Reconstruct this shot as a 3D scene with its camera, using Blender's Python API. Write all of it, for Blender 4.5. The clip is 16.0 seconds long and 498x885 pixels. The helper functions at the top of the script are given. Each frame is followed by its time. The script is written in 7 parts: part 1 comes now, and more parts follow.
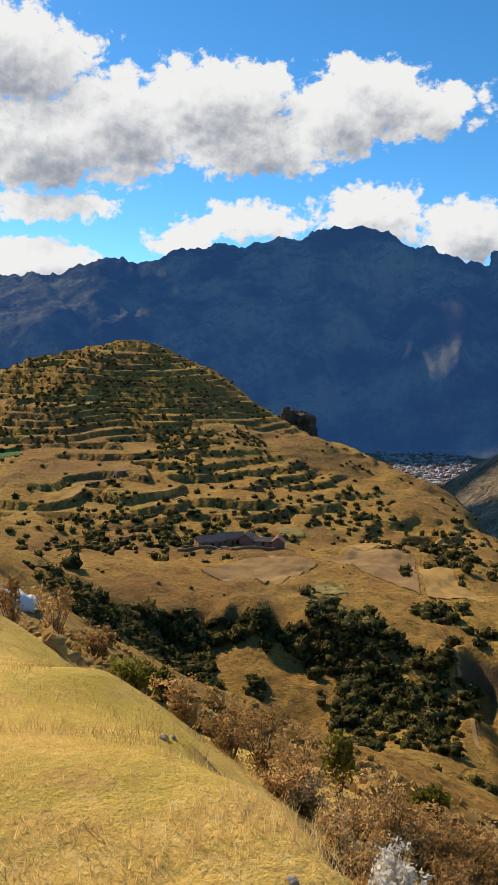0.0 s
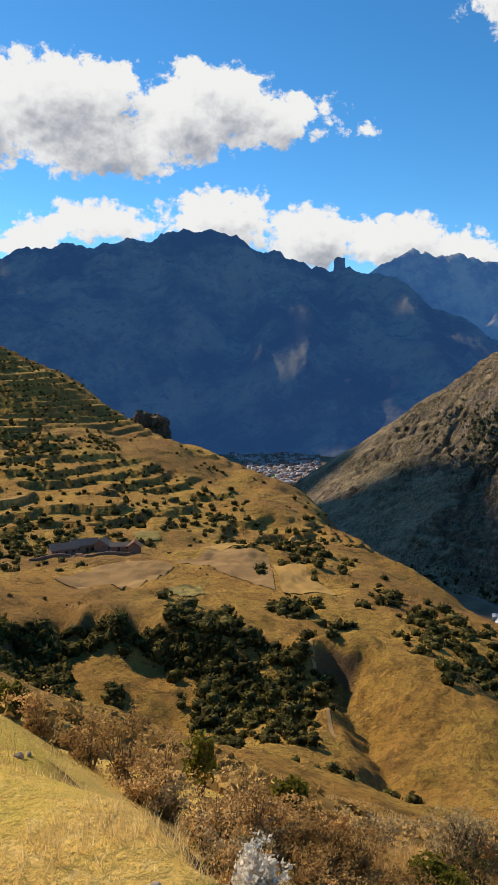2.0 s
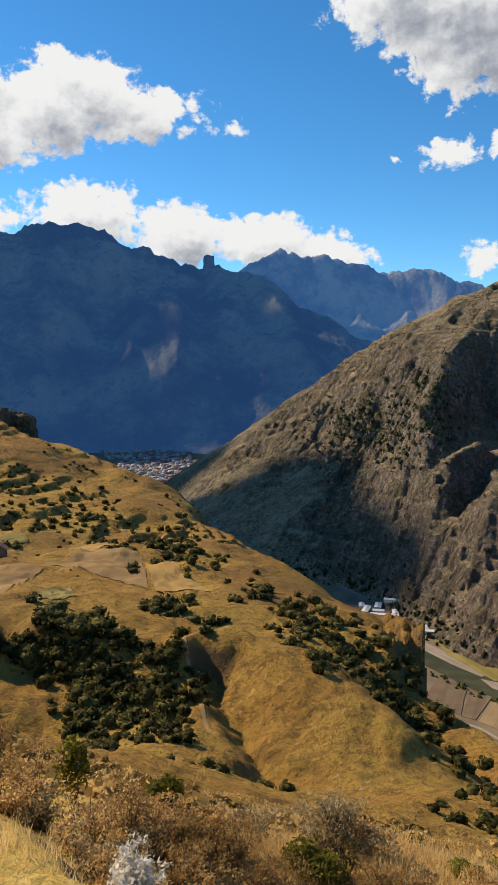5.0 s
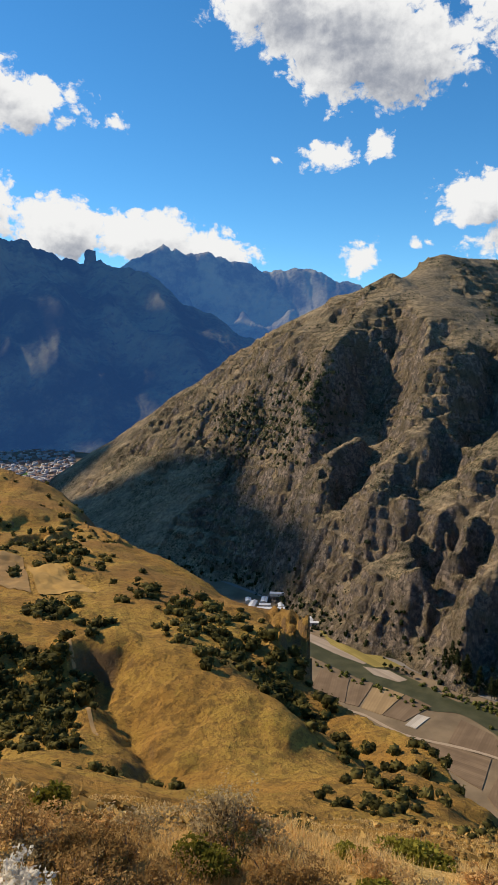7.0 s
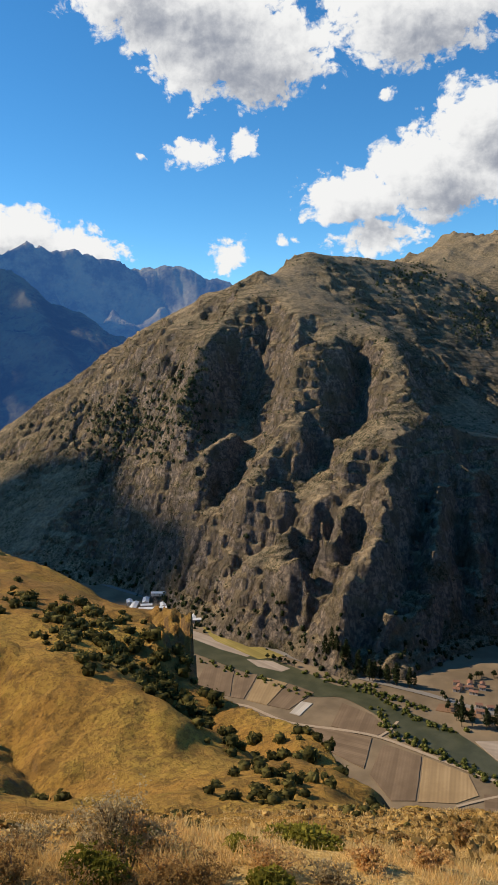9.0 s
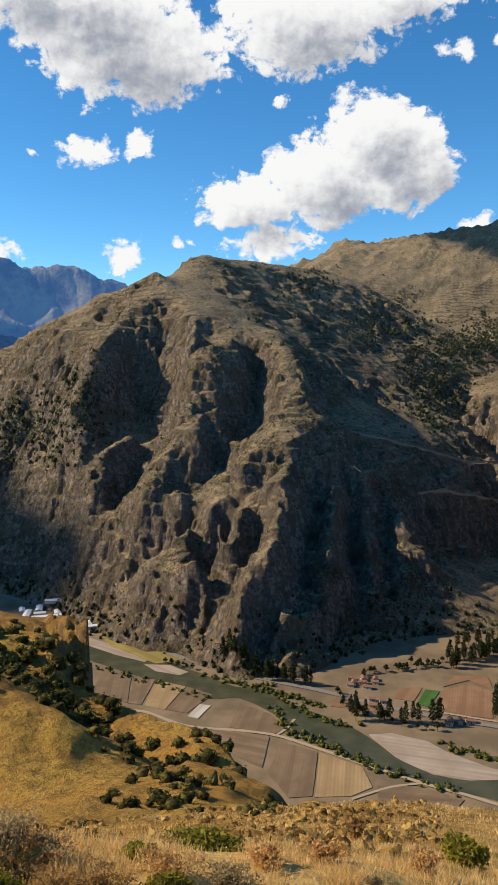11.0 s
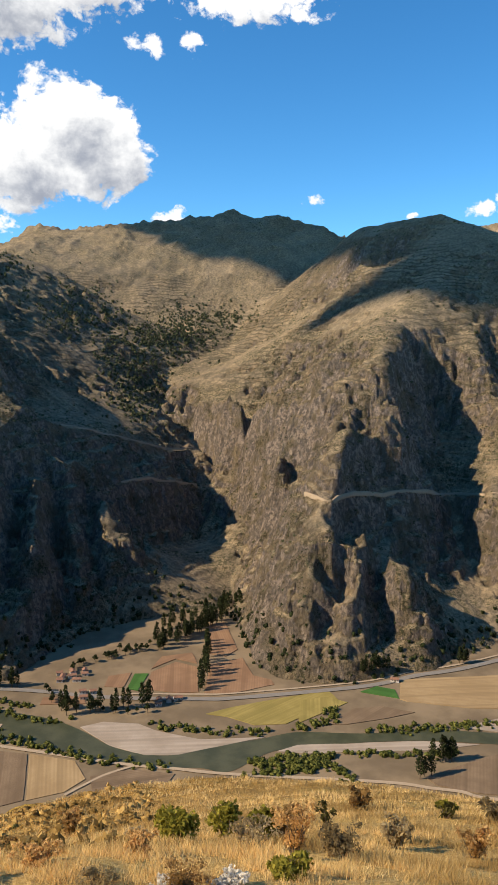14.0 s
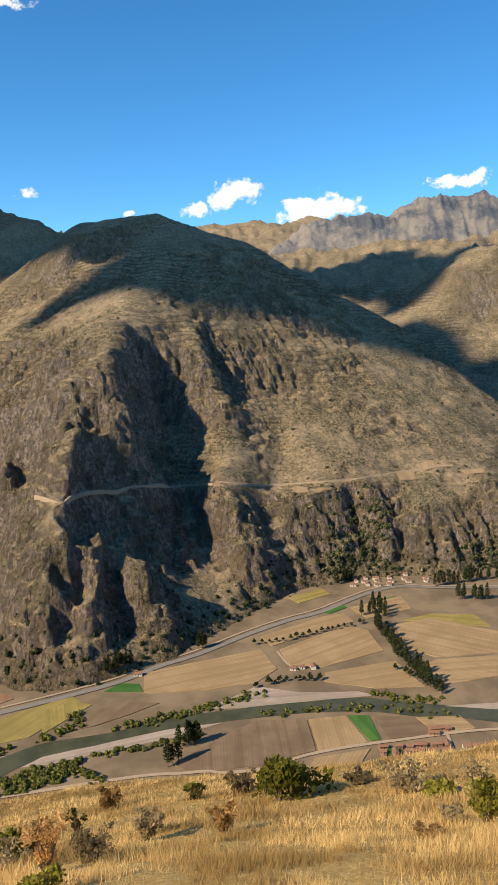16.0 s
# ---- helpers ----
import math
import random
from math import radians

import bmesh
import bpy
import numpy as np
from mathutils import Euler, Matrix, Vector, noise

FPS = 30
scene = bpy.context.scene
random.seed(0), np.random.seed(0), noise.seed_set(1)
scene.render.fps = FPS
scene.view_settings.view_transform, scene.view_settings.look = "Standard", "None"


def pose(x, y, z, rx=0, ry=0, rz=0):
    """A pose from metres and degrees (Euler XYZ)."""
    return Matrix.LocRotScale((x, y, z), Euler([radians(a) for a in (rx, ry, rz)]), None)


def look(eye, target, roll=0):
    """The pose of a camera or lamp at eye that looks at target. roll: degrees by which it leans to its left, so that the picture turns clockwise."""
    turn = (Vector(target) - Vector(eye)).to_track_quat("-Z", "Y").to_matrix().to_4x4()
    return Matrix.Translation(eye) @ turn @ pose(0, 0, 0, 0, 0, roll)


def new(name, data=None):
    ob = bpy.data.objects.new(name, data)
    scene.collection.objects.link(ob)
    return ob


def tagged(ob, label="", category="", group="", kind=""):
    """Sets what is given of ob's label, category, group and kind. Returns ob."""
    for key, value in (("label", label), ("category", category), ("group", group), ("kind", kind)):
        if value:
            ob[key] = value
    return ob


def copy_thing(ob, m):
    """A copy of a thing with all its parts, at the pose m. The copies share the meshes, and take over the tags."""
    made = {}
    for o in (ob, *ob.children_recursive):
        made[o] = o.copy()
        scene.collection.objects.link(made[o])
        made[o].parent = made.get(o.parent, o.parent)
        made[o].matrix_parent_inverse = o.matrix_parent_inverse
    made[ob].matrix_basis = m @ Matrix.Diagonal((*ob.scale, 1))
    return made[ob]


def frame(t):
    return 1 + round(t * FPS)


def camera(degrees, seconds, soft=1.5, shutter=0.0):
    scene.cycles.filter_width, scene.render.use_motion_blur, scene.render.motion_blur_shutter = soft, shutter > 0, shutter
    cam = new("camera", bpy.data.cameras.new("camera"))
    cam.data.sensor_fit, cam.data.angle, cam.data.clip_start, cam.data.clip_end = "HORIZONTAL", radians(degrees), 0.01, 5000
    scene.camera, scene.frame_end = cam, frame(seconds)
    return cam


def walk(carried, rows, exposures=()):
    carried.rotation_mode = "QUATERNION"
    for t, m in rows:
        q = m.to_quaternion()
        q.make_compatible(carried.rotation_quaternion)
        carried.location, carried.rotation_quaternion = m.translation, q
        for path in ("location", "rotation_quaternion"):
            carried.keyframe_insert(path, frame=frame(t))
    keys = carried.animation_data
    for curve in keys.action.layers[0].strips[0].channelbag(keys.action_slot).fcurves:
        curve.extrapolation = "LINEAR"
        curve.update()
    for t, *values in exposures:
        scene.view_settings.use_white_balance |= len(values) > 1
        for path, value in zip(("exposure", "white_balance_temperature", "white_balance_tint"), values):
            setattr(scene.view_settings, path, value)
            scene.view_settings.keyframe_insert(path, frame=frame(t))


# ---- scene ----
cam = camera(35.66, 16.0, soft=1.0)
PATH = [
    (0, pose(0, 0, 0, 84.49, -0.05, -0.00)),
    (0.5, pose(0, 0, 0, 84.52, 0.02, -2.00)),
    (1, pose(0, 0, 0, 84.61, 0.10, -5.55)),
    (1.5, pose(0, 0, 0, 84.67, 0.13, -8.22)),
    (2, pose(0, 0, 0, 84.65, 0.22, -10.84)),
    (2.5, pose(0, 0, 0, 84.64, 0.17, -12.91)),
    (3, pose(0, 0, 0, 84.63, 0.10, -13.90)),
    (5.5, pose(0, 0, 0, 84.38, -0.04, -22.99)),
    (6, pose(0, 0, 0, 84.34, -0.04, -25.82)),
    (6.5, pose(0, 0, 0, 84.31, -0.05, -27.82)),
    (7, pose(0, 0, 0, 84.25, -0.20, -28.84)),
    (7.5, pose(0, 0, 0, 84.14, -0.25, -29.32)),
    (8, pose(0, 0, 0, 83.96, 0.06, -29.96)),
    (8.5, pose(0, 0, 0, 83.96, 0.60, -33.58)),
    (9, pose(0, 0, 0, 84.00, 1.01, -38.17)),
    (11.5, pose(0, 0, 0, 84.04, 0.46, -47.96)),
    (12, pose(0, 0, 0, 83.95, 0.54, -51.33)),
    (12.5, pose(0, 0, 0, 83.91, 0.41, -55.05)),
    (13, pose(0, 0, 0, 83.75, 0.17, -58.54)),
    (13.5, pose(0, 0, 0, 83.52, 0.02, -62.94)),
    (14, pose(0, 0, 0, 83.24, -0.11, -67.61)),
    (14.5, pose(0, 0, 0, 83.09, -0.13, -71.99)),
    (15, pose(0, 0, 0, 83.01, -0.01, -76.69)),
    (15.5, pose(0, 0, 0, 82.95, 0.14, -81.84)),
    (16, pose(0, 0, 0, 82.93, 0.74, -87.64)),
]
walk(cam, PATH, [(0.0, 0.28), (9.0, 0.33), (11.5, 0.43), (13.0, 0.58), (14.5, 0.64), (16.0, 0.62)])

# ---- sky, sun ----
SUN_AZ, SUN_EL = -38.0, 35.5        # degrees clockwise from +y, and up


def bearing(az, el, r=1.0):
    a, e = radians(az), radians(el)
    return Vector((math.sin(a) * math.cos(e) * r, math.cos(a) * math.cos(e) * r, math.sin(e) * r))


sun = new("sun", bpy.data.lights.new("sun", "SUN"))
sun.data.energy, sun.data.angle, sun.data.color = 4.5, radians(0.55), (1.0, 0.82, 0.59)
sun.matrix_world = look(bearing(SUN_AZ, SUN_EL, 6000), (0, 0, 0))

world = bpy.data.worlds.new("sky")
scene.world = world
world.use_nodes = True


# ---- helpers for shaders ----
class Nodes:
    """A small writer of node trees."""

    def __init__(self, tree):
        self.tree = tree

    def add(self, kind, ins=(), out=0, **props):
        n = self.tree.nodes.new(kind)
        for key, value in props.items():
            setattr(n, key, value)
        for key, value in (ins.items() if isinstance(ins, dict) else enumerate(ins)):
            if value is None:
                continue
            if isinstance(value, bpy.types.NodeSocket):
                self.tree.links.new(value, n.inputs[key])
            else:
                n.inputs[key].default_value = value
        return n.outputs[out]

    def math(self, op, a, b=0.0, c=0.0, clamp=False):
        return self.add("ShaderNodeMath", (a, b, c), operation=op, use_clamp=clamp)

    def vec(self, op, a, b=None, c=None, out=0):
        return self.add("ShaderNodeVectorMath", (a, b, c), out, operation=op)

    def noise(self, vector, scale, detail=6.0, rough=0.6, lac=2.0, distort=0.0):
        return self.add("ShaderNodeTexNoise", {"Vector": vector, "Scale": scale, "Detail": detail, "Roughness": rough, "Lacunarity": lac, "Distortion": distort})

    def ramp(self, fac, lo, hi, a=0.0, b=1.0):
        return self.add("ShaderNodeMapRange", (fac, lo, hi, a, b), clamp=True, interpolation_type="SMOOTHSTEP")

    def mix(self, fac, a, b):
        n = self.tree.nodes.new("ShaderNodeMix")
        n.data_type = "RGBA"
        for sock, value in ((n.inputs[0], fac), (n.inputs[6], a), (n.inputs[7], b)):
            if isinstance(value, bpy.types.NodeSocket):
                self.tree.links.new(value, sock)
            else:
                sock.default_value = (*value, 1) if isinstance(value, tuple) and len(value) == 3 else value
        return n.outputs[2]


# ---- the sky: clear air with cumulus ----
CLOUDS_WEST = [
    (-17.0, 20.4, 8.8, 3.7), (-14.4, 15.6, 11.1, 3.6), (-9.5, 16.7, 6.1, 4.7), (-2.8, 18.4, 7.6, 3.4), (-0.2, 15.6, 7.0, 3.1),
    (8.5, 18.6, 4.6, 2.6), (12.4, 16.8, 4.5, 2.0), (6.0, 16.9, 4.0, 1.8), (6.6, 20.3, 2.0, 1.3), (1.2, 19.3, 2.3, 2.0),
    (-14.6, 11.1, 7.2, 1.5), (-15.0, 7.2, 5.4, 2.3), (-4.7, 9.3, 3.4, 1.8), (-0.0, 10.4, 5.5, 2.1), (8.8, 10.5, 5.4, 2.7),
    (15.3, 9.4, 4.5, 2.6), (21.1, 8.9, 4.5, 2.6), (26.1, 7.8, 4.6, 2.2), (19.2, 16.6, 1.2, 0.8), (36.8, 7.4, 2.0, 1.8),
    (-1.2, 10.3, 5.1, 1.7), (6.2, 17.2, 5.6, 3.2), (12.2, 17.4, 6.5, 2.1), (-15.0, 14.3, 5.1, 3.1),
]
CLOUDS_MID = [
    (30.4, 24.2, 5.7, 3.6), (36.2, 21.4, 6.8, 4.6), (34.7, 14.6, 2.8, 1.1), (38.0, 15.1, 1.3, 1.4), (30.7, 14.1, 0.6, 0.6),
    (34.3, 23.3, 9.0, 3.6), (38.8, 20.6, 7.6, 3.6), (49.9, 22.6, 8.5, 3.8), (46.1, 11.4, 5.3, 2.4), (54.9, 15.4, 5.4, 3.6),
    (51.7, 12.7, 6.3, 3.7), (47.6, 8.6, 4.5, 1.8), (58.5, 13.1, 2.7, 3.6), (40.9, 8.7, 0.9, 0.5), (47.8, 17.8, 1.2, 0.5),
    (56.5, 13.2, 3.6, 3.5),
]
CLOUDS_EAST = [
    (56.2, 23.8, 6.4, 2.7), (67.7, 23.2, 6.5, 2.1), (63.7, 20.7, 1.1, 1.0), (60.2, 20.1, 2.0, 0.9), (61.8, 9.3, 1.4, 1.1),
    (71.9, 10.6, 0.8, 0.6), (72.0, 10.7, 1.1, 0.8), (83.8, 9.6, 1.6, 1.1), (86.9, 10.9, 2.8, 1.2), (92.9, 9.6, 4.2, 1.4),
    (79.4, 9.3, 0.8, 0.4), (102.7, 11.1, 3.0, 0.8), (72.2, 10.6, 1.2, 0.7), (42.0, 8.7, 0.9, 0.4),
]
SKY_ALT = 3300


def cloud_group():
    """Density of cloud (0..1) in a direction given as bearing and elevation in degrees."""
    g = bpy.data.node_groups.new("cumulus", "ShaderNodeTree")
    g.interface.new_socket("Where", in_out="INPUT", socket_type="NodeSocketVector")
    g.interface.new_socket("Density", in_out="OUTPUT", socket_type="NodeSocketFloat")
    g.interface.new_socket("Body", in_out="OUTPUT", socket_type="NodeSocketFloat")
    n = Nodes(g)
    where = n.add("NodeGroupInput")
    big = n.noise(where, 0.22, 3, 0.5)
    warp = n.vec("MULTIPLY_ADD", n.add("ShaderNodeTexNoise", {"Vector": where, "Scale": 0.35, "Detail": 4.0, "Roughness": 0.55}, 1), (2.4, 2.0, 0), n.vec("ADD", where, (-1.2, -1.0, 0)))
    cover = None
    for az, el, w, h in CLOUDS_WEST + CLOUDS_MID + CLOUDS_EAST:
        d = n.vec("LENGTH", n.vec("MULTIPLY", n.vec("SUBTRACT", warp, (az, el, 0)), (1 / w, 1 / h, 0)), out=1)
        # large clouds have a softer fall to their rims
        one = n.math("MULTIPLY", n.math("SUBTRACT", 1.0, d), 0.55 + 0.5 * min(h, 3.0))
        cover = one if cover is None else n.math("MAXIMUM", cover, one)
    cover = n.math("MAXIMUM", cover, -1.2)
    fine = n.noise(n.vec("MULTIPLY", where, (1, 1.25, 1)), 0.62, 9, 0.57, 2.1, 0.25)
    lumps = n.add("ShaderNodeTexVoronoi", {"Vector": n.vec("MULTIPLY", warp, (1, 1.2, 1)), "Scale": 0.9, "Detail": 3.0, "Roughness": 0.6}, feature="F1")
    v = n.math("MULTIPLY_ADD", fine, 2.0, n.math("MULTIPLY_ADD", cover, 1.0, -0.90))
    v = n.math("MULTIPLY_ADD", n.math("SUBTRACT", 0.4, lumps), 0.5, v)
    v = n.math("MULTIPLY_ADD", n.math("SUBTRACT", big, 0.5), 0.3, v)
    soft = n.noise(where, 0.5, 3, 0.5)
    body = n.math("MULTIPLY_ADD", soft, 1.6, n.math("MULTIPLY_ADD", cover, 1.0, -0.70))
    end = g.nodes.new("NodeGroupOutput")
    g.links.new(v, end.inputs[0])
    g.links.new(body, end.inputs[1])
    return g


def build_sky():
    tree = world.node_tree
    tree.nodes.clear()
    n = Nodes(tree)
    way = n.add("ShaderNodeTexCoord")
    sep = n.add("ShaderNodeSeparateXYZ", (way,)).node
    az = n.math("MULTIPLY", n.math("ARCTAN2", sep.outputs[0], sep.outputs[1]), 180 / math.pi)
    el = n.math("MULTIPLY", n.math("ARCSINE", sep.outputs[2]), 180 / math.pi)
    where = n.add("ShaderNodeCombineXYZ", (az, el, 3.7))
    group = cloud_group()

    def density(p):
        return n.add("ShaderNodeGroup", {0: p}, node_tree=group)

    here = density(where)
    toward = density(n.vec("ADD", where, (-1.3, 2.0, 0.0)))
    beside = density(n.vec("ADD", where, (-0.30, 0.42, 0.0)))
    alpha = n.ramp(here, 0.0, 0.42)
    deep = n.math("ADD", n.math("MULTIPLY", toward.node.outputs[1], 0.45), n.math("MULTIPLY_ADD", toward, 0.45, n.math("MULTIPLY", here, 0.12)))
    shade = n.ramp(n.math("MULTIPLY_ADD", n.math("SUBTRACT", beside, here), 0.55, deep), 0.2, 2.3)
    colour = n.mix(shade, (1.0, 1.0, 0.99), (0.34, 0.37, 0.44))
    air = n.add("ShaderNodeTexSky", sky_type="NISHITA", sun_disc=False, sun_elevation=radians(SUN_EL), sun_rotation=radians(SUN_AZ), altitude=SKY_ALT, air_density=1.0, dust_density=0.9, ozone_density=2.2)
    air = n.add("ShaderNodeHueSaturation", {"Saturation": 1.27, "Color": air})
    air = n.mix(1.0, air, (0.80, 0.98, 0.93))
    air.node.blend_type = "MULTIPLY"
    clear = n.add("ShaderNodeBackground", (air, SKY_STRENGTH))
    cloud = n.add("ShaderNodeBackground", (colour, CLOUD_STRENGTH))
    both = n.add("ShaderNodeMixShader", (alpha, clear, cloud))
    out = tree.nodes.new("ShaderNodeOutputWorld")
    tree.links.new(both, out.inputs[0])


SKY_STRENGTH, CLOUD_STRENGTH = 0.15, 0.72
build_sky()


# ---- materials ----
def material(name, paint, rough=0.9, bump=None, spec=0.2, thin=0.0, glow=None):
    """paint(n, place) gives a colour; bump(n, place) a height and a strength and a distance."""
    m = bpy.data.materials.new(name)
    m.use_nodes = True
    tree = m.node_tree
    tree.nodes.clear()
    n = Nodes(tree)
    place = n.add("ShaderNodeNewGeometry", out=0)
    bsdf = n.add("ShaderNodeBsdfPrincipled", {"Roughness": rough, "Specular IOR Level": spec}).node
    c = paint(n, place)
    if isinstance(c, tuple):
        bsdf.inputs["Base Color"].default_value = (*c, 1)
    else:
        tree.links.new(c, bsdf.inputs["Base Color"])
    if bump:
        h, strength, dist = bump(n, place)
        b = n.add("ShaderNodeBump", {"Strength": strength, "Distance": dist, "Height": h})
        tree.links.new(b, bsdf.inputs["Normal"])
    out = tree.nodes.new("ShaderNodeOutputMaterial")
    last = bsdf.outputs[0]
    if thin:                                # light that passes through leaves and blades
        through_leaf = n.add("ShaderNodeBsdfTranslucent", (c,) if not isinstance(c, tuple) else ((*c, 1),))
        last = n.add("ShaderNodeMixShader", (thin, last, through_leaf))
    if glow:                                # haze before a far backdrop, put in as an even glow of its surface
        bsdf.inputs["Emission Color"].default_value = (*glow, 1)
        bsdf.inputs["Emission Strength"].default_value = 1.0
    tree.links.new(last, out.inputs[0])
    return m


def grass_paint(n, p):
    big = n.noise(p, 0.035, 5, 0.6)
    mid = n.noise(p, 0.5, 6, 0.65)
    fine = n.noise(p, 9.0, 6, 0.7)
    wide = n.noise(p, 0.012, 5, 0.62)
    c = n.mix(n.ramp(big, 0.38, 0.62), (0.56, 0.30, 0.060), (0.66, 0.43, 0.080))
    c = n.mix(n.math("MULTIPLY", n.ramp(mid, 0.42, 0.70), 0.7), c, (0.44, 0.235, 0.06))
    c = n.mix(n.math("MULTIPLY", n.ramp(fine, 0.45, 0.75), 0.6), c, (0.72, 0.50, 0.16))
    c = n.mix(n.math("MULTIPLY", n.ramp(n.noise(p, 0.09, 4, 0.6), 0.56, 0.7), 0.4), c, (0.42, 0.34, 0.05))
    c = n.mix(n.math("MULTIPLY", n.ramp(wide, 0.47, 0.60), 0.65), c, (0.30, 0.165, 0.065))
    tuft = n.noise(p, 1.6, 4, 0.7)
    c = n.mix(n.math("MULTIPLY", n.ramp(tuft, 0.53, 0.60), 0.6), c, (0.22, 0.13, 0.042))
    c = n.mix(n.math("MULTIPLY", n.ramp(n.noise(p, 0.55, 3, 0.6), 0.55, 0.60), 0.5), c, (0.20, 0.125, 0.04))
    c = n.mix(n.math("MULTIPLY", n.ramp(n.noise(p, 0.22, 5, 0.7), 0.52, 0.62), 0.6), c, (0.22, 0.135, 0.042))
    c = n.mix(0.30, c, (0.20, 0.10, 0.030))
    turf = n.mix(n.ramp(mid, 0.42, 0.62), (0.80, 0.52, 0.135), (0.64, 0.465, 0.085))
    turf = n.mix(n.math("MULTIPLY", n.ramp(fine, 0.48, 0.72), 0.7), turf, (0.86, 0.64, 0.26))
    turf = n.mix(n.math("MULTIPLY", n.ramp(tuft, 0.55, 0.66), 0.5), turf, (0.46, 0.27, 0.075))
    turf = n.mix(n.math("MULTIPLY", n.ramp(n.noise(p, 0.9, 4, 0.65), 0.50, 0.60), 0.45), turf, (0.50, 0.385, 0.065))
    turf = n.mix(n.math("MULTIPLY", n.ramp(n.noise(p, 38.0, 4, 0.7), 0.50, 0.60), 0.5), turf, (0.40, 0.29, 0.045))
    turf = n.mix(n.math("MULTIPLY", n.ramp(n.noise(p, 3.2, 4, 0.7), 0.50, 0.66), 0.4), turf, (0.66, 0.40, 0.12))
    straw = n.mix(n.ramp(fine, 0.44, 0.58), (0.60, 0.39, 0.135), (0.82, 0.58, 0.24))
    c = n.mix(n.ramp(n.vec("LENGTH", p, out=1), 60.0, 18.0, 0.0, 0.6), c, straw)
    way = n.add("ShaderNodeSeparateXYZ", (p,)).node
    lawn = n.ramp(n.math("MULTIPLY_ADD", way.outputs[1], -0.2, way.outputs[0]), 1.2, 0.3)      # the meadow ends at its eastern edge
    c = n.mix(n.math("MULTIPLY", n.ramp(n.vec("LENGTH", p, out=1), 26.0, 13.0), lawn), c, turf)
    steep = n.add("ShaderNodeSeparateXYZ", (n.add("ShaderNodeNewGeometry", out=1),), 2)
    earth = n.mix(n.ramp(fine, 0.35, 0.65), (0.11, 0.066, 0.031), (0.30, 0.19, 0.088))
    return n.mix(n.ramp(steep, 0.80, 0.62), c, earth)


def grass_bump(n, p):
    far_off = n.ramp(n.vec("LENGTH", p, out=1), 10.0, 60.0, 0.12, 1.0)
    h = n.math("ADD", n.noise(p, 3.0, 8, 0.7), n.math("MULTIPLY", n.noise(p, 0.35, 6, 0.7), 4.0))
    return n.math("ADD", n.math("MULTIPLY", h, far_off), n.math("MULTIPLY", n.noise(p, 24.0, 5, 0.7), 0.05)), 1.0, 0.55


GRASS = material("dry_grass", grass_paint, 0.95, grass_bump, 0.1)
SOIL = material("soil", lambda n, p: n.mix(n.ramp(n.noise(p, 0.02, 6, 0.6), 0.35, 0.65), (0.155, 0.115, 0.070), (0.25, 0.185, 0.112)), 0.95)


def slope_paint(n, p):
    nor = n.add("ShaderNodeSeparateXYZ", (n.add("ShaderNodeNewGeometry", out=1),), 2)
    high = n.add("ShaderNodeSeparateXYZ", (p,), 2)
    big = n.noise(p, 0.004, 5, 0.6)
    mid = n.noise(p, 0.03, 7, 0.65)
    fine = n.noise(p, 0.16, 6, 0.7)
    c = n.mix(n.ramp(big, 0.4, 0.6), (0.20, 0.157, 0.102), (0.275, 0.212, 0.133))
    c = n.mix(n.ramp(mid, 0.42, 0.60), c, (0.35, 0.262, 0.157))
    c = n.mix(n.math("MULTIPLY", n.ramp(fine, 0.47, 0.60), 0.6), c, (0.115, 0.096, 0.062))
    streak = n.noise(n.vec("MULTIPLY", p, (1.0, 1.0, 0.22)), 0.09, 6, 0.7)
    c = n.mix(n.math("MULTIPLY", n.ramp(streak, 0.50, 0.58), 0.4), c, (0.11, 0.09, 0.06))
    cover = n.ramp(n.noise(p, 0.012, 4, 0.6), 0.38, 0.60)
    for size, low, much in ((0.20, 0.55, 0.75), (0.5, 0.55, 0.7), (1.1, 0.55, 0.4)):
        speck = n.ramp(n.noise(p, size, 2, 0.5), low, low + 0.03)
        c = n.mix(n.math("MULTIPLY", n.math("MULTIPLY", speck, cover), much), c, (0.048, 0.050, 0.022))
    c = n.mix(n.math("MULTIPLY", n.ramp(n.math("MULTIPLY_ADD", big, 260.0, high), 80.0, 330.0), 0.4), c, n.mix(n.ramp(fine, 0.42, 0.58), (0.34, 0.258, 0.155), (0.20, 0.16, 0.105)))
    line = n.math("SINE", n.math("MULTIPLY", n.math("MULTIPLY_ADD", n.noise(p, 0.007, 5, 0.65), 60.0, high), 0.62))
    old = n.math("MULTIPLY", n.ramp(n.noise(p, 0.0045, 3, 0.5), 0.44, 0.56), n.math("MULTIPLY", n.math("MULTIPLY", n.ramp(high, -150.0, -40.0), n.ramp(high, 280.0, 200.0)), n.ramp(nor, 0.55, 0.7)))
    c = n.mix(n.math("MULTIPLY", n.math("MULTIPLY", n.ramp(line, 0.35, 0.75), old), 0.75), c, (0.095, 0.078, 0.048))
    rock = n.math("MULTIPLY", n.ramp(nor, 0.66, 0.48), n.ramp(mid, 0.38, 0.52))
    face = n.mix(n.ramp(fine, 0.40, 0.60), (0.15, 0.126, 0.104), (0.42, 0.33, 0.25))
    face = n.mix(n.math("MULTIPLY", n.ramp(streak, 0.47, 0.56), 0.6), face, (0.14, 0.118, 0.095))
    return n.mix(rock, c, face)


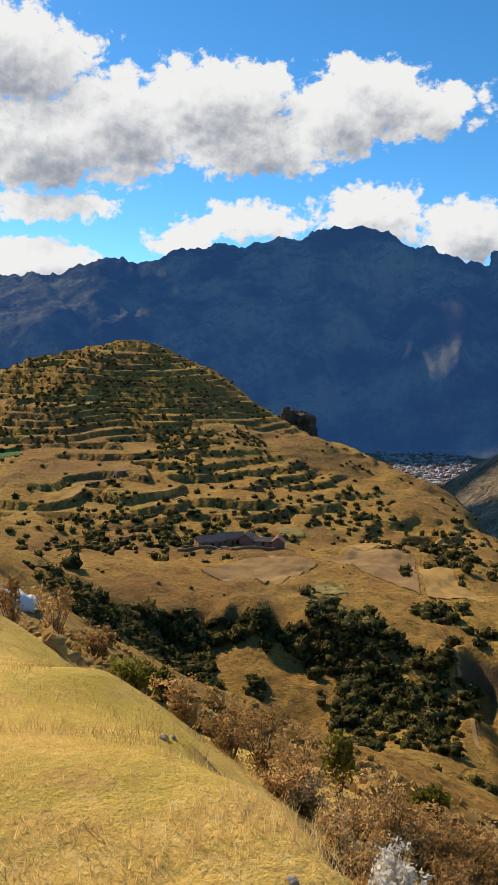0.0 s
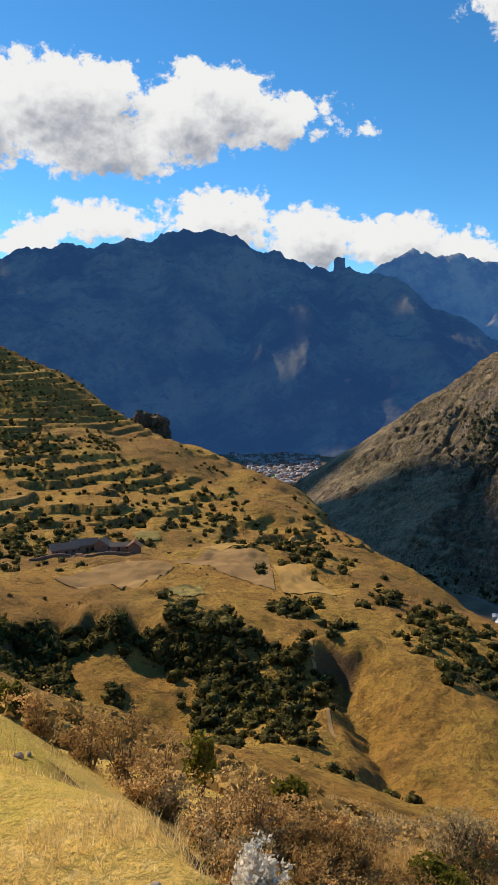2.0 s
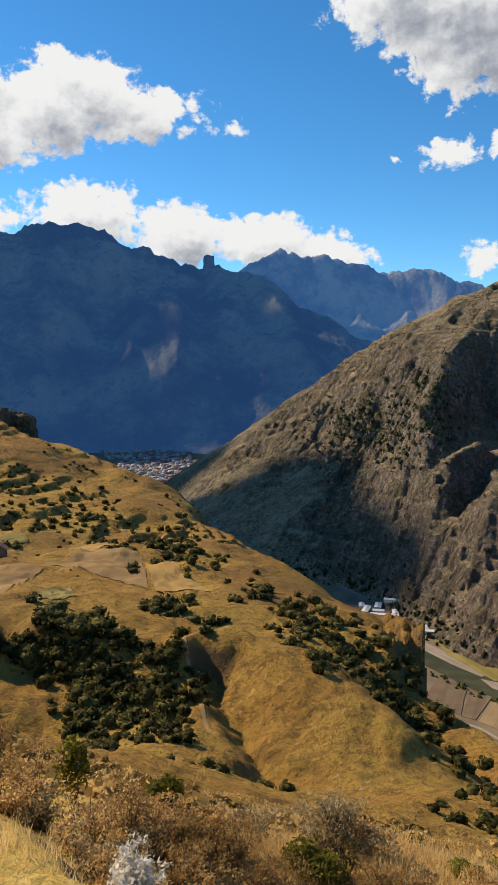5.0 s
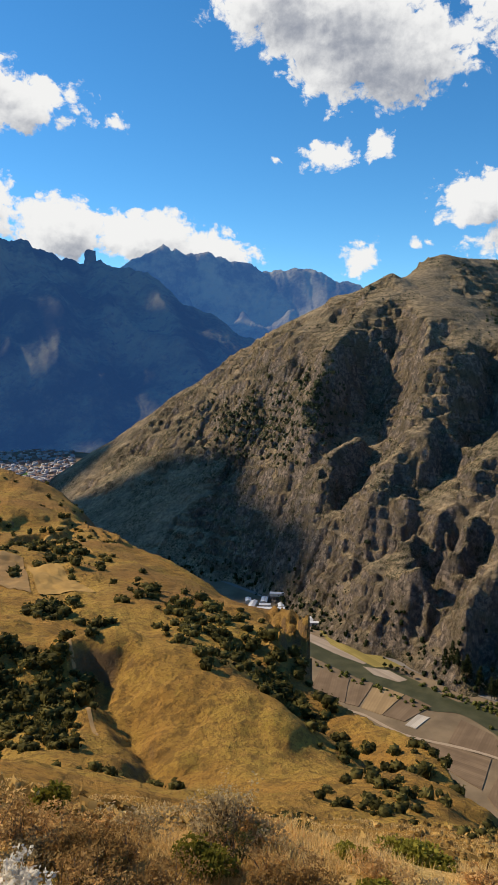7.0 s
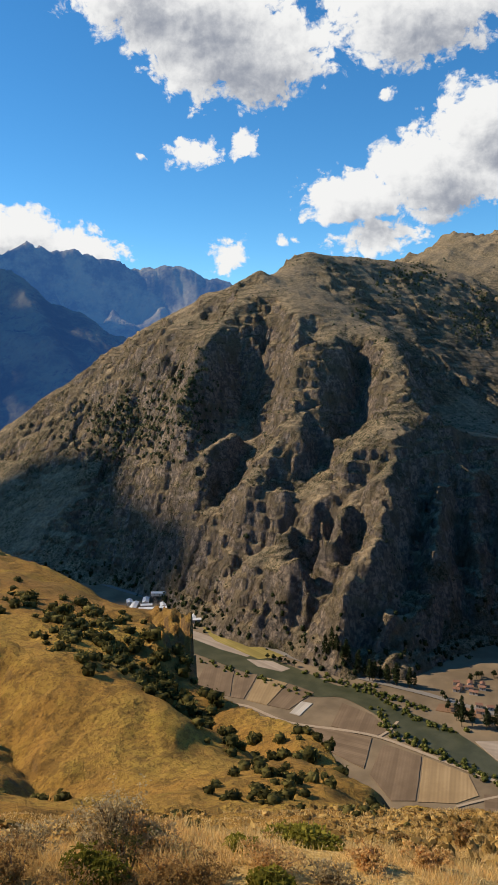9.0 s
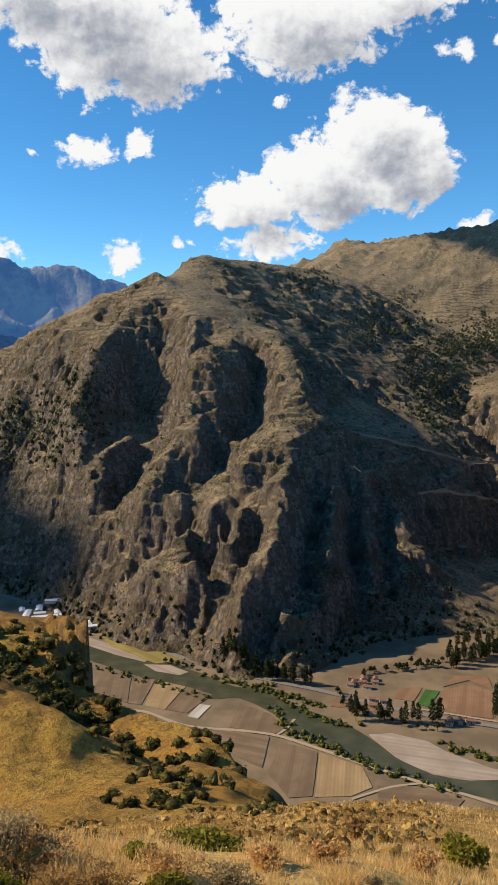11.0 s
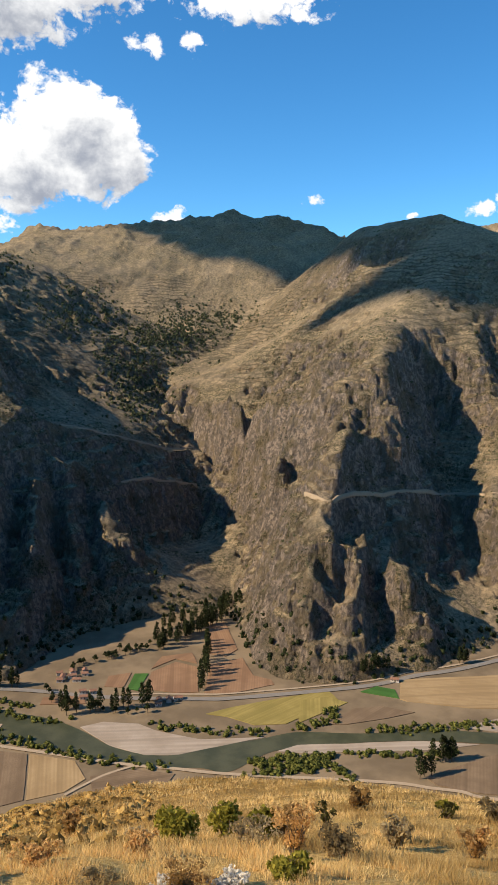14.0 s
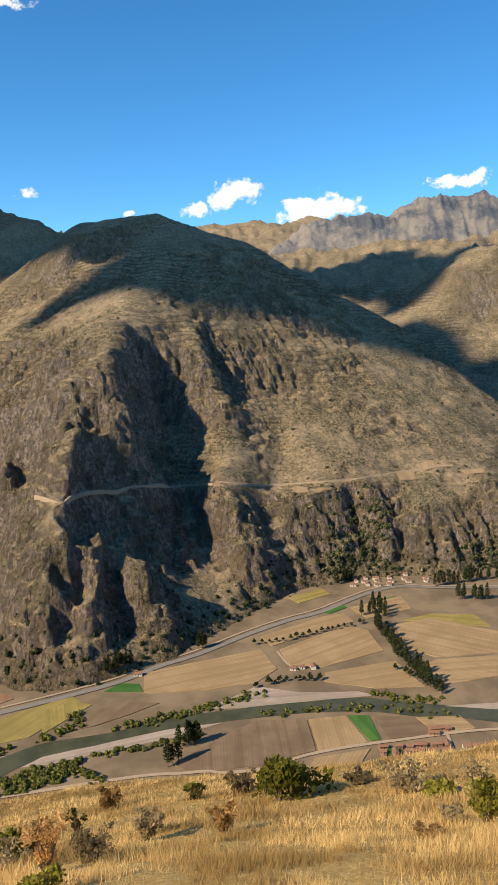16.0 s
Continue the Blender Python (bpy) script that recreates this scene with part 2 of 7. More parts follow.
def slope_bump(n, p):
    tall = n.vec("MULTIPLY", p, (1.0, 1.0, 0.4))
    nor = n.add("ShaderNodeSeparateXYZ", (n.add("ShaderNodeNewGeometry", out=1),), 2)
    steep = n.ramp(nor, 0.88, 0.60, 0.12, 1.0)                  # rock is rough, grass lies smooth
    h = n.noise(tall, 0.045, 9, 0.74)
    crack = n.add("ShaderNodeTexVoronoi", {"Vector": n.vec("MULTIPLY_ADD", n.add("ShaderNodeTexNoise", {"Vector": p, "Scale": 0.06, "Detail": 4.0}, 1), (14.0, 14.0, 14.0), tall), "Scale": 0.075, "Detail": 2.0}, feature="DISTANCE_TO_EDGE")
    h = n.math("MULTIPLY", n.math("MULTIPLY_ADD", n.ramp(crack, 0.0, 0.35), 0.16, h), steep)
    return n.math("MULTIPLY_ADD", n.noise(p, 0.32, 5, 0.7), 0.06, h), 1.0, 28.0


SLOPE = material("mountain_slope", slope_paint, 0.95, slope_bump, 0.1)


def distant_paint(n, p):
    c = n.mix(n.ramp(n.noise(p, 0.003, 7, 0.65), 0.4, 0.62), (0.038, 0.042, 0.042), (0.175, 0.165, 0.105))
    return n.mix(n.ramp(n.noise(p, 0.02, 6, 0.7), 0.5, 0.7), c, (0.05, 0.055, 0.06))


# the faint blue emission stands in for haze over the range
DISTANT_HAZE = material("distant_slope", distant_paint, 1.0, lambda n, p: (n.noise(p, 0.02, 9, 0.7), 1.0, 30.0), 0.0, 0.0, (0.010, 0.033, 0.096))


# these two slopes also emit a little bluish light in place of haze
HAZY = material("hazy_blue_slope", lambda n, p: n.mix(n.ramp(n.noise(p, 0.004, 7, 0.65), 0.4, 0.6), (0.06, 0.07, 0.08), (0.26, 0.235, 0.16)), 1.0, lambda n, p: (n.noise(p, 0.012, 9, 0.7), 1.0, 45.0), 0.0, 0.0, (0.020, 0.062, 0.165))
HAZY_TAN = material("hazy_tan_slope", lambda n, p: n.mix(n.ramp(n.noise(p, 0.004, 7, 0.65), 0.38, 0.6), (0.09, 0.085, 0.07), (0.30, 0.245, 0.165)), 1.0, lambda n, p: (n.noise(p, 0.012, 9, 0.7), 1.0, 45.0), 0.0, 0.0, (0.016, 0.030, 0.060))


def island(n):
    return n.add("ShaderNodeNewGeometry", out="Random Per Island")


def leaf_material(name, dark, light, rough=0.7, thin=0.25):
    def paint(n, p):
        c = n.mix(island(n), dark, light)
        return n.mix(n.ramp(n.noise(p, 0.35, 3, 0.6), 0.4, 0.62), c, tuple(0.62 * v for v in dark))
    return material(name, paint, rough, None, 0.06, thin)


SCRUB_LEAF = leaf_material("scrub_leaf", (0.075, 0.070, 0.020), (0.24, 0.20, 0.060), 0.7, 0.4)
GREEN_LEAF = leaf_material("green_leaf", (0.18, 0.17, 0.025), (0.42, 0.36, 0.06), 0.7, 0.45)
BROWN_LEAF = leaf_material("brown_seed_head", (0.46, 0.28, 0.10), (0.84, 0.56, 0.24), 0.9, 0.55)
GREY_LEAF = leaf_material("grey_leaf", (0.36, 0.27, 0.135), (0.62, 0.49, 0.27), 0.9, 0.55)
SILVER_LEAF = leaf_material("silver_leaf", (0.62, 0.57, 0.47), (0.90, 0.85, 0.75), 0.8, 0.4)
FAR_LEAF = leaf_material("far_leaf", (0.075, 0.088, 0.042), (0.145, 0.152, 0.078))
TUSSOCK = leaf_material("tussock", (0.40, 0.25, 0.075), (0.70, 0.47, 0.17), 0.9, 0.35)
TREE_LEAF = leaf_material("tree_leaf", (0.035, 0.046, 0.018), (0.085, 0.100, 0.038))
BANK_LEAF = leaf_material("willow_leaf", (0.11, 0.125, 0.03), (0.26, 0.25, 0.065))
BLADE = leaf_material("grass_blade", (0.66, 0.43, 0.155), (0.95, 0.71, 0.33), 0.85, 0.45)
TURF_BLADE = leaf_material("turf_blade", (0.74, 0.49, 0.11), (0.95, 0.70, 0.25), 0.85, 0.5)
BARK = material("bark", lambda n, p: n.mix(n.noise(p, 6.0, 5, 0.6), (0.09, 0.065, 0.045), (0.22, 0.17, 0.12)), 0.9, lambda n, p: (n.noise(p, 14.0, 5, 0.6), 0.6, 0.02))


def field_material(name, a, b, furrow):
    def paint(n, p):
        local = n.add("ShaderNodeTexCoord", out="Object")
        rows = n.add("ShaderNodeTexWave", {"Vector": local, "Scale": furrow, "Distortion": 1.2, "Detail": 2.0, "Detail Scale": 0.4}, bands_direction="Y")
        c = n.mix(n.ramp(n.noise(p, 0.03, 6, 0.62), 0.36, 0.64), a, b)
        c = n.mix(n.math("MULTIPLY", n.ramp(n.add("ShaderNodeTexNoise", {"Vector": n.vec("MULTIPLY", local, (0.004, 0.12, 0)), "Scale": 1.0, "Detail": 3.0}), 0.45, 0.62), 0.55), c, tuple(0.72 * v for v in a))
        c = n.mix(n.math("MULTIPLY", rows, 0.28), c, tuple(0.55 * v for v in b))
        tone = n.add("ShaderNodeObjectInfo", out="Random")
        return n.mix(n.math("MULTIPLY", tone, 0.35), c, tuple(0.7 * v for v in b))
    return material(name, paint, 0.95, lambda n, p: (n.noise(p, 0.5, 5, 0.65), 0.5, 0.6), 0.1)


PARCEL_PAINT = {
    "brown": field_material("ploughed_earth", (0.175, 0.122, 0.076), (0.255, 0.18, 0.112), 0.12),
    "tan": field_material("stubble", (0.33, 0.225, 0.115), (0.42, 0.295, 0.155), 0.10),
    "red": field_material("red_earth", (0.25, 0.145, 0.085), (0.33, 0.20, 0.115), 0.12),
    "green": field_material("crop_green", (0.05, 0.13, 0.03), (0.09, 0.19, 0.045), 0.2),
    "yellow": field_material("meadow_yellow", (0.27, 0.215, 0.065), (0.36, 0.28, 0.09), 0.08),
    "pale": field_material("pale_straw", (0.5, 0.44, 0.36), (0.58, 0.52, 0.43), 0.2),
    "sand": field_material("river_gravel", (0.34, 0.27, 0.20), (0.44, 0.36, 0.28), 0.05),
    "upland": field_material("upland_earth", (0.29, 0.175, 0.07), (0.37, 0.235, 0.095), 0.3),
    "stubble": field_material("upland_stubble", (0.40, 0.24, 0.07), (0.48, 0.30, 0.095), 0.3),
    "slope": field_material("slope_plot", (0.30, 0.215, 0.12), (0.40, 0.29, 0.165), 0.2),
}
WATER = material("river_water", lambda n, p: n.mix(n.ramp(n.noise(p, 0.05, 4, 0.6), 0.35, 0.65), (0.052, 0.056, 0.028), (0.085, 0.085, 0.045)), 0.4, lambda n, p: (n.noise(p, 0.6, 4, 0.6), 0.2, 0.3), 0.25)
TRAIL = material("trail_earth", lambda n, p: n.mix(n.noise(p, 0.8, 5, 0.6), (0.30, 0.18, 0.07), (0.44, 0.28, 0.12)), 0.95)
SLOPE_TRACK = material("slope_track", lambda n, p: n.mix(n.noise(p, 0.1, 5, 0.6), (0.24, 0.185, 0.12), (0.38, 0.29, 0.19)), 0.95)
DIRT = material("dirt_road", lambda n, p: n.mix(n.noise(p, 0.2, 5, 0.6), (0.32, 0.24, 0.16), (0.45, 0.35, 0.24)), 0.95)
ASPHALT = material("grey_road", lambda n, p: n.mix(n.noise(p, 0.15, 5, 0.6), (0.17, 0.155, 0.135), (0.27, 0.24, 0.205)), 0.9)
ADOBE = material("adobe", lambda n, p: n.mix(n.noise(p, 0.5, 6, 0.65), (0.20, 0.115, 0.07), (0.33, 0.21, 0.14)), 0.95, lambda n, p: (n.noise(p, 3.0, 6, 0.65), 0.4, 0.1))
PLASTER = material("plaster", lambda n, p: n.mix(n.noise(p, 0.4, 6, 0.65), (0.50, 0.44, 0.36), (0.68, 0.63, 0.55)), 0.9)
CLAY_TILE = material("clay_tile", lambda n, p: n.mix(n.noise(p, 0.7, 6, 0.7), (0.20, 0.10, 0.065), (0.34, 0.19, 0.125)), 0.9, lambda n, p: (n.add("ShaderNodeTexWave", {"Vector": n.add("ShaderNodeTexCoord", out="Object"), "Scale": 1.1}, bands_direction="X"), 0.6, 0.12))
GREY_TILE = material("weathered_roof", lambda n, p: n.mix(n.noise(p, 0.9, 6, 0.7), (0.095, 0.085, 0.075), (0.23, 0.205, 0.18)), 0.9, lambda n, p: (n.add("ShaderNodeTexWave", {"Vector": n.add("ShaderNodeTexCoord", out="Object"), "Scale": 1.2, "Distortion": 0.6}, bands_direction="X"), 0.7, 0.15))
TOWN_WALL = material("town_walls", lambda n, p: n.mix(n.ramp(island(n), 0.3, 0.7), (0.44, 0.43, 0.42), (0.27, 0.18, 0.14)), 0.9)
WHITE_SHEET = material("white_sheet_roof", lambda n, p: n.mix(n.noise(p, 0.3, 5, 0.6), (0.62, 0.62, 0.60), (0.82, 0.82, 0.80)), 0.6)
DARK_WOOD = material("dark_wood", lambda n, p: n.mix(n.noise(p, 2.0, 5, 0.6), (0.035, 0.025, 0.018), (0.085, 0.06, 0.04)), 0.8)
STONE = material("field_stone", lambda n, p: n.mix(n.noise(p, 4.0, 7, 0.65), (0.24, 0.18, 0.12), (0.46, 0.37, 0.27)), 0.9, lambda n, p: (n.noise(p, 12.0, 7, 0.65), 0.7, 0.04))
CHALK = material("pale_stone", lambda n, p: n.mix(n.noise(p, 3.0, 6, 0.65), (0.55, 0.54, 0.52), (0.80, 0.79, 0.76)), 0.85, lambda n, p: (n.noise(p, 8.0, 6, 0.65), 0.6, 0.05))
VAPOUR = material("cloud_vapour", lambda n, p: (0.85, 0.86, 0.88), 1.0, None, 0.0)

# ---- the lie of the land: crests, spurs, gullies and feet of the slopes ----
# far side of the valley, by its forms: bearing, elevation, distance
WEST_FOOT = [
    [(20.0, -15.0, 1272), (24.2, -15.5, 1227), (28.0, -16.1, 1176), (31.4, -17.7, 1065), (34.0, -18.8, 997), (33.9, -19.3, 973), (37.3, -20.5, 907), (39.9, -21.0, 884), (42.9, -22.1, 837), (45.5, -23.0, 800), (46.3, -22.6, 816), (49.3, -22.7, 812), (52.4, -21.4, 868), (55.4, -20.2, 924), (58.8, -19.5, 958), (62.2, -19.2, 977), (65.5, -18.9, 992)],
]
WEST_CREST = [
    [(13.8, -8.9, 2150), (16.8, -6.8, 2050), (20.1, -4.6, 1950), (23.0, -2.6, 1880), (25.9, -0.6, 1820), (28.4, 1.1, 1780), (31.3, 2.9, 1750), (33.7, 4.0, 1720), (35.6, 4.9, 1690), (37.8, 5.8, 1660), (39.1, 6.6, 1640), (40.3, 6.0, 1660), (40.9, 7.0, 1760), (41.9, 7.4, 1820), (45.6, 7.3, 1950), (48.8, 6.9, 2050), (51.2, 6.2, 2120)],
    [(50.5, 6.8, 2150), (53.4, 5.9, 2150), (56.3, 4.2, 2130), (59.1, 2.5, 2100), (62.0, 1.5, 2080)],
]
WEST_RIBS = [
    [(38.7, 6.4, 1637), (37.6, 4.9, 1577), (36.3, 3.3, 1495), (35.9, 1.7, 1400), (35.3, 0.0, 1352), (34.1, -1.6, 1326), (32.9, -3.0, 1308), (31.8, -4.6, 1362), (30.7, -6.1, 1349), (28.0, -8.0, 1372), (25.0, -9.9, 1373), (22.6, -12.0, 1357), (20.7, -13.6, 1323)],
    [(34.3, -2.0, 1328), (34.1, -3.9, 1275), (33.3, -5.5, 1233), (33.0, -7.2, 1205), (32.2, -9.0, 1186), (31.6, -11.1, 1195), (30.1, -13.5, 1188)],
    [(37.3, -4.6, 1211), (36.1, -6.0, 1184), (35.3, -7.2, 1161), (34.9, -8.5, 1138), (34.1, -10.3, 1123), (32.8, -12.8, 1106)],
]
WEST_RIBS_2 = [
    [(40.9, 6.8, 1732), (40.5, 4.9, 1558), (40.7, 3.2, 1441), (41.5, 2.4, 1377), (40.8, -0.1, 1285), (41.1, -2.5, 1207), (40.9, -4.4, 1160), (40.5, -5.7, 1132), (39.3, -6.7, 1118), (38.2, -8.5, 1085), (36.5, -10.4, 1077), (34.7, -12.0, 1086)],
    [(41.4, -4.4, 1162), (42.4, -5.5, 1121), (41.4, -6.7, 1104), (40.5, -8.8, 1072), (39.2, -10.2, 1059)],
    [(44.8, 1.9, 1339), (45.2, 0.3, 1276), (44.3, -0.9, 1237), (43.3, -2.6, 1203), (43.9, -4.4, 1157), (44.7, -5.9, 1129)],
]
WEST_RIBS_3 = [
    [(46.6, 2.9, 1481), (46.8, 1.1, 1333), (47.2, -1.0, 1249), (48.0, -3.2, 1175), (47.2, -5.1, 1116), (46.4, -6.7, 1072), (44.3, -8.4, 1032), (42.4, -10.5, 1009), (40.2, -12.7, 988), (37.9, -14.5, 977), (35.5, -16.7, 997)],
    [(48.0, 2.3, 1445), (49.6, 0.4, 1317), (50.3, -1.8, 1231), (50.6, -3.5, 1178), (51.2, -4.9, 1145), (49.6, -6.7, 1072), (48.4, -8.0, 1032), (46.8, -9.0, 1001), (44.7, -10.1, 971), (43.2, -11.9, 942), (41.7, -13.8, 921), (40.4, -15.8, 914), (39.5, -18.0, 913), (39.4, -20.2, 898)],
]
WEST_RIBS_4 = [
    [(49.6, -8.8, 1018), (49.0, -10.4, 974), (47.6, -12.1, 934), (47.0, -14.3, 891), (46.3, -15.5, 870), (45.1, -16.6, 849), (44.9, -18.6, 839), (43.8, -20.6, 842), (43.4, -21.7, 838)],
    [(48.8, -11.6, 959), (48.6, -14.9, 890), (48.0, -17.3, 856), (47.4, -19.3, 844), (45.9, -21.1, 827), (44.6, -22.5, 816)],
    [(52.9, -5.3, 1157), (53.7, -6.7, 1129), (52.5, -8.8, 1059), (51.8, -12.1, 977), (51.1, -15.0, 918)],
    [(55.2, -7.8, 1139), (54.2, -10.5, 1061), (54.4, -12.6, 1016), (55.0, -14.6, 988), (54.9, -16.6, 965), (55.6, -18.6, 950)],
    [(56.3, -8.4, 1150), (56.7, -10.9, 1091), (56.8, -13.4, 1039), (57.0, -15.0, 1018), (57.3, -17.4, 984)],
]
WEST_RIBS_5 = [
    [(52.6, -15.2, 940), (51.6, -17.0, 903), (49.4, -18.8, 855), (47.4, -20.1, 845), (46.3, -22.2, 822)],
    [(27.1, -6.8, 1467), (25.5, -8.5, 1433), (24.2, -10.6, 1385), (22.5, -13.4, 1311), (21.4, -15.0, 1262)],
    [(28.4, -8.5, 1378), (27.1, -10.6, 1332), (26.3, -13.1, 1273), (25.9, -15.1, 1223)],
    [(35.3, 5.1, 1685), (32.1, 1.9, 1579), (28.4, -0.6, 1680), (24.6, -3.9, 1679), (22.1, -6.4, 1655), (18.0, -8.4, 1733)],
]
WEST_GULLIES = [
    [(37.1, 2.1, 1453), (36.9, 0.0, 1414), (36.4, -2.0, 1369), (35.3, -4.1, 1332), (34.2, -6.6, 1282), (33.3, -9.1, 1218), (32.0, -11.5, 1207)],
    [(39.8, 3.2, 1492), (40.2, 1.2, 1423), (40.5, -0.9, 1366), (40.4, -2.9, 1310), (39.3, -5.0, 1259), (37.6, -7.1, 1210), (36.9, -8.7, 1168), (35.6, -10.8, 1132)],
    [(46.4, 1.5, 1386), (46.6, -0.6, 1339), (46.6, -2.6, 1288), (46.0, -4.7, 1228), (45.1, -6.3, 1170), (43.7, -7.4, 1139), (42.2, -8.8, 1109), (40.3, -10.5, 1081)],
    [(42.9, 2.0, 1396), (42.5, 0.7, 1361), (41.9, -0.1, 1334)],
]
WEST_GULLIES_2 = [
    [(46.4, -9.6, 1045), (43.6, -11.9, 1003), (43.0, -13.4, 988), (40.9, -13.3, 1018), (39.1, -14.4, 1019), (37.0, -15.7, 1005), (35.2, -17.7, 995)],
    [(44.3, -10.9, 1035), (43.8, -13.3, 1000), (43.0, -15.4, 976), (42.7, -17.4, 933), (41.6, -19.4, 897), (40.6, -20.8, 881)],
    [(45.9, -12.1, 988), (45.5, -15.0, 937), (44.2, -17.0, 904)],
    [(51.3, -10.8, 1057), (50.1, -14.0, 988), (49.5, -16.9, 931), (48.8, -18.8, 885), (46.3, -21.3, 838)],
    [(36.1, 3.3, 1561), (34.4, 1.3, 1483), (33.2, 0.1, 1466), (32.3, -2.0, 1416), (29.7, -5.2, 1469), (25.9, -7.5, 1489)],
    [(30.5, -3.9, 1490), (28.8, -6.4, 1452), (27.1, -8.9, 1408), (25.0, -11.8, 1342)],
]
WEST_GULLIES_3 = [
    [(54.0, -8.0, 1159), (53.3, -10.9, 1100), (53.3, -14.2, 1035), (53.7, -17.4, 962), (52.8, -20.6, 886)],
    [(56.1, -8.8, 1155), (55.6, -13.0, 1078), (56.0, -17.0, 988)],
]
WEST_FLANK = [
    [(46.8, 2.9, 1560), (48.4, 1.6, 1500), (50.1, 0.8, 1440), (50.7, -0.9, 1390), (50.8, -2.5, 1330), (51.5, -4.2, 1260)],
    [(52.1, -4.6, 1225), (53.8, -5.3, 1215), (56.3, -5.9, 1260), (58.8, -6.5, 1340), (61.6, -7.2, 1430), (63.7, -7.2, 1490)],
    [(57.9, -9.6, 1200), (60.4, -9.5, 1270), (63.7, -9.9, 1390), (66.1, -9.9, 1480), (67.9, -11.8, 1500), (68.6, -13.1, 1470)],
    [(58.8, -13.3, 1140), (62.1, -14.0, 1230), (65.4, -13.9, 1330)],
    [(52.9, -1.7, 1480), (55.4, -2.6, 1530), (58.3, -3.4, 1560), (60.8, -4.4, 1540)],
    [(51.7, 2.0, 1700), (55.4, 0.7, 1760), (58.7, -0.5, 1800), (61.2, -2.2, 1760)],
    [(50.9, 4.9, 1900), (54.6, 3.2, 1950), (57.9, 1.5, 1980)],
]
WEST_FLANK_2 = [
    [(46.4, 5.7, 1780), (48.0, 4.1, 1680), (45.6, 3.9, 1600)],
]
GORGE = [
    [(65.9, -19.1, 1010), (66.3, -17.7, 1060), (67.0, -14.1, 1180), (67.0, -11.6, 1280), (66.3, -9.3, 1380), (64.6, -7.6, 1480), (62.6, -5.7, 1600), (61.3, -3.9, 1700)],
]
SIDE_VALLEY = [
    [(61.3, -3.2, 1760), (61.8, -1.4, 1900), (65.1, -0.0, 2060), (66.7, 0.6, 2120)],
]
EAST_FOOT = [
    [(66.5, -19.1, 980), (67.2, -20.5, 908), (68.5, -22.9, 806), (70.2, -23.6, 778), (72.8, -24.0, 764), (75.9, -23.6, 778), (78.8, -23.0, 800), (82.1, -22.3, 830), (83.0, -21.5, 863), (85.6, -20.4, 914), (88.6, -19.1, 984), (90.8, -17.9, 1050), (94.2, -17.2, 1097), (98.4, -16.7, 1134), (101.7, -16.5, 1146), (105.3, -15.7, 1209)],
]
EAST_CREST = [
    [(75.7, 8.7, 2236), (79.3, 9.0, 2107), (81.1, 9.5, 1978), (84.6, 8.2, 1935), (87.7, 7.4, 1950), (90.9, 5.5, 1920), (94.2, 3.6, 1900), (96.6, 2.5, 1900), (98.6, 1.2, 1880), (101.0, -0.6, 1860), (103.4, -2.4, 1820), (105.4, -4.1, 1780)],
]
EAST_RIBS = [
    [(81.0, 7.9, 1844), (80.7, 5.6, 1671), (79.7, 3.7, 1540), (79.1, 1.3, 1386), (78.5, -0.7, 1267), (78.3, -2.8, 1168), (77.2, -4.2, 1098), (76.3, -5.3, 1055), (75.9, -6.9, 1007), (74.3, -8.6, 961), (74.0, -10.7, 921)],
    [(74.4, -11.1, 924), (76.5, -12.7, 905), (78.6, -14.8, 889), (78.8, -16.2, 868), (79.7, -17.7, 861), (81.2, -18.8, 866), (81.6, -19.9, 859), (81.3, -21.1, 842)],
    [(73.7, -11.1, 927), (72.9, -13.2, 882), (71.4, -14.4, 873), (70.2, -16.9, 855), (69.3, -19.3, 846), (68.6, -21.7, 826)],
    [(74.2, -11.5, 921), (74.0, -14.4, 865), (73.4, -16.4, 827), (71.9, -18.1, 808), (71.1, -19.7, 812), (69.8, -22.1, 804)],
]
EAST_RIBS_2 = [
    [(75.7, -13.9, 887), (75.5, -16.8, 835), (76.2, -18.7, 822), (76.6, -20.7, 813)],
    [(74.5, -18.8, 817), (72.8, -20.1, 800), (71.5, -22.4, 787), (71.1, -23.4, 778)],
    [(83.7, 1.6, 1483), (84.5, -0.2, 1416), (85.9, -3.1, 1353), (88.2, -5.9, 1336), (87.1, -7.7, 1249), (85.4, -9.0, 1177), (84.9, -10.6, 1113)],
    [(85.1, -10.6, 1109), (86.2, -12.7, 1053), (87.2, -14.4, 1030), (88.2, -16.4, 1018), (88.6, -18.1, 1002)],
    [(79.4, 0.7, 1375), (81.8, 0.6, 1431), (83.7, 1.6, 1488)],
    [(90.9, -6.1, 1360), (91.7, -8.2, 1281), (92.5, -10.3, 1206)],
    [(90.0, -13.2, 1113), (91.2, -15.2, 1093), (92.5, -16.8, 1086)],
    [(96.7, -11.9, 1193), (97.6, -13.9, 1164), (98.0, -15.9, 1144)],
]
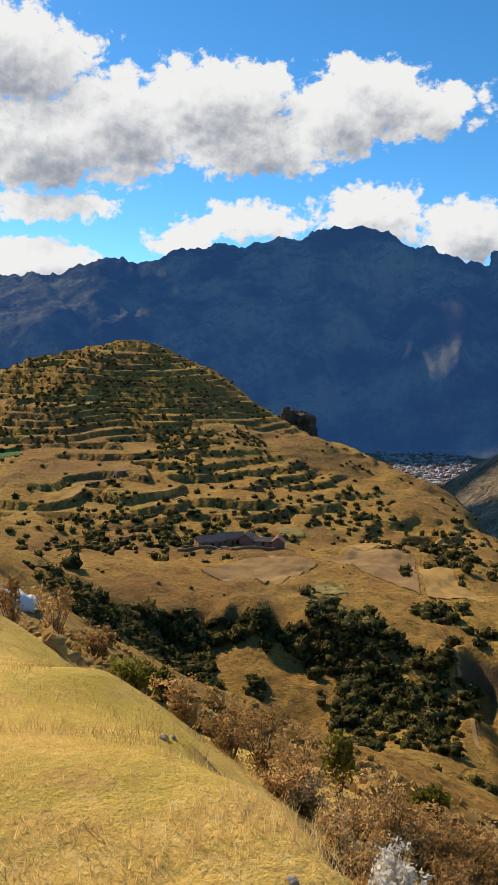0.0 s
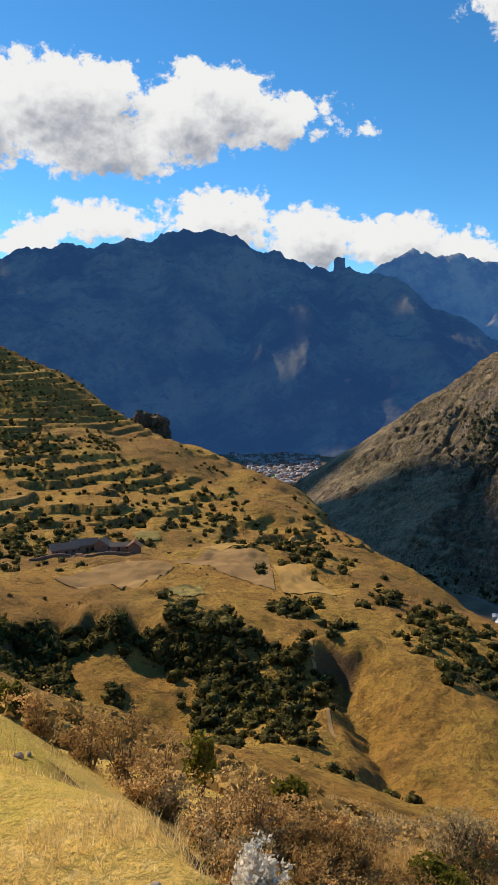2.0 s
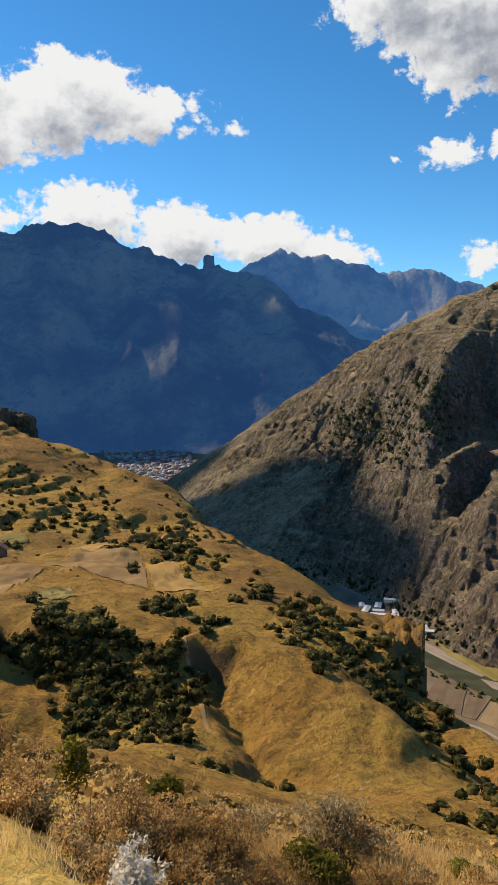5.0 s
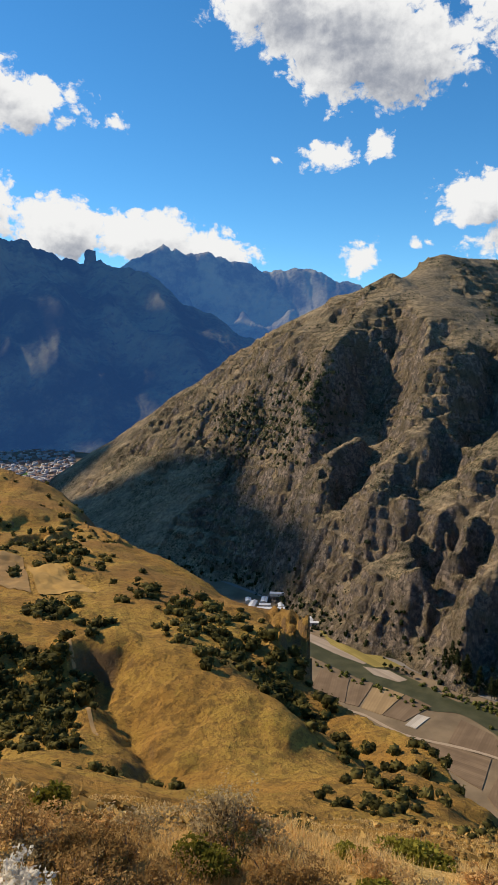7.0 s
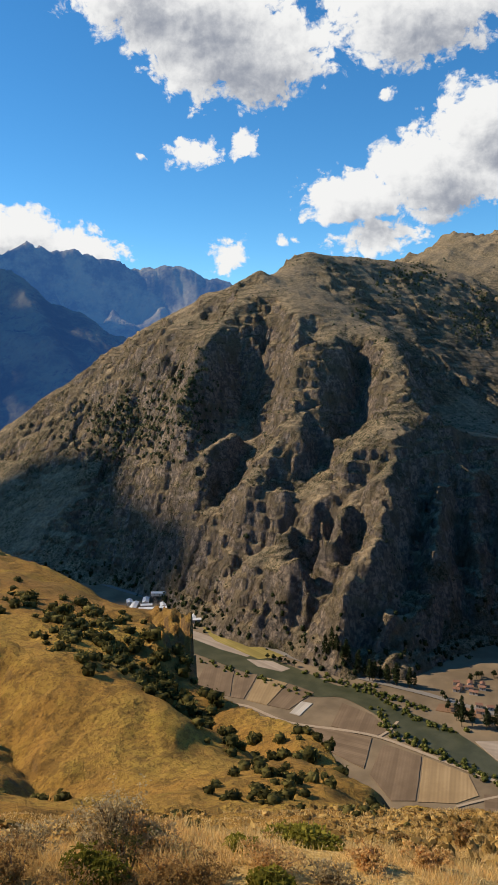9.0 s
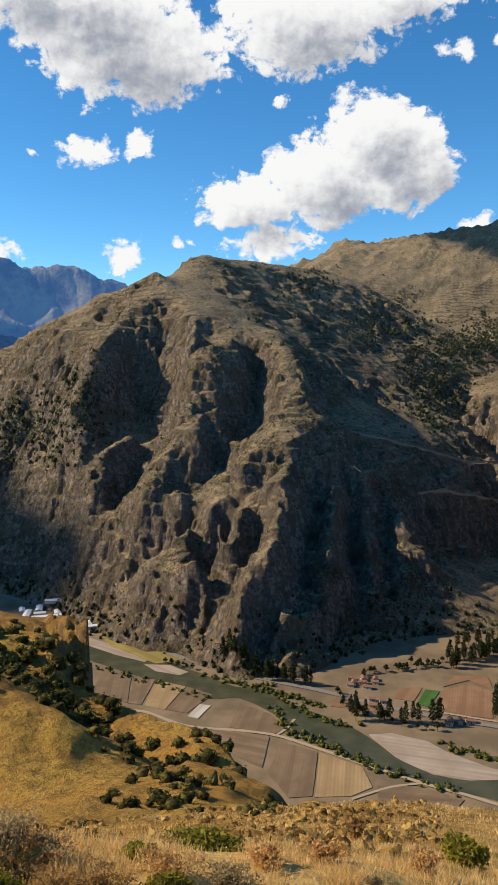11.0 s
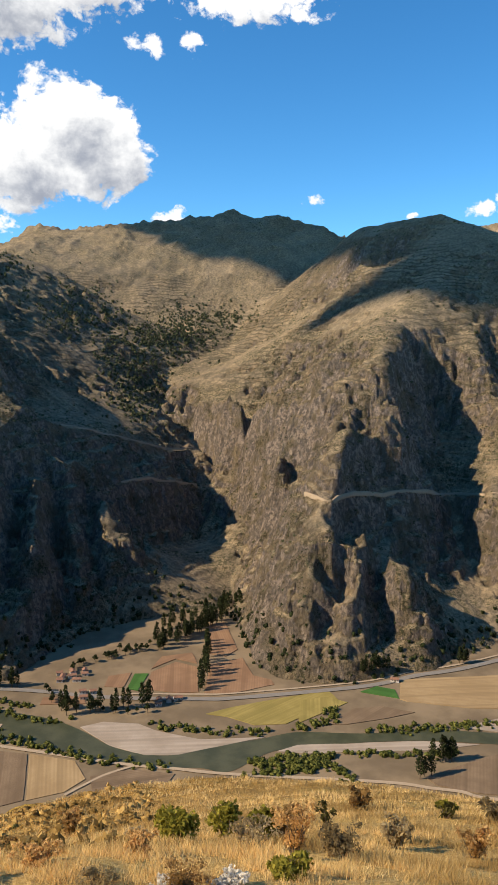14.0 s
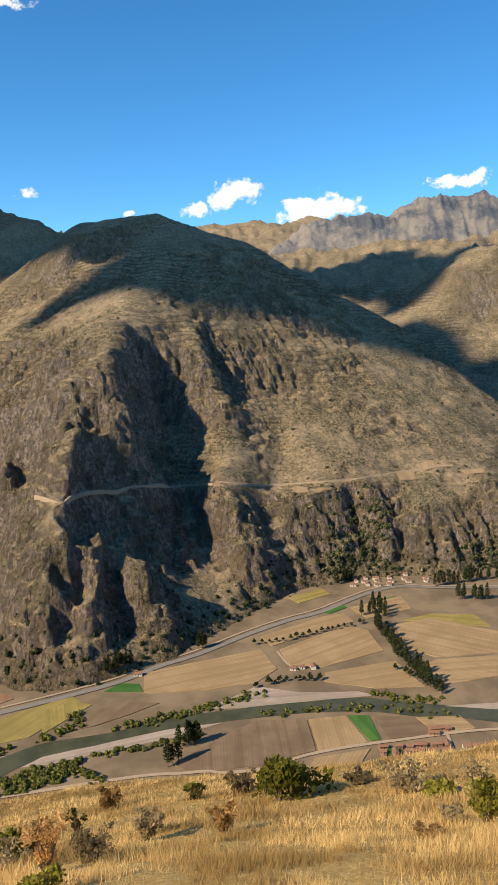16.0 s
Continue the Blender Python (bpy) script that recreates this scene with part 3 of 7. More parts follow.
EAST_RIBS_3 = [
    [(100.0, -11.8, 1207), (102.1, -13.7, 1185), (103.7, -15.2, 1191)],
    [(92.6, 4.6, 1905), (95.0, 1.3, 1759), (98.3, -1.2, 1687), (101.5, -3.6, 1632), (104.3, -6.8, 1492)],
    [(89.2, -10.3, 1165), (92.5, -11.1, 1168), (95.9, -10.2, 1226), (99.2, -9.0, 1318), (102.4, -8.9, 1337), (105.1, -9.6, 1307)],
    [(62.4, -2.8, 1603), (65.5, -2.8, 1491), (69.2, -3.2, 1319), (71.3, -3.6, 1226), (74.2, -2.8, 1182), (75.8, -0.7, 1301)],
    [(72.5, -0.8, 1318), (74.6, 0.9, 1385), (77.8, 2.5, 1498)],
    [(74.9, 7.8, 2076), (76.3, 5.5, 1769), (78.3, 3.9, 1606)],
]
EAST_GULLIES = [
    [(79.7, -1.0, 1376), (80.7, -3.0, 1375), (81.3, -5.1, 1336), (81.6, -6.8, 1293), (82.4, -9.7, 1209), (83.2, -12.6, 1140), (84.8, -15.2, 1067), (86.5, -18.0, 979)],
    [(79.7, -3.4, 1277), (79.0, -5.1, 1232), (78.1, -7.1, 1155), (76.2, -8.7, 1080), (77.0, -10.3, 1022)],
    [(76.5, -11.1, 985), (79.3, -13.7, 998), (81.4, -16.3, 983), (82.6, -19.1, 911), (83.2, -20.9, 876)],
    [(84.7, 0.6, 1477), (85.1, -1.5, 1429), (85.9, -4.4, 1366)],
    [(89.2, -3.6, 1455), (90.0, -7.8, 1312), (89.1, -11.9, 1156), (90.0, -16.0, 1071), (90.8, -17.7, 1055)],
    [(95.1, -11.9, 1209), (95.9, -14.3, 1166), (95.1, -16.8, 1110)],
    [(98.4, -12.2, 1218), (98.8, -14.3, 1181), (99.7, -16.2, 1145)],
]
EAST_GULLIES_2 = [
    [(71.7, -3.2, 1257), (70.1, -6.2, 1195), (69.3, -8.3, 1149)],
    [(74.2, -4.0, 1158), (73.0, -6.6, 1097), (71.8, -8.7, 1037)],
    [(74.8, -12.3, 953), (75.1, -15.6, 900), (74.5, -18.0, 860), (73.7, -20.4, 819)],
    [(77.8, -15.1, 926), (77.6, -17.9, 896), (78.3, -20.6, 845), (78.8, -22.5, 809)],
    [(68.0, -15.7, 982), (67.8, -18.1, 936), (68.0, -20.5, 872)],
]
EAST_SHOULDER = [
    [(67.2, -0.0, 1950), (64.7, -1.3, 1840), (62.3, -2.4, 1720), (61.6, -3.5, 1650)],
    [(61.9, -5.0, 1590), (63.6, -6.8, 1520), (65.7, -7.9, 1440), (67.4, -8.9, 1380)],
    [(67.2, -9.9, 1290), (68.4, -11.4, 1180), (69.1, -13.0, 1110), (68.0, -15.1, 1060), (67.3, -17.3, 1010)],
    [(67.6, -8.3, 1400), (70.1, -7.9, 1340), (72.2, -8.0, 1260)],
    [(68.0, -9.5, 1270), (70.1, -9.5, 1200), (72.2, -9.6, 1130)],
    [(63.8, -4.1, 1570), (66.7, -5.1, 1480), (69.7, -6.2, 1370)],
    [(70.0, 1.9, 1950), (72.9, 3.5, 1950), (75.7, 4.9, 1900), (78.1, 6.1, 1850)],
]
HIGH_BACK = [
    [(50.0, 7.2, 2900), (52.8, 8.5, 3000), (55.2, 8.3, 3000), (57.2, 8.9, 3200), (60.0, 8.2, 3100), (62.9, 9.2, 3000), (65.3, 9.4, 2900), (66.4, 9.9, 2850), (67.8, 9.3, 2850), (69.8, 9.6, 2850), (73.0, 8.6, 2800)],
    [(54.7, 6.0, 2500), (57.0, 5.2, 2450), (57.8, 4.1, 2400)],
    [(57.7, 0.9, 2150), (61.0, 1.3, 2150), (63.4, 1.7, 2180), (67.2, 1.3, 2200)],
    [(60.2, 4.1, 2380), (62.6, 3.1, 2350), (65.9, 2.5, 2330), (68.8, 3.1, 2300)],
    [(63.1, 7.3, 2650), (65.9, 6.1, 2550), (68.4, 4.9, 2450)],
    [(50.9, 7.2, 2600), (54.6, 6.8, 2600), (57.9, 5.6, 2500)],
    [(95.6, 6.3, 3200)],
    [(100.4, 5.5, 3000)],
    [(98.1, 2.3, 2700)],
    [(103.0, 5.4, 2600)],
]
HIGH_BACK_2 = [
    [(104.9, 6.9, 2700)],
    [(104.4, 1.6, 2500)],
]
# the ranges behind: metres east, north, up from the eye
EAST_RANGE = [
    [(3600, 34, 420), (3799, -98, 536), (3785, -337, 575), (3669, -481, 554), (3852, -612, 632), (3819, -792, 641), (3788, -928, 678), (3771, -996, 655)],
]
WEST_RANGE = [
    [(-1419, 4481, 504), (-1150, 4557, 448), (-940, 4503, 538), (-767, 4536, 622), (-565, 4615, 593), (-364, 4586, 676), (-298, 4590, 703), (-68, 4599, 678), (31, 4600, 710), (228, 4594, 709), (293, 4591, 699), (423, 4580, 787), (520, 4570, 770), (649, 4554, 789), (807, 4529, 762), (964, 4498, 678), (1147, 4455, 624), (1325, 4405, 565)],
    [(1223, 4414, 580), (1299, 4361, 554), (1427, 4321, 563), (1569, 4218, 460), (1680, 4067, 423), (1781, 3914, 312), (1899, 3746, 194), (1979, 3591, 125)],
]
FAR_WEST = [
    [(-2300, 4290, 330), (-1700, 4560, 300), (-1560, 4620, 330), (-1420, 4660, 400), (-1290, 4700, 430), (-1150, 4740, 400), (-1000, 4775, 470), (-840, 4800, 500), (-650, 4830, 520)],
]
WEST_SPURS = [
    [(-645, 4251, 426), (-775, 3822, 253), (-957, 3470, 105)],
    [(-330, 4137, 332), (-553, 3810, 211), (-636, 3645, 137)],
    [(-32, 4200, 441), (-311, 3888, 257)],
    [(371, 4334, 532), (399, 3980, 347), (434, 3775, 222)],
    [(-362, 3532, -21)], [(102, 3599, 31)], [(-102, 3398, -168)],
    [(983, 3929, 364), (976, 3621, 203), (912, 3379, 39), (833, 3224, -84)],
    [(983, 3929, 364), (786, 3769, 208), (702, 3633, 40)],
    [(1325, 4300, 532), (1290, 3786, 188), (1393, 3428, 41), (1455, 3183, -36)],
    [(638, 3898, 156)], [(1180, 3822, 159)], [(1163, 3407, -64)],
]
WEST_BASE = [
    [(-1045, 3236, -254), (-582, 3299, -260), (-99, 3299, -284), (287, 3288, -296)],
    [(499, 3211, -283), (801, 3150, -272), (1052, 3075, -259), (1292, 2928, -194)],
]
SNOW_RANGE = [
    [(1552, 4595, 501), (1633, 4567, 563), (1745, 4525, 622), (1826, 4493, 678), (1936, 4447, 649), (1999, 4419, 635), (2217, 4314, 592), (2461, 4179, 540), (2553, 4065, 533), (2654, 4000, 552), (2781, 3913, 486), (2877, 3842, 453), (3051, 3706, 288)],
    [(1852, 4101, 374)], [(2118, 3914, 338)], [(2340, 3726, 333)], [(1941, 3781, 141)], [(2103, 3693, 140)], [(1704, 4002, 269)], [(2280, 3407, 163)],
]
# near hill: bearing, elevation, distance
MEADOW = [
    [(1.6, -29.9, 4.6)], [(4.3, -31.3, 4.1)], [(6.9, -33.5, 3.6)], [(1.6, -32.0, 6.0)], [(4.3, -34.0, 5.5)], [(7.0, -36.5, 5.0)],
    [(-18.9, -33.8, 3.1)], [(-6.3, -35.1, 3.1)], [(8.8, -35.0, 3.2)], [(-18.6, -24.9, 5.8)], [(-12.5, -25.6, 5.8)], [(-18.4, -20.6, 9)], [(-14.4, -21.0, 9)], [(-18.3, -17.2, 14)], [(-11.2, -21.3, 9)], [(-4.9, -26.4, 5.8)], [(0.4, -29.7, 4.5)],
]
SLOPES = [
    [(-14.4, -19.9, 20)], [(-8.3, -24.6, 14)], [(-1.8, -27.9, 11.5)], [(5.2, -31.3, 9.5)], [(11.3, -32.6, 8.5)], [(-15.9, -15.5, 60)], [(-8.2, -21.4, 60)], [(-1.8, -25.8, 35)], [(-0.5, -25.0, 90)], [(-10.2, -17.4, 130)], [(-13.5, -15.3, 130)], [(9.0, -26.6, 80)],
    [(20.9, -32.8, 9)], [(31.5, -32.3, 9.5)], [(16.5, -29.0, 70)], [(25.1, -31.2, 70)],
]
FIELDS = [
    [(0.4, -17.3, 158)], [(-8.2, -17.5, 150)], [(-14.3, -14.0, 170)], [(-17.4, -13.2, 190)], [(6.8, -17.8, 158)], [(15.1, -19.8, 150)], [(0.4, -15.7, 200)], [(6.7, -14.4, 255)], [(13.0, -14.9, 250)], [(-12.2, -13.5, 240)], [(-0.9, -13.2, 300)], [(6.7, -13.2, 310)], [(-6.0, -13.8, 280)],
    [(10.7, -16.2, 220)], [(16.9, -19.7, 172)], [(21.2, -20.6, 158)], [(29.8, -22.4, 150)],
]
TERRACE_HILL = [
    [(-18.1, -12.6, 300)], [(-12.2, -12.5, 320)], [(-1.7, -12.4, 330)], [(6.7, -12.5, 335)], [(12.9, -12.9, 330)], [(-14.1, -9.2, 400)], [(-1.7, -9.5, 400)], [(8.8, -9.8, 420)], [(-14.0, -5.6, 500)], [(-5.9, -6.1, 500)], [(2.5, -7.4, 500)], [(8.8, -8.2, 520)], [(-15.9, -1.9, 640)], [(-5.9, -2.8, 620)], [(0.4, -4.5, 620)],
    [(12.2, -12.7, 370)], [(8.0, -10.2, 440)],
]
HILL_BANKS = [
    [(-8.5, -17.9, 150), (-6.4, -17.3, 155), (-4.3, -16.9, 158), (-1.7, -17.2, 157), (1.3, -17.6, 154), (4.3, -17.8, 155), (6.4, -18.7, 151), (9.4, -19.2, 149), (11.9, -19.5, 150), (14.7, -20.2, 147), (16.8, -21.1, 142)],
    [(-8.6, -19.7, 151), (-6.0, -20.4, 147), (-3.9, -19.2, 158), (-1.3, -19.7, 156), (1.7, -20.1, 155), (4.3, -21.6, 146), (6.9, -22.2, 143), (9.0, -24.0, 134), (12.0, -25.1, 128), (14.9, -25.4, 127)],
    [(-5.2, -21.9, 139), (-2.2, -21.0, 145), (0.8, -21.0, 145), (1.3, -22.2, 137), (-1.8, -23.3, 131), (-4.4, -23.8, 129)],
    [(2.6, -23.7, 131), (5.2, -22.7, 138), (6.9, -22.8, 137)],
    [(-0.9, -25.8, 120), (5.2, -26.4, 117), (8.6, -26.8, 115), (11.2, -26.2, 116), (15.3, -26.0, 115), (18.1, -25.9, 113)],
    [(15.4, -19.1, 146), (16.0, -21.4, 138), (16.7, -23.3, 128), (17.3, -25.2, 118)],
    [(19.4, -18.5, 150), (22.3, -19.8, 146), (25.4, -21.2, 140), (28.4, -23.1, 132), (31.0, -24.9, 124), (32.8, -26.8, 118)],
    [(17.7, -20.0, 144), (19.3, -22.4, 134), (20.6, -24.7, 124), (22.7, -27.0, 114), (25.4, -28.4, 108), (29.3, -29.8, 100)],
    [(29.2, -20.6, 168), (31.0, -22.5, 158), (34.4, -24.6, 148), (37.0, -26.2, 135), (34.5, -28.5, 112)],
    [(31.1, -29.7, 98), (34.5, -29.7, 92), (37.9, -30.3, 84), (41.3, -31.0, 76), (43.8, -31.3, 72)],
]
HILL_EDGE = [
    [(-17.7, 0.8, 750), (-13.9, 1.5, 780), (-8.3, 1.8, 800), (-4.6, 0.7, 800), (-2.1, -0.5, 780), (-0.0, -2.4, 760), (2.5, -3.8, 720), (4.6, -4.9, 700), (8.7, -6.7, 640), (11.6, -8.1, 600), (14.1, -10.1, 560)],
    [(16.4, -11.0, 540), (17.7, -12.2, 500), (21.5, -14.2, 430), (24.9, -15.7, 370), (26.5, -16.4, 345), (29.0, -17.6, 315)],
    [(28.1, -17.2, 285), (31.5, -18.2, 232), (33.5, -18.7, 192)],
    [(33.9, -23.2, 166), (37.6, -24.8, 150), (42.4, -26.2, 134), (43.4, -26.9, 128), (45.6, -28.6, 112), (47.8, -30.1, 98)],
]
BROW = [
    [(53.3, -31.0, 75), (57.5, -31.2, 62)],
    [(54.8, -31.0, 55), (64.4, -30.8, 50), (74.1, -30.2, 46)],
    [(70.1, -30.7, 46), (81.2, -30.7, 46), (90.9, -30.4, 46)],
    [(87.5, -31.3, 44), (96.8, -31.5, 42), (106.9, -29.6, 42), (118.4, -26.9, 42), (132.1, -21.8, 44)],
]
NEAR_SLOPE = [
    [(11.5, -41.0, 3.4)], [(11.0, -36.3, 5.3)], [(14.0, -46.0, 3.6)], [(14.0, -39.0, 6.0)], [(20.0, -48.0, 4.0)], [(20.0, -39.5, 6.5)], [(30.0, -47.0, 4.5)], [(45.0, -46.0, 5.0)], [(60.0, -45.0, 5.0)], [(75.0, -44.0, 5.0)], [(90.0, -44.0, 5.0)], [(105.0, -42.0, 5.0)],
    [(41.3, -30.8, 72)], [(23.9, -33.2, 40)], [(36.9, -33.6, 28)], [(50.1, -33.2, 25)], [(28.1, -35.2, 10)], [(54.4, -34.2, 9.5)],
    [(40.4, -33.0, 40)], [(49.0, -33.6, 22)], [(66.7, -33.1, 21)], [(57.9, -35.6, 9.5)],
    [(65.6, -33.7, 17)], [(83.4, -33.3, 17)], [(71.9, -36.4, 8.8)],
    [(81.7, -33.9, 16)], [(99.5, -33.3, 15)], [(88.0, -36.6, 8.5)], [(106.4, -34.9, 8.5)], [(122.1, -31.1, 8.5)], [(120.3, -28.7, 17)],
]

# where the shade of clouds lies, its half width and depth, and its turn
SHADE_CLOUDS = [
    ((1980, 430, 300), 320, 210, 60), ((1860, 60, 230), 350, 250, 75), ((1770, -200, 110), 250, 110, 70), ((1650, 300, 130), 230, 70, 75), ((2600, 1330, 440), 330, 300, 40), ((2470, 900, 390), 420, 250, 70), ((2900, -450, 250), 420, 330, 70),
    ((200, 3500, 0), 420, 300, 20), ((1600, 3000, -150), 480, 360, -30), ((1150, 2700, -320), 250, 200, 0), ((400, 1480, -220), 400, 190, 80), ((450, 1960, -300), 230, 170, 0), ((1600, 4150, 300), 480, 330, 0), ((250, 4300, 480), 950, 330, 10), ((1350, 4250, 400), 360, 220, -20),
]
# plan of the valley floor and the growth, metres east and north, or bearing and distance
RIVER_NEAR = [(489, 728), (496, 674), (504, 624), (512, 561), (534, 538), (532, 490), (521, 459), (519, 417), (519, 373), (522, 329), (527, 299), (540, 264), (543, 241), (582, 223), (599, 205), (625, 164), (655, 105), (670, 56), (679, 20), (690, -33), (691, -85), (683, -121), (680, -161), (671, -201), (656, -255), (641, -321)]
RIVER_FAR = [(526, 783), (537, 731), (543, 674), (550, 622), (551, 561), (564, 551), (561, 509), (561, 465), (563, 431), (556, 393), (542, 353), (541, 318), (552, 291), (581, 263), (603, 237), (628, 210), (648, 155), (678, 99), (694, 47), (702, 21), (710, -17), (721, -72), (715, -104), (707, -146), (700, -209), (687, -266), (671, -335)]
FARM_TRACK = [(436, 612), (449, 581), (457, 531), (486, 486), (501, 455), (508, 414), (516, 353), (522, 317), (531, 280), (540, 239), (576, 122), (582, 85), (586, 62), (584, 48), (591, 17), (611, -16), (626, -54), (640, -104), (657, -171), (666, -258)]
HIGHWAY = [(551, 997), (566, 907), (566, 835), (566, 747), (566, 660), (578, 581), (605, 486), (616, 429), (629, 383), (653, 321), (667, 292), (717, 216), (753, 168), (791, 134), (825, 95), (886, 41), (932, -6), (966, -50), (1038, -115), (1072, -166), (1066, -213), (1066, -309), (1053, -396)]
SPUR_ROADS = [
    [(500, 457), (517, 459), (537, 466)],
    [(464, 344), (480, 339), (501, 331), (521, 317)],
    [(1203, -185), (1170, -163), (1293, -231)],
    [(834, 7), (803, -3), (782, -15)],
    [(652, -143), (602, -145), (571, -164)],
]
BROWN_NEAR = [
    [(476, 696), (492, 662), (449, 613), (433, 653)],
    [(493, 658), (505, 637), (456, 599), (449, 611)],
    [(516, 598), (521, 564), (498, 558), (475, 551), (466, 572)],
    [(526, 528), (529, 491), (516, 459), (500, 460), (483, 500)],
    [(495, 446), (503, 410), (446, 369), (432, 381), (447, 418)],
    [(494, 341), (517, 314), (523, 280), (492, 278), (462, 316)],
]
BROWN_FAR = [
    [(473, 513), (495, 460), (451, 428), (448, 480)],
    [(596, 91), (633, 62), (672, 25), (675, -21), (620, -27), (597, 17), (589, 49), (588, 81)],
    [(556, 98), (578, 84), (581, 62), (543, 49), (540, 87)],
    [(581, 57), (579, 48), (586, 21), (545, 7), (543, 41)],
    [(651, 191), (691, 176), (707, 152), (706, 120), (684, 142), (659, 173)],
    [(683, -83), (681, -119), (649, -134), (641, -91)],
]
TAN_NEAR = [
    [(505, 634), (515, 599), (465, 573), (457, 596)],
    [(504, 408), (509, 366), (489, 342), (467, 347), (447, 367)],
    [(729, 139), (774, 147), (793, 115), (840, 26), (787, 7), (752, 28), (736, 73), (727, 131)],
    [(839, 5), (916, -75), (901, -101), (838, -112), (792, -42), (799, -6)],
    [(778, -43), (810, -121), (746, -141), (741, -91), (756, -41)],
    [(920, -138), (944, -183), (896, -262), (836, -246), (820, -167), (852, -135)],
]
TAN_FAR = [
    [(813, -166), (828, -244), (776, -230), (749, -159), (791, -138)],
    [(675, -23), (683, -57), (635, -72), (618, -29)],
    [(681, -121), (684, -162), (661, -171), (648, -136)],
    [(608, -25), (624, -73), (570, -50), (553, -6)],
    [(878, 27), (947, -49), (960, -78), (930, -87), (850, 13)],
    [(982, -87), (1029, -160), (978, -167), (942, -105)],
]
RED_NEAR = [
    [(668, 323), (734, 348), (764, 322), (725, 293), (723, 272), (713, 265), (677, 296)],
    [(653, 383), (691, 396), (726, 385), (722, 357), (667, 329), (657, 348)],
    [(641, 423), (665, 433), (682, 415), (648, 404)],
    [(583, 458), (597, 465), (616, 430), (602, 419)],
    [(699, 401), (733, 407), (756, 380), (731, 362), (733, 389)],
    [(761, 368), (846, 402), (862, 387), (784, 337), (761, 341)],
]
GREEN_NEAR = [
    [(646, 399), (681, 411), (687, 397), (647, 387)],
    [(507, 267), (522, 264), (526, 253), (503, 260)],
    [(730, 179), (749, 167), (748, 148), (730, 140)],
    [(683, -58), (684, -78), (640, -84), (637, -75)],
    [(962, -50), (995, -77), (982, -84), (959, -60)],
    [(1013, -134), (1029, -152), (993, -164), (983, -146)],
]
GREEN_FAR = [
    [(623, -85), (630, -98), (619, -100), (613, -85)],
]
YELLOW_NEAR = [
    [(551, 813), (565, 754), (563, 658), (534, 671), (531, 755)],
    [(628, 302), (650, 284), (690, 244), (720, 209), (705, 195), (638, 225), (625, 251), (630, 281)],
    [(687, 229), (706, 207), (702, 184), (675, 199), (644, 215)],
    [(1022, -6), (1063, -54), (1038, -65), (999, -21)],
    [(935, -147), (960, -190), (956, -242), (914, -252)],
]
PALE_NEAR = [
    [(497, 557), (502, 546), (475, 535), (471, 545)],
]
SAND_NEAR = [
    [(560, 396), (577, 382), (586, 351), (581, 330), (582, 285), (608, 234), (580, 263), (552, 291), (540, 317), (542, 353)],
    [(529, 806), (539, 734), (543, 688), (528, 685), (518, 729), (513, 782)],
    [(524, 680), (542, 657), (543, 626), (530, 627), (520, 655)],
    [(589, 216), (606, 203), (625, 164), (654, 105), (668, 56), (642, 93), (617, 148), (596, 190)],
    [(693, 77), (721, 49), (744, 28), (731, -17), (734, -73), (726, -90), (711, -17), (698, 37)],
    [(704, -151), (713, -212), (707, -252), (688, -246), (697, -208)],
]
TREE_ROWS = [
    ('tall', [(768, 430), (820, 405), (854, 391)], 16, 14),
    ('tall', [(813, 448), (869, 422), (906, 408)], 14, 12),
    ('tall', [(793, 381), (735, 352), (669, 326)], 16, 4),
    ('tall', [(739, 421), (788, 411), (873, 392)], 22, 14),
    ('tall', [(932, 420), (904, 385)], 7, 8),
    ('round', [(661, 479), (738, 451)], 14, 10),
    ('round', [(608, 473), (590, 410), (608, 358)], 18, 10),
    ('tall', [(584, 433), (583, 413), (628, 357)], 14, 8),
    ('tall', [(578, 607), (583, 561), (607, 503)], 24, 8),
    ('round', [(698, 455), (757, 431)], 12, 14),
    ('tall', [(840, 96), (846, 89)], 4, 2),
    ('round', [(853, 33), (868, -6), (925, -97)], 18, 4),
    ('tall', [(952, -103), (974, -123), (943, -123)], 9, 8),
]
TREE_ROWS_EAST = [
    ('tall', [(919, -113), (827, -125), (757, -144), (732, -153)], 40, 5),
    ('round', [(744, 28), (756, -6), (758, -35)], 14, 6),
    ('tall', [(594, 96), (600, 87)], 3, 2),
    ('tall', [(623, 88), (634, 72)], 6, 4),
    ('tall', [(760, 187), (783, 162)], 8, 4),
    ('tall', [(1078, -79), (1167, -128), (1232, -144)], 18, 18),
    ('tall', [(1076, -215), (1110, -311)], 20, 8),
    ('tall', [(1016, -234), (1015, -271)], 8, 6),
    ('round', [(782, -119), (736, -157)], 10, 10),
    ('round', [(543, 669), (551, 632)], 8, 5),
]
BANK_LINES = [
    ([(484, 714), (499, 618), (509, 558)], 40),
    ([(538, 496), (520, 451), (517, 371), (528, 294)], 110),
    ([(571, 541), (554, 459), (564, 419)], 60),
    ([(590, 335), (596, 292), (617, 237)], 60),
    ([(566, 231), (572, 200), (598, 172)], 90),
    ([(549, 219), (582, 167)], 60),
    ([(579, 213), (586, 169), (567, 141)], 70),
    ([(654, 146), (682, 99), (728, 22)], 110),
    ([(609, 160), (632, 92), (644, 74)], 50),
    ([(687, 20), (698, -59), (685, -152)], 50),
    ([(634, 212), (656, 193), (684, 196)], 40),
    ([(550, 603), (566, 535), (575, 463)], 70),
    ([(731, -90), (717, -115), (714, -152)], 40),
]
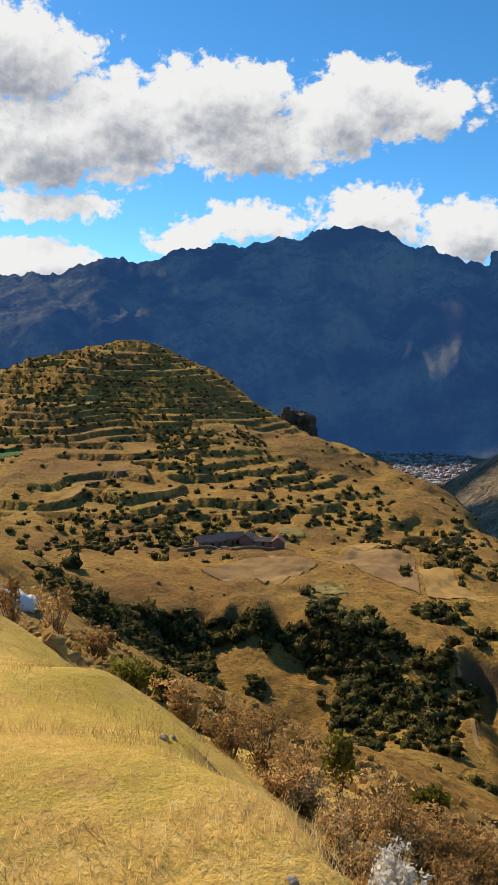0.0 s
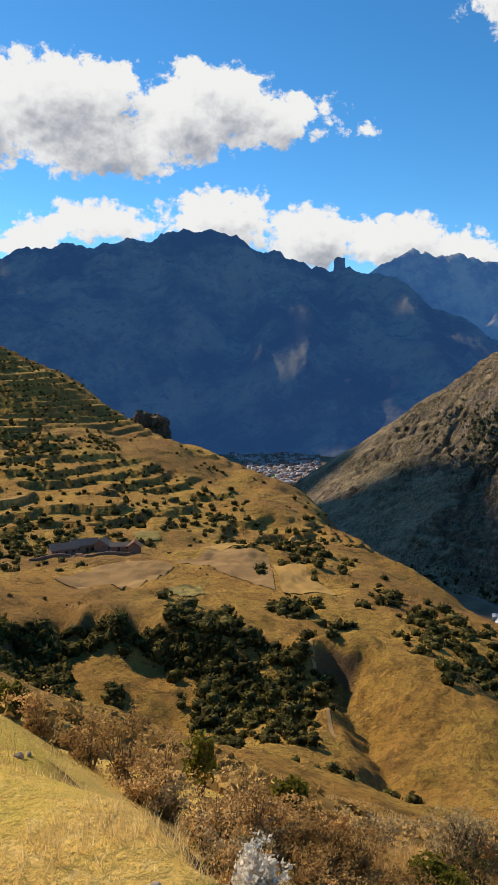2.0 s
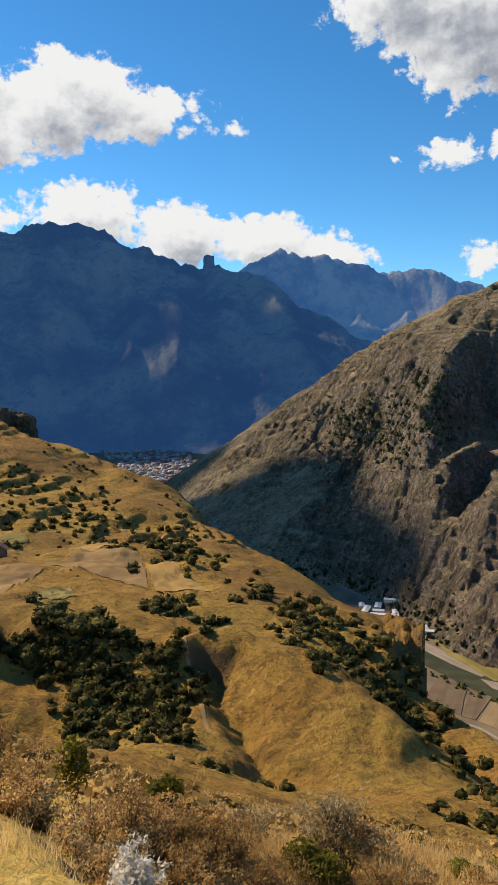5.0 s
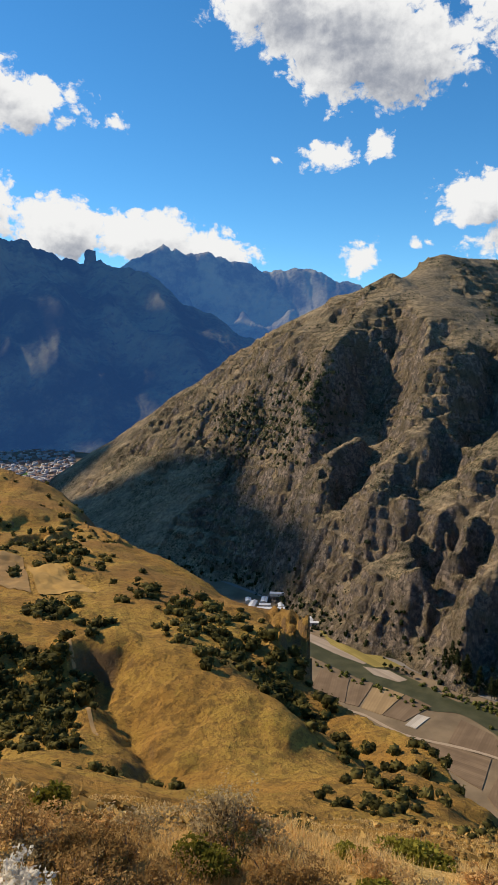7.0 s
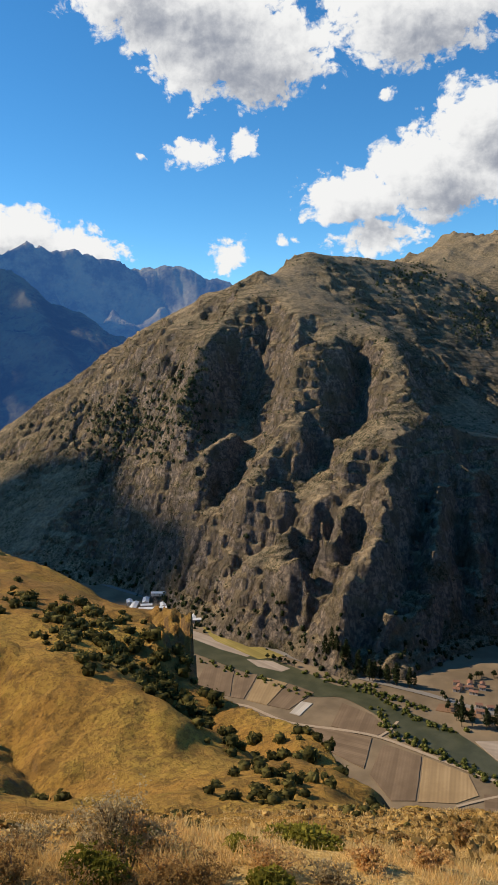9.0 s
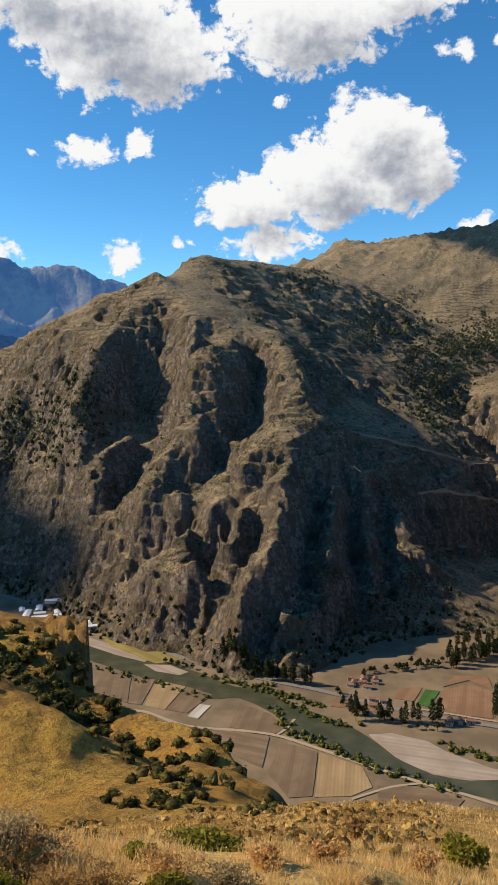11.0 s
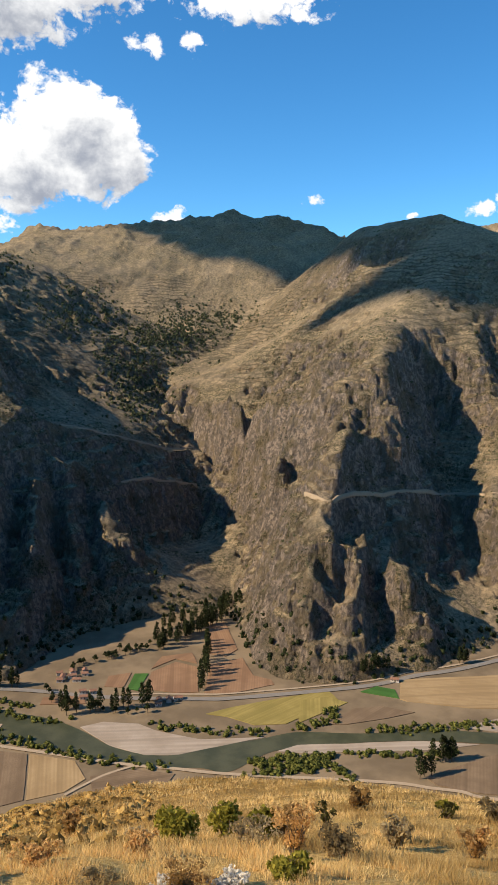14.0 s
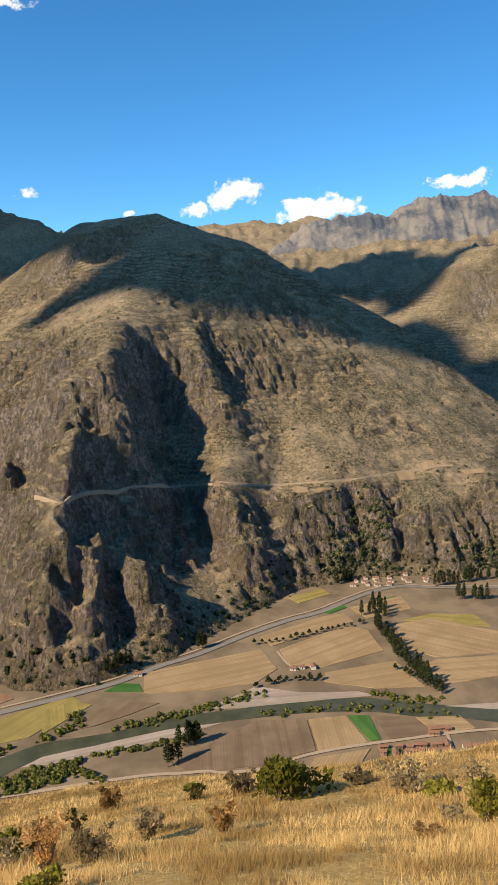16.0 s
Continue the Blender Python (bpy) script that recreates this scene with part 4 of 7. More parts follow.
HAMLETS = [
    ('adobe', [(630, -81), (634, -144), (589, -135), (585, -76)], 30),
    ('adobe', [(659, -129), (661, -150), (649, -147), (647, -127)], 4),
    ('farm', [(650, 490), (673, 458), (649, 441), (626, 472)], 8),
    ('farm', [(622, 440), (632, 426), (613, 413), (604, 427)], 3),
    ('farm', [(632, 359), (649, 337), (638, 331), (622, 353)], 4),
    ('farm', [(1112, -98), (1117, -164), (1071, -158), (1066, -94)], 12),
    ('farm', [(1135, -171), (1140, -226), (1084, -216), (1079, -163)], 6),
    ('farm', [(793, -6), (795, -36), (783, -36), (781, -6)], 3),
    ('farm', [(631, -151), (633, -175), (622, -172), (620, -149)], 3),
    ('shed', [(521, 963), (578, 927), (541, 867), (487, 900)], 12),
    ('shed', [(550, 845), (566, 835), (555, 820), (540, 830)], 2),
    ('farm', [(772, 155), (773, 151), (761, 149), (761, 153)], 1),
]
TOWN = [(515, 3136), (910, 3207), (667, 2290), (479, 2162)]
TOWN_GREEN = [(476, 2469), (569, 2518), (530, 2310), (472, 2361)]
SCRUB = [
    (0.4, 151, 5.1, 0.02, 60),
    (-8.2, 140, 2.5, 0.09, 60),
    (11.1, 138, 5.0, 0.09, 110),
    (13.6, 126, 2.9, 0.10, 50),
    (0.6, 131, 0.5, 0.02, 12),
    (-3.6, 138, 0.7, 0.03, 14),
    (-10.1, 324, 7.0, 0.22, 150),
    (-4.7, 339, 6.7, 0.13, 130),
    (4.6, 406, 5.5, 0.18, 90),
    (14.9, 320, 3.2, 0.22, 90),
    (8.4, 400, 2.1, 0.15, 40),
    (14.2, 197, 1.6, 0.04, 14),
    (-4.8, 107, 1.7, 0.29, 40),
    (-8.2, 107, 2.1, 0.32, 60),
    (-13.5, 119, 2.4, 0.33, 50),
    (-13.9, 633, 2.4, 0.06, 60),
    (-10.3, 106, 2.5, 0.27, 110),
    (-11.7, 131, 2.1, 0.12, 50),
    (-4.8, 142, 2.1, 0.08, 50),
]
SCRUB_EAST = [
    (7.0, 156, 2.4, 0.09, 70),
    (8.1, 120, 2.4, 0.22, 90),
    (24.2, 189, 4.7, 0.15, 120),
    (28.1, 173, 3.4, 0.14, 90),
    (31.5, 162, 3.0, 0.10, 90),
    (26.4, 144, 1.7, 0.07, 20),
    (33.3, 146, 2.9, 0.13, 70),
    (20.8, 232, 1.3, 0.12, 16),
    (14.0, 192, 1.7, 0.04, 10),
    (17.8, 185, 1.3, 0.03, 8),
    (37.6, 87, 4.1, 0.25, 60),
    (19.0, 98, 5.2, 0.06, 25),
    (40.3, 88, 5.7, 0.23, 130),
    (42.5, 132, 2.6, 0.13, 70),
    (32.4, 64, 2.6, 0.05, 30),
    (47.4, 125, 1.3, 0.09, 20),
    (30.7, 156, 2.1, 0.10, 80),
    (24.8, 183, 2.4, 0.10, 60),
    (38.1, 127, 3.5, 0.08, 40),
    (31.5, 140, 2.1, 0.10, 70),
]
SHRUBS = [  # kind, bearing, distance, width, height
    ('brown', 7.8, 7.2, 1.24, 0.47),
    ('brown', 3.9, 8.6, 0.98, 0.68),
    ('brown', -1.4, 10.0, 1.05, 0.57),
    ('brown', -5.3, 12.5, 1.09, 0.68),
    ('green', -8.8, 14.0, 1.09, 0.91),
    ('brown', -11.5, 17.0, 1.18, 0.69),
    ('brown', -14.7, 21.0, 1.44, 1.31),
    ('green', 6.9, 13.0, 0.85, 1.13),
    ('green', -6.5, 16.0, 0.76, 0.70),
    ('brown', 1.2, 9.4, 0.84, 0.72),
    ('silver', 11.2, 5.4, 0.62, 0.42),
    ('brown', 16.3, 6.2, 0.80, 0.24),
    ('brown', 11.2, 8.4, 0.78, 0.51),
    ('brown', -17.5, 24.0, 1.09, 1.50),
    ('brown', 22.7, 7.6, 0.98, 0.29),
    ('brown', 19.2, 8.2, 0.99, 0.30),
    ('grey', 26.0, 9.0, 0.99, 0.50),
    ('grey', 15.7, 6.5, 0.51, 0.15),
    ('brown', 30.2, 8.0, 0.82, 0.25),
    ('green', 25.8, 8.2, 0.91, 0.35),
]
SHRUBS_1 = [
    ('twig', 27.5, 9.0, 0.83, 0.71),
    ('grey', 20.3, 9.5, 1.22, 0.42),
    ('brown', 16.8, 7.6, 0.99, 0.30),
    ('grey', 22.0, 7.0, 0.67, 0.20),
    ('brown', 30.9, 7.5, 0.85, 0.26),
    ('green', 13.8, 14.0, 0.94, 0.63),
    ('brown', 34.3, 7.4, 0.71, 0.21),
    ('green', 36.8, 9.0, 0.47, 0.14),
    ('tuft', 33.4, 22.0, 0.76, 0.52),
    ('green', 39.3, 8.0, 0.70, 0.21),
    ('brown', 33.8, 8.0, 0.92, 0.27),
    ('brown', 39.1, 8.4, 0.89, 0.27),
    ('grey', 44.0, 8.2, 0.73, 0.22),
    ('green', 40.5, 10.0, 0.70, 0.21),
    ('tuft', 32.9, 26.0, 0.58, 0.70),
    ('brown', 49.2, 17.0, 0.74, 0.31),
    ('brown', 53.8, 26.0, 0.89, 0.74),
    ('tuft', 44.9, 18.0, 0.57, 0.22),
    ('brown', 46.7, 9.0, 0.71, 0.21),
    ('tuft', 49.0, 16.0, 0.70, 0.32),
]
SHRUBS_2 = [
    ('tuft', 52.3, 17.0, 0.60, 0.18),
    ('brown', 54.1, 36.0, 0.80, 0.24),
    ('green', 61.9, 15.5, 1.07, 0.67),
    ('green', 65.8, 16.5, 0.99, 0.77),
    ('green', 42.1, 10.0, 0.96, 0.29),
    ('brown', 62.4, 8.5, 0.83, 0.31),
    ('grey', 58.8, 18.0, 0.63, 0.22),
    ('green', 68.8, 15.0, 0.65, 0.73),
    ('brown', 71.3, 12.0, 0.73, 0.88),
    ('brown', 51.2, 9.5, 0.67, 0.20),
    ('grey', 55.7, 8.4, 0.67, 0.20),
    ('green', 68.5, 20.0, 0.69, 0.42),
    ('grey', 67.8, 13.0, 1.03, 0.46),
    ('grey', 74.6, 13.0, 1.03, 0.43),
    ('brown', 71.0, 19.0, 0.82, 0.27),
    ('silver', 61.4, 8.6, 0.46, 0.14),
    ('silver', 66.2, 8.6, 0.54, 0.16),
    ('green', 71.0, 9.4, 0.59, 0.30),
    ('grey', 79.4, 17.0, 0.74, 0.39),
    ('green', 89.6, 21.0, 1.41, 1.24),
]
SHRUBS_3 = [
    ('brown', 85.1, 16.0, 0.83, 0.58),
    ('tuft', 82.9, 24.0, 0.82, 0.41),
    ('twig', 74.8, 13.0, 0.57, 0.30),
    ('brown', 58.6, 11.0, 0.78, 0.28),
    ('grey', 99.4, 21.0, 1.95, 0.58),
    ('green', 90.8, 22.0, 2.49, 1.03),
    ('green', 105.6, 15.0, 1.39, 0.94),
    ('green', 101.7, 20.0, 1.18, 0.36),
    ('brown', 101.2, 12.0, 0.63, 0.19),
    ('grey', 86.6, 24.0, 1.22, 0.62),
    ('grey', 79.1, 16.0, 0.69, 0.60),
    ('tuft', 73.9, 20.0, 0.69, 0.59),
    ('brown', 76.1, 26.0, 1.10, 0.66),
    ('green', 83.0, 27.0, 0.69, 0.21),
    ('twig', 104.7, 18.0, 0.75, 1.01),
    ('brown', 70.5, 15.0, 0.78, 0.76),
    ('grey', 95.9, 23.0, 0.98, 0.29),
    ('grey', 102.8, 16.0, 0.69, 0.33),
]
FARM = (-0.9, 290.5)
RANGE_STROKES = [
    (60, 70, [(278, 4373), (353, 4148), (417, 3905), (540, 3768)]),
    (40, 50, [(488, 4284), (400, 4017)]),
    (50, 60, [(1021, 3997), (869, 3791), (767, 3639), (692, 3403)]),
    (55, 60, [(1028, 3908), (957, 3505), (877, 3238)]),
    (60, 70, [(1048, 3984), (1250, 3845), (1355, 3487), (1463, 3288)]),
    (-60, 70, [(689, 4165), (743, 3956), (657, 3638)]),
    (45, 60, [(871, 4308), (766, 4080)]),
    (55, 70, [(677, 2198), (1392, 4099), (1368, 3841)]),
    (60, 60, [(1496, 4216), (1558, 3790), (1497, 3365)]),
    (-50, 60, [(1237, 4220), (1219, 3941)]),
    (50, 90, [(-434, 4290), (-707, 4076), (-826, 3804), (-960, 3479)]),
    (40, 80, [(-63, 4225), (-324, 4060), (-527, 3821), (-662, 3643)]),
    (-40, 80, [(-304, 3801), (-495, 3575)]),
    (40, 60, [(-274, 4345), (-350, 4137)]),
    (40, 60, [(29, 4357), (-3, 4109)]),
]
# tracks, plots and woods on the far slopes: bearing and elevation
MOUNTAIN_TRACKS = [
    (4, [(71.8, -10.4), (72.7, -10.9), (73.9, -11.2), (76.0, -10.9), (78.5, -10.4), (81.7, -10.3), (84.9, -10.2)]),
    (4.5, [(85.3, -10.0), (87.0, -10.3), (89.2, -10.3), (92.5, -10.1), (95.9, -9.8), (99.2, -9.2), (102.4, -8.7)]),
    (3.5, [(53.8, -5.3), (56.3, -5.9), (58.8, -6.5), (61.2, -7.2), (63.5, -7.2)]),
    (3.5, [(58.1, -9.6), (60.4, -9.5), (63.7, -9.9)]),
]
HILL_PLOTS = [
    [(61.1, -7.3), (62.3, -6.8), (63.5, -6.9), (63.1, -7.4)],
    [(58.8, 0.4), (61.2, 0.6), (62.1, -0.0), (59.6, -0.2)],
    [(55.5, 1.7), (58.0, 1.8), (58.8, 1.4), (56.3, 1.2)],
    [(54.7, 0.4), (57.2, 0.6), (57.6, 0.0), (55.5, -0.2)],
    [(59.2, 0.3), (61.6, 0.4), (62.1, -0.1), (59.6, -0.2)],
    [(62.5, 1.6), (64.5, 1.9), (65.0, 1.5), (62.9, 1.2)],
    [(62.1, 3.2), (63.7, 3.4), (64.1, 3.0), (62.5, 2.7)],
    [(90.0, -10.6), (91.2, -10.3), (92.1, -11.0), (91.2, -11.4)],
    [(91.6, -10.6), (93.6, -10.4), (94.0, -10.9), (92.2, -11.1)],
    [(99.3, -8.7), (101.7, -8.1), (102.5, -8.8), (100.1, -9.3)],
    [(98.1, -9.3), (99.7, -9.0), (100.2, -9.8), (98.5, -10.0)],
    [(102.5, -9.1), (104.5, -8.8), (105.3, -9.2), (103.3, -9.5)],
    [(90.2, -10.5), (91.9, -10.4), (92.3, -11.0), (90.8, -11.3)],
]
WOODS = [
    (62.0, 1.2, 3.2, 1.0, 130),
    (56.5, 2.0, 2.6, 1.2, 110),
    (66.0, 2.4, 2.4, 0.8, 80),
    (29.8, -4.3, 4.0, 1.9, 330),
    (33.5, -1.7, 2.1, 1.0, 80),
    (59.2, 0.0, 2.9, 1.7, 150),
    (55.5, 3.3, 3.3, 1.3, 130),
    (59.3, -3.2, 2.1, 2.1, 120),
    (63.6, 2.1, 2.1, 1.3, 110),
    (62.9, 1.2, 2.5, 1.7, 140),
    (59.6, -2.1, 2.5, 2.5, 140),
    (96.2, -13.3, 1.7, 2.5, 80),
    (105.2, -15.5, 1.3, 1.0, 50),
    (94.2, -15.6, 0.8, 1.3, 40),
    (50.1, 5.7, 2.5, 1.0, 70),
    (46.2, 3.4, 0.8, 0.8, 10),
]
HILL_PATHS = [
    (1.0, [(15.4, 146), (16.0, 138), (16.7, 128), (17.3, 119)]),
    (0.7, [(37.9, 9), (40.8, 35), (44.7, 38), (49.0, 34), (54.3, 32)]),
]
HILL_FIELDS = [
    ('brown', [(-3.7, 207), (1.7, 276), (5.1, 245), (1.2, 185)]),
    ('brown', [(5.1, 269), (8.4, 311), (12.3, 296), (12.8, 218)]),
    ('tan', [(12.5, 289), (15.0, 263), (17.4, 222), (13.4, 213)]),
    ('red', [(-12.5, 420), (-9.4, 448), (-8.6, 441), (-11.3, 425)]),
    ('tan', [(-14.0, 394), (-12.1, 422), (-10.9, 424), (-13.0, 394)]),
    ('green', [(-17.9, 502), (-16.6, 506), (-16.5, 487), (-18.0, 487)]),
    ('yellow', [(2.1, 343), (4.0, 343), (4.2, 332), (2.5, 329)]),
    ('tan', [(6.7, 317), (14.5, 388), (14.9, 367), (8.4, 301)]),
    ('yellow', [(-13.2, 610), (-10.8, 623), (-10.4, 610), (-12.8, 587)]),
    ('tan', [(-7.2, 399), (-5.5, 420), (-4.7, 409), (-6.4, 387)]),
    ('yellow', [(4.7, 201), (7.1, 213), (7.5, 200), (4.7, 187)]),
]
HILL_CUTS = [
    (-5, 6, [(42, 138), (42, 121), (38, 89)]),
    (-6, 7, [(80, 130), (80, 114), (78, 95), (80, 83)]),
    (-4, 6, [(81, 157), (81, 140), (79, 124)]),
    (-5, 6, [(37, 55), (43, 54), (44, 45)]),
]


# ---- land forms ----
def rbf(points, values, soft, ease=0.0):
    """An interpolation with sharp crests through points of the plane, plus a tilted plane."""
    p, v = np.array(points, float), np.array(values, float)
    k = np.sqrt(((p[:, None] - p[None]) ** 2).sum(2) + soft * soft)
    one = np.c_[np.ones(len(p)), p]
    a = np.block([[k - ease * np.eye(len(p)), one], [one.T, np.zeros((3, 3))]])
    w = np.linalg.lstsq(a, np.r_[v, 0, 0, 0], rcond=1e-10)[0]

    def at(x, y):
        out = np.empty(x.size)
        fx, fy = x.ravel(), y.ravel()
        for i in range(0, x.size, 20000):
            q = np.c_[fx[i:i + 20000], fy[i:i + 20000]]
            d = np.sqrt((q[:, :1] - p[:, 0]) ** 2 + (q[:, 1:] - p[:, 1]) ** 2 + soft * soft)
            out[i:i + 20000] = d @ w[:-3] + w[-3] + q @ w[-2:]
        return out.reshape(x.shape)
    return at


def hashed(ix, iy, seed):
    h = (ix.astype(np.int64) * 374761393 + iy.astype(np.int64) * 668265263 + seed * 1442695041) & 0xFFFFFFFF
    h = ((h ^ (h >> 13)) * 1274126177) & 0xFFFFFFFF
    return ((h ^ (h >> 16)) & 0xFFFF) / 65535.0


def value_noise(x, y, seed=0):
    ix, iy = np.floor(x), np.floor(y)
    fx, fy = x - ix, y - iy
    fx, fy = fx * fx * fx * (fx * (fx * 6 - 15) + 10), fy * fy * fy * (fy * (fy * 6 - 15) + 10)
    a, b = hashed(ix, iy, seed), hashed(ix + 1, iy, seed)
    c, d = hashed(ix, iy + 1, seed), hashed(ix + 1, iy + 1, seed)
    return (a + (b - a) * fx) * (1 - fy) + (c + (d - c) * fx) * fy - 0.5


def fbm(x, y, octaves=5, gain=0.5, seed=0):
    out, amp = np.zeros_like(x), 1.0
    for o in range(octaves):
        out += amp * value_noise(x, y, seed + o)
        x, y, amp = x * 1.97 + 11.3 + 0.31 * y, y * 2.03 - 5.7 - 0.27 * x, amp * gain
    return out


def ridged(x, y, octaves=5, gain=0.55, seed=0):
    out, amp = np.zeros_like(x), 1.0
    for o in range(octaves):
        out += amp * (0.5 - 2 * np.abs(value_noise(x, y, seed + o)))
        x, y, amp = x * 2.03 + 3.1 + 0.2 * y, y * 1.97 - 8.7 - 0.2 * x, amp * gain
    return out


def smooth(x, lo, hi):
    t = np.clip((x - lo) / (hi - lo), 0, 1)
    return t * t * (3 - 2 * t)


def near_line(x, y, line):
    """Distance from points to a line of points, and how far along it they lie (0..1)."""
    best, share = np.full(x.shape, 1e9), np.zeros(x.shape)
    n = len(line) - 1
    for i, ((ax, ay), (bx, by)) in enumerate(zip(line, line[1:])):
        dx, dy = bx - ax, by - ay
        t = np.clip(((x - ax) * dx + (y - ay) * dy) / (dx * dx + dy * dy + 1e-9), 0, 1)
        d = np.hypot(x - ax - t * dx, y - ay - t * dy)
        share = np.where(d < best, (i + t) / n, share)
        best = np.minimum(best, d)
    return best, share


def carve(x, y, z, strokes, scale=1.0):
    """Raises spurs and cuts gullies along lines: a sharp crest that falls off to both sides."""
    a, b = 80 * scale, 25 * scale
    wx = x + scale * (22 * fbm(x / a, y / a, 3, seed=91) + 8 * fbm(x / b, y / b, 2, seed=95))
    wy = y + scale * (22 * fbm(x / a, y / a, 3, seed=93) + 8 * fbm(x / b, y / b, 2, seed=97))
    for amp, wide, line in strokes:
        xs, ys = [p[0] for p in line], [p[1] for p in line]
        pad = wide * 3 + 40 * scale
        hit = (x > min(xs) - pad) & (x < max(xs) + pad) & (y > min(ys) - pad) & (y < max(ys) + pad)
        if hit.any():
            d, share = near_line(wx[hit], wy[hit], line)
            ends = smooth(share, -0.05, 0.12) * smooth(1.06 - share, 0, 0.14)
            z[hit] += amp * ends * np.exp(-(d / wide) ** 1.35)
    return z


def grid_mesh(name, co, material, closed=False):
    """One sheet from an array of places, rows by columns."""
    rows, cols = co.shape[:2]
    i = np.arange(rows * cols, dtype=np.int32).reshape(rows, cols)
    quads = np.stack([i[:-1, :-1], i[:-1, 1:], i[1:, 1:], i[1:, :-1]], -1).reshape(-1, 4)
    mesh = bpy.data.meshes.new(name)
    mesh.vertices.add(rows * cols)
    mesh.vertices.foreach_set("co", co.astype(np.float32).ravel())
    mesh.loops.add(quads.size)
    mesh.loops.foreach_set("vertex_index", quads.ravel())
    mesh.polygons.add(len(quads))
    mesh.polygons.foreach_set("loop_start", np.arange(0, quads.size, 4, dtype=np.int32))
    mesh.update(calc_edges=True)
    mesh.polygons.foreach_set("use_smooth", np.ones(len(quads), bool))
    mesh.materials.append(material)
    return new(name, mesh)


def polar(az, r):
    a, d = np.meshgrid(np.radians(az), r)
    return d * np.sin(a), d * np.cos(a)


FLOOR = -340.0


def along(lines, step):
    """The points of the lines, with more between them so that they lie about a step apart."""
    out = []
    for line in lines:
        for a, b in zip(line, line[1:]):
            k = max(1, round(math.dist(a[:2], b[:2]) / step))
            out += [tuple(p + (q - p) * i / k for p, q in zip(a, b)) for i in range(k)]
        out.append(line[-1])
    return out


edges = [(a, e - 0.55 * (e > -9) - 0.55 * (e > -2) - 0.5 * (25 < a < 34), r) for a, e, r in along(HILL_EDGE + BROW, 3.0)]
near = along(MEADOW + SLOPES + HILL_BANKS + FIELDS + TERRACE_HILL + NEAR_SLOPE, 1000) + edges
pts = [(az, math.tan(radians(el)) * r, r) for az, el, r in near]
for az, el, r in edges:          # the hill breaks away behind its edges
    if 27 < az < 57:
        continue
    z = math.tan(radians(el)) * r
    foot = max(FLOOR - 20, z - 0.9 * r)
    down = 1.65 * r + (foot - FLOOR + 40) * 1.1
    pts += [(az, max(FLOOR - 12, z - 0.28 * r), r * 1.2), (az, foot, r * 1.65), (az, FLOOR - 30, down), (az, FLOOR - 60, down * 1.5)]
for az in range(-180, 180, 20):
    pts += [(az, -1.62, 0.5), (az, -1.8 + 0.0 * az, 1.0)]
for az in list(range(-170, -25, 24)) + list(range(150, 171, 20)):
    up = max(0.0, math.cos(radians(az - 190)))
    pts += [(az, -2.0 + up * 1.0, 4), (az, -4 + up * 5, 12), (az, -9 + up * 16, 45), (az, -22 + up * 45, 150), (az, -60 + up * 140, 500), (az, -90 + up * 260, 1100)]
rim = sorted((a, math.tan(radians(e)) * r, r) for a, e, r in edges)
RIM_AZ, RIM_Z, RIM_R = (np.array(c) for c in zip(*rim))
hill_el = rbf([(radians(a), math.log(r)) for a, z, r in pts], [math.atan2(z, r) for a, z, r in pts], 0.01, 0.004)


def hill_height(x, y):
    r = np.hypot(x, y)
    az = np.arctan2(x, y)
    z = np.tan(np.clip(hill_el(az, np.log(np.maximum(r, 0.6))), -1.35, 1.0)) * np.maximum(r, 0.6)
    d = np.degrees(az)
    z = np.where((d > 56) & (d < 142) & (r > 50), np.minimum(z, -31 - (r - 50) * 1.0), z)
    # past its rim the hill drops at once
    over = r - np.interp(d, RIM_AZ, RIM_R) * 1.02
    z = np.where((d > -21) & (d < 112) & (over > 0), np.minimum(z, np.interp(d, RIM_AZ, RIM_Z) - (1.25 + 2.2 * smooth(d, 30, 31.5) * smooth(38 - d, 0, 1.5)) * over), z)
    # earth of many sizes
    z = z + 0.5 * fbm(x / 14, y / 14, 4, 0.6, seed=13) * smooth(r, 25, 90) + 0.06 * fbm(x / 1.3, y / 1.3, 5, seed=3) * smooth(r, 1, 4) + 0.012 * r * fbm(np.log(r) * 14, az * 14, 5, seed=9) * smooth(r, 15, 60)
    z = z + 0.75 * fbm(x / 6.5, y / 6.5, 4, 0.6, seed=15) * smooth(r, 35, 90) * smooth(420 - r, 0, 120)
    # gullies, and the broken face of the cliff
    z = carve(x, y, z, HILL_CUTS, 0.12)
    face = smooth(d, 29.5, 31.5) * smooth(36.5 - d, 0, 2) * smooth(r, 140, 165) * smooth(300 - r, 0, 60)
    z = z + face * (7 * ridged(x / 10, y / 10, 4, 0.6, seed=59) - 1.5) * smooth(r, 165, 185)
    # terraces
    t_mask = smooth(r, 335, 380) * smooth(24 - d, 0, 5) * smooth(fbm(x / 110, y / 110, 3, seed=5), -0.5, -0.1)
    step = 4.4
    q = z / step + 1.3 * fbm(x / 80, y / 80, 4, seed=21)
    low = np.floor(q)
    fr = q - low
    bench = (low + 0.06 * fr + 0.94 * smooth(fr, 0.78, 0.91)) - q
    z = z + bench * step * t_mask
    return z


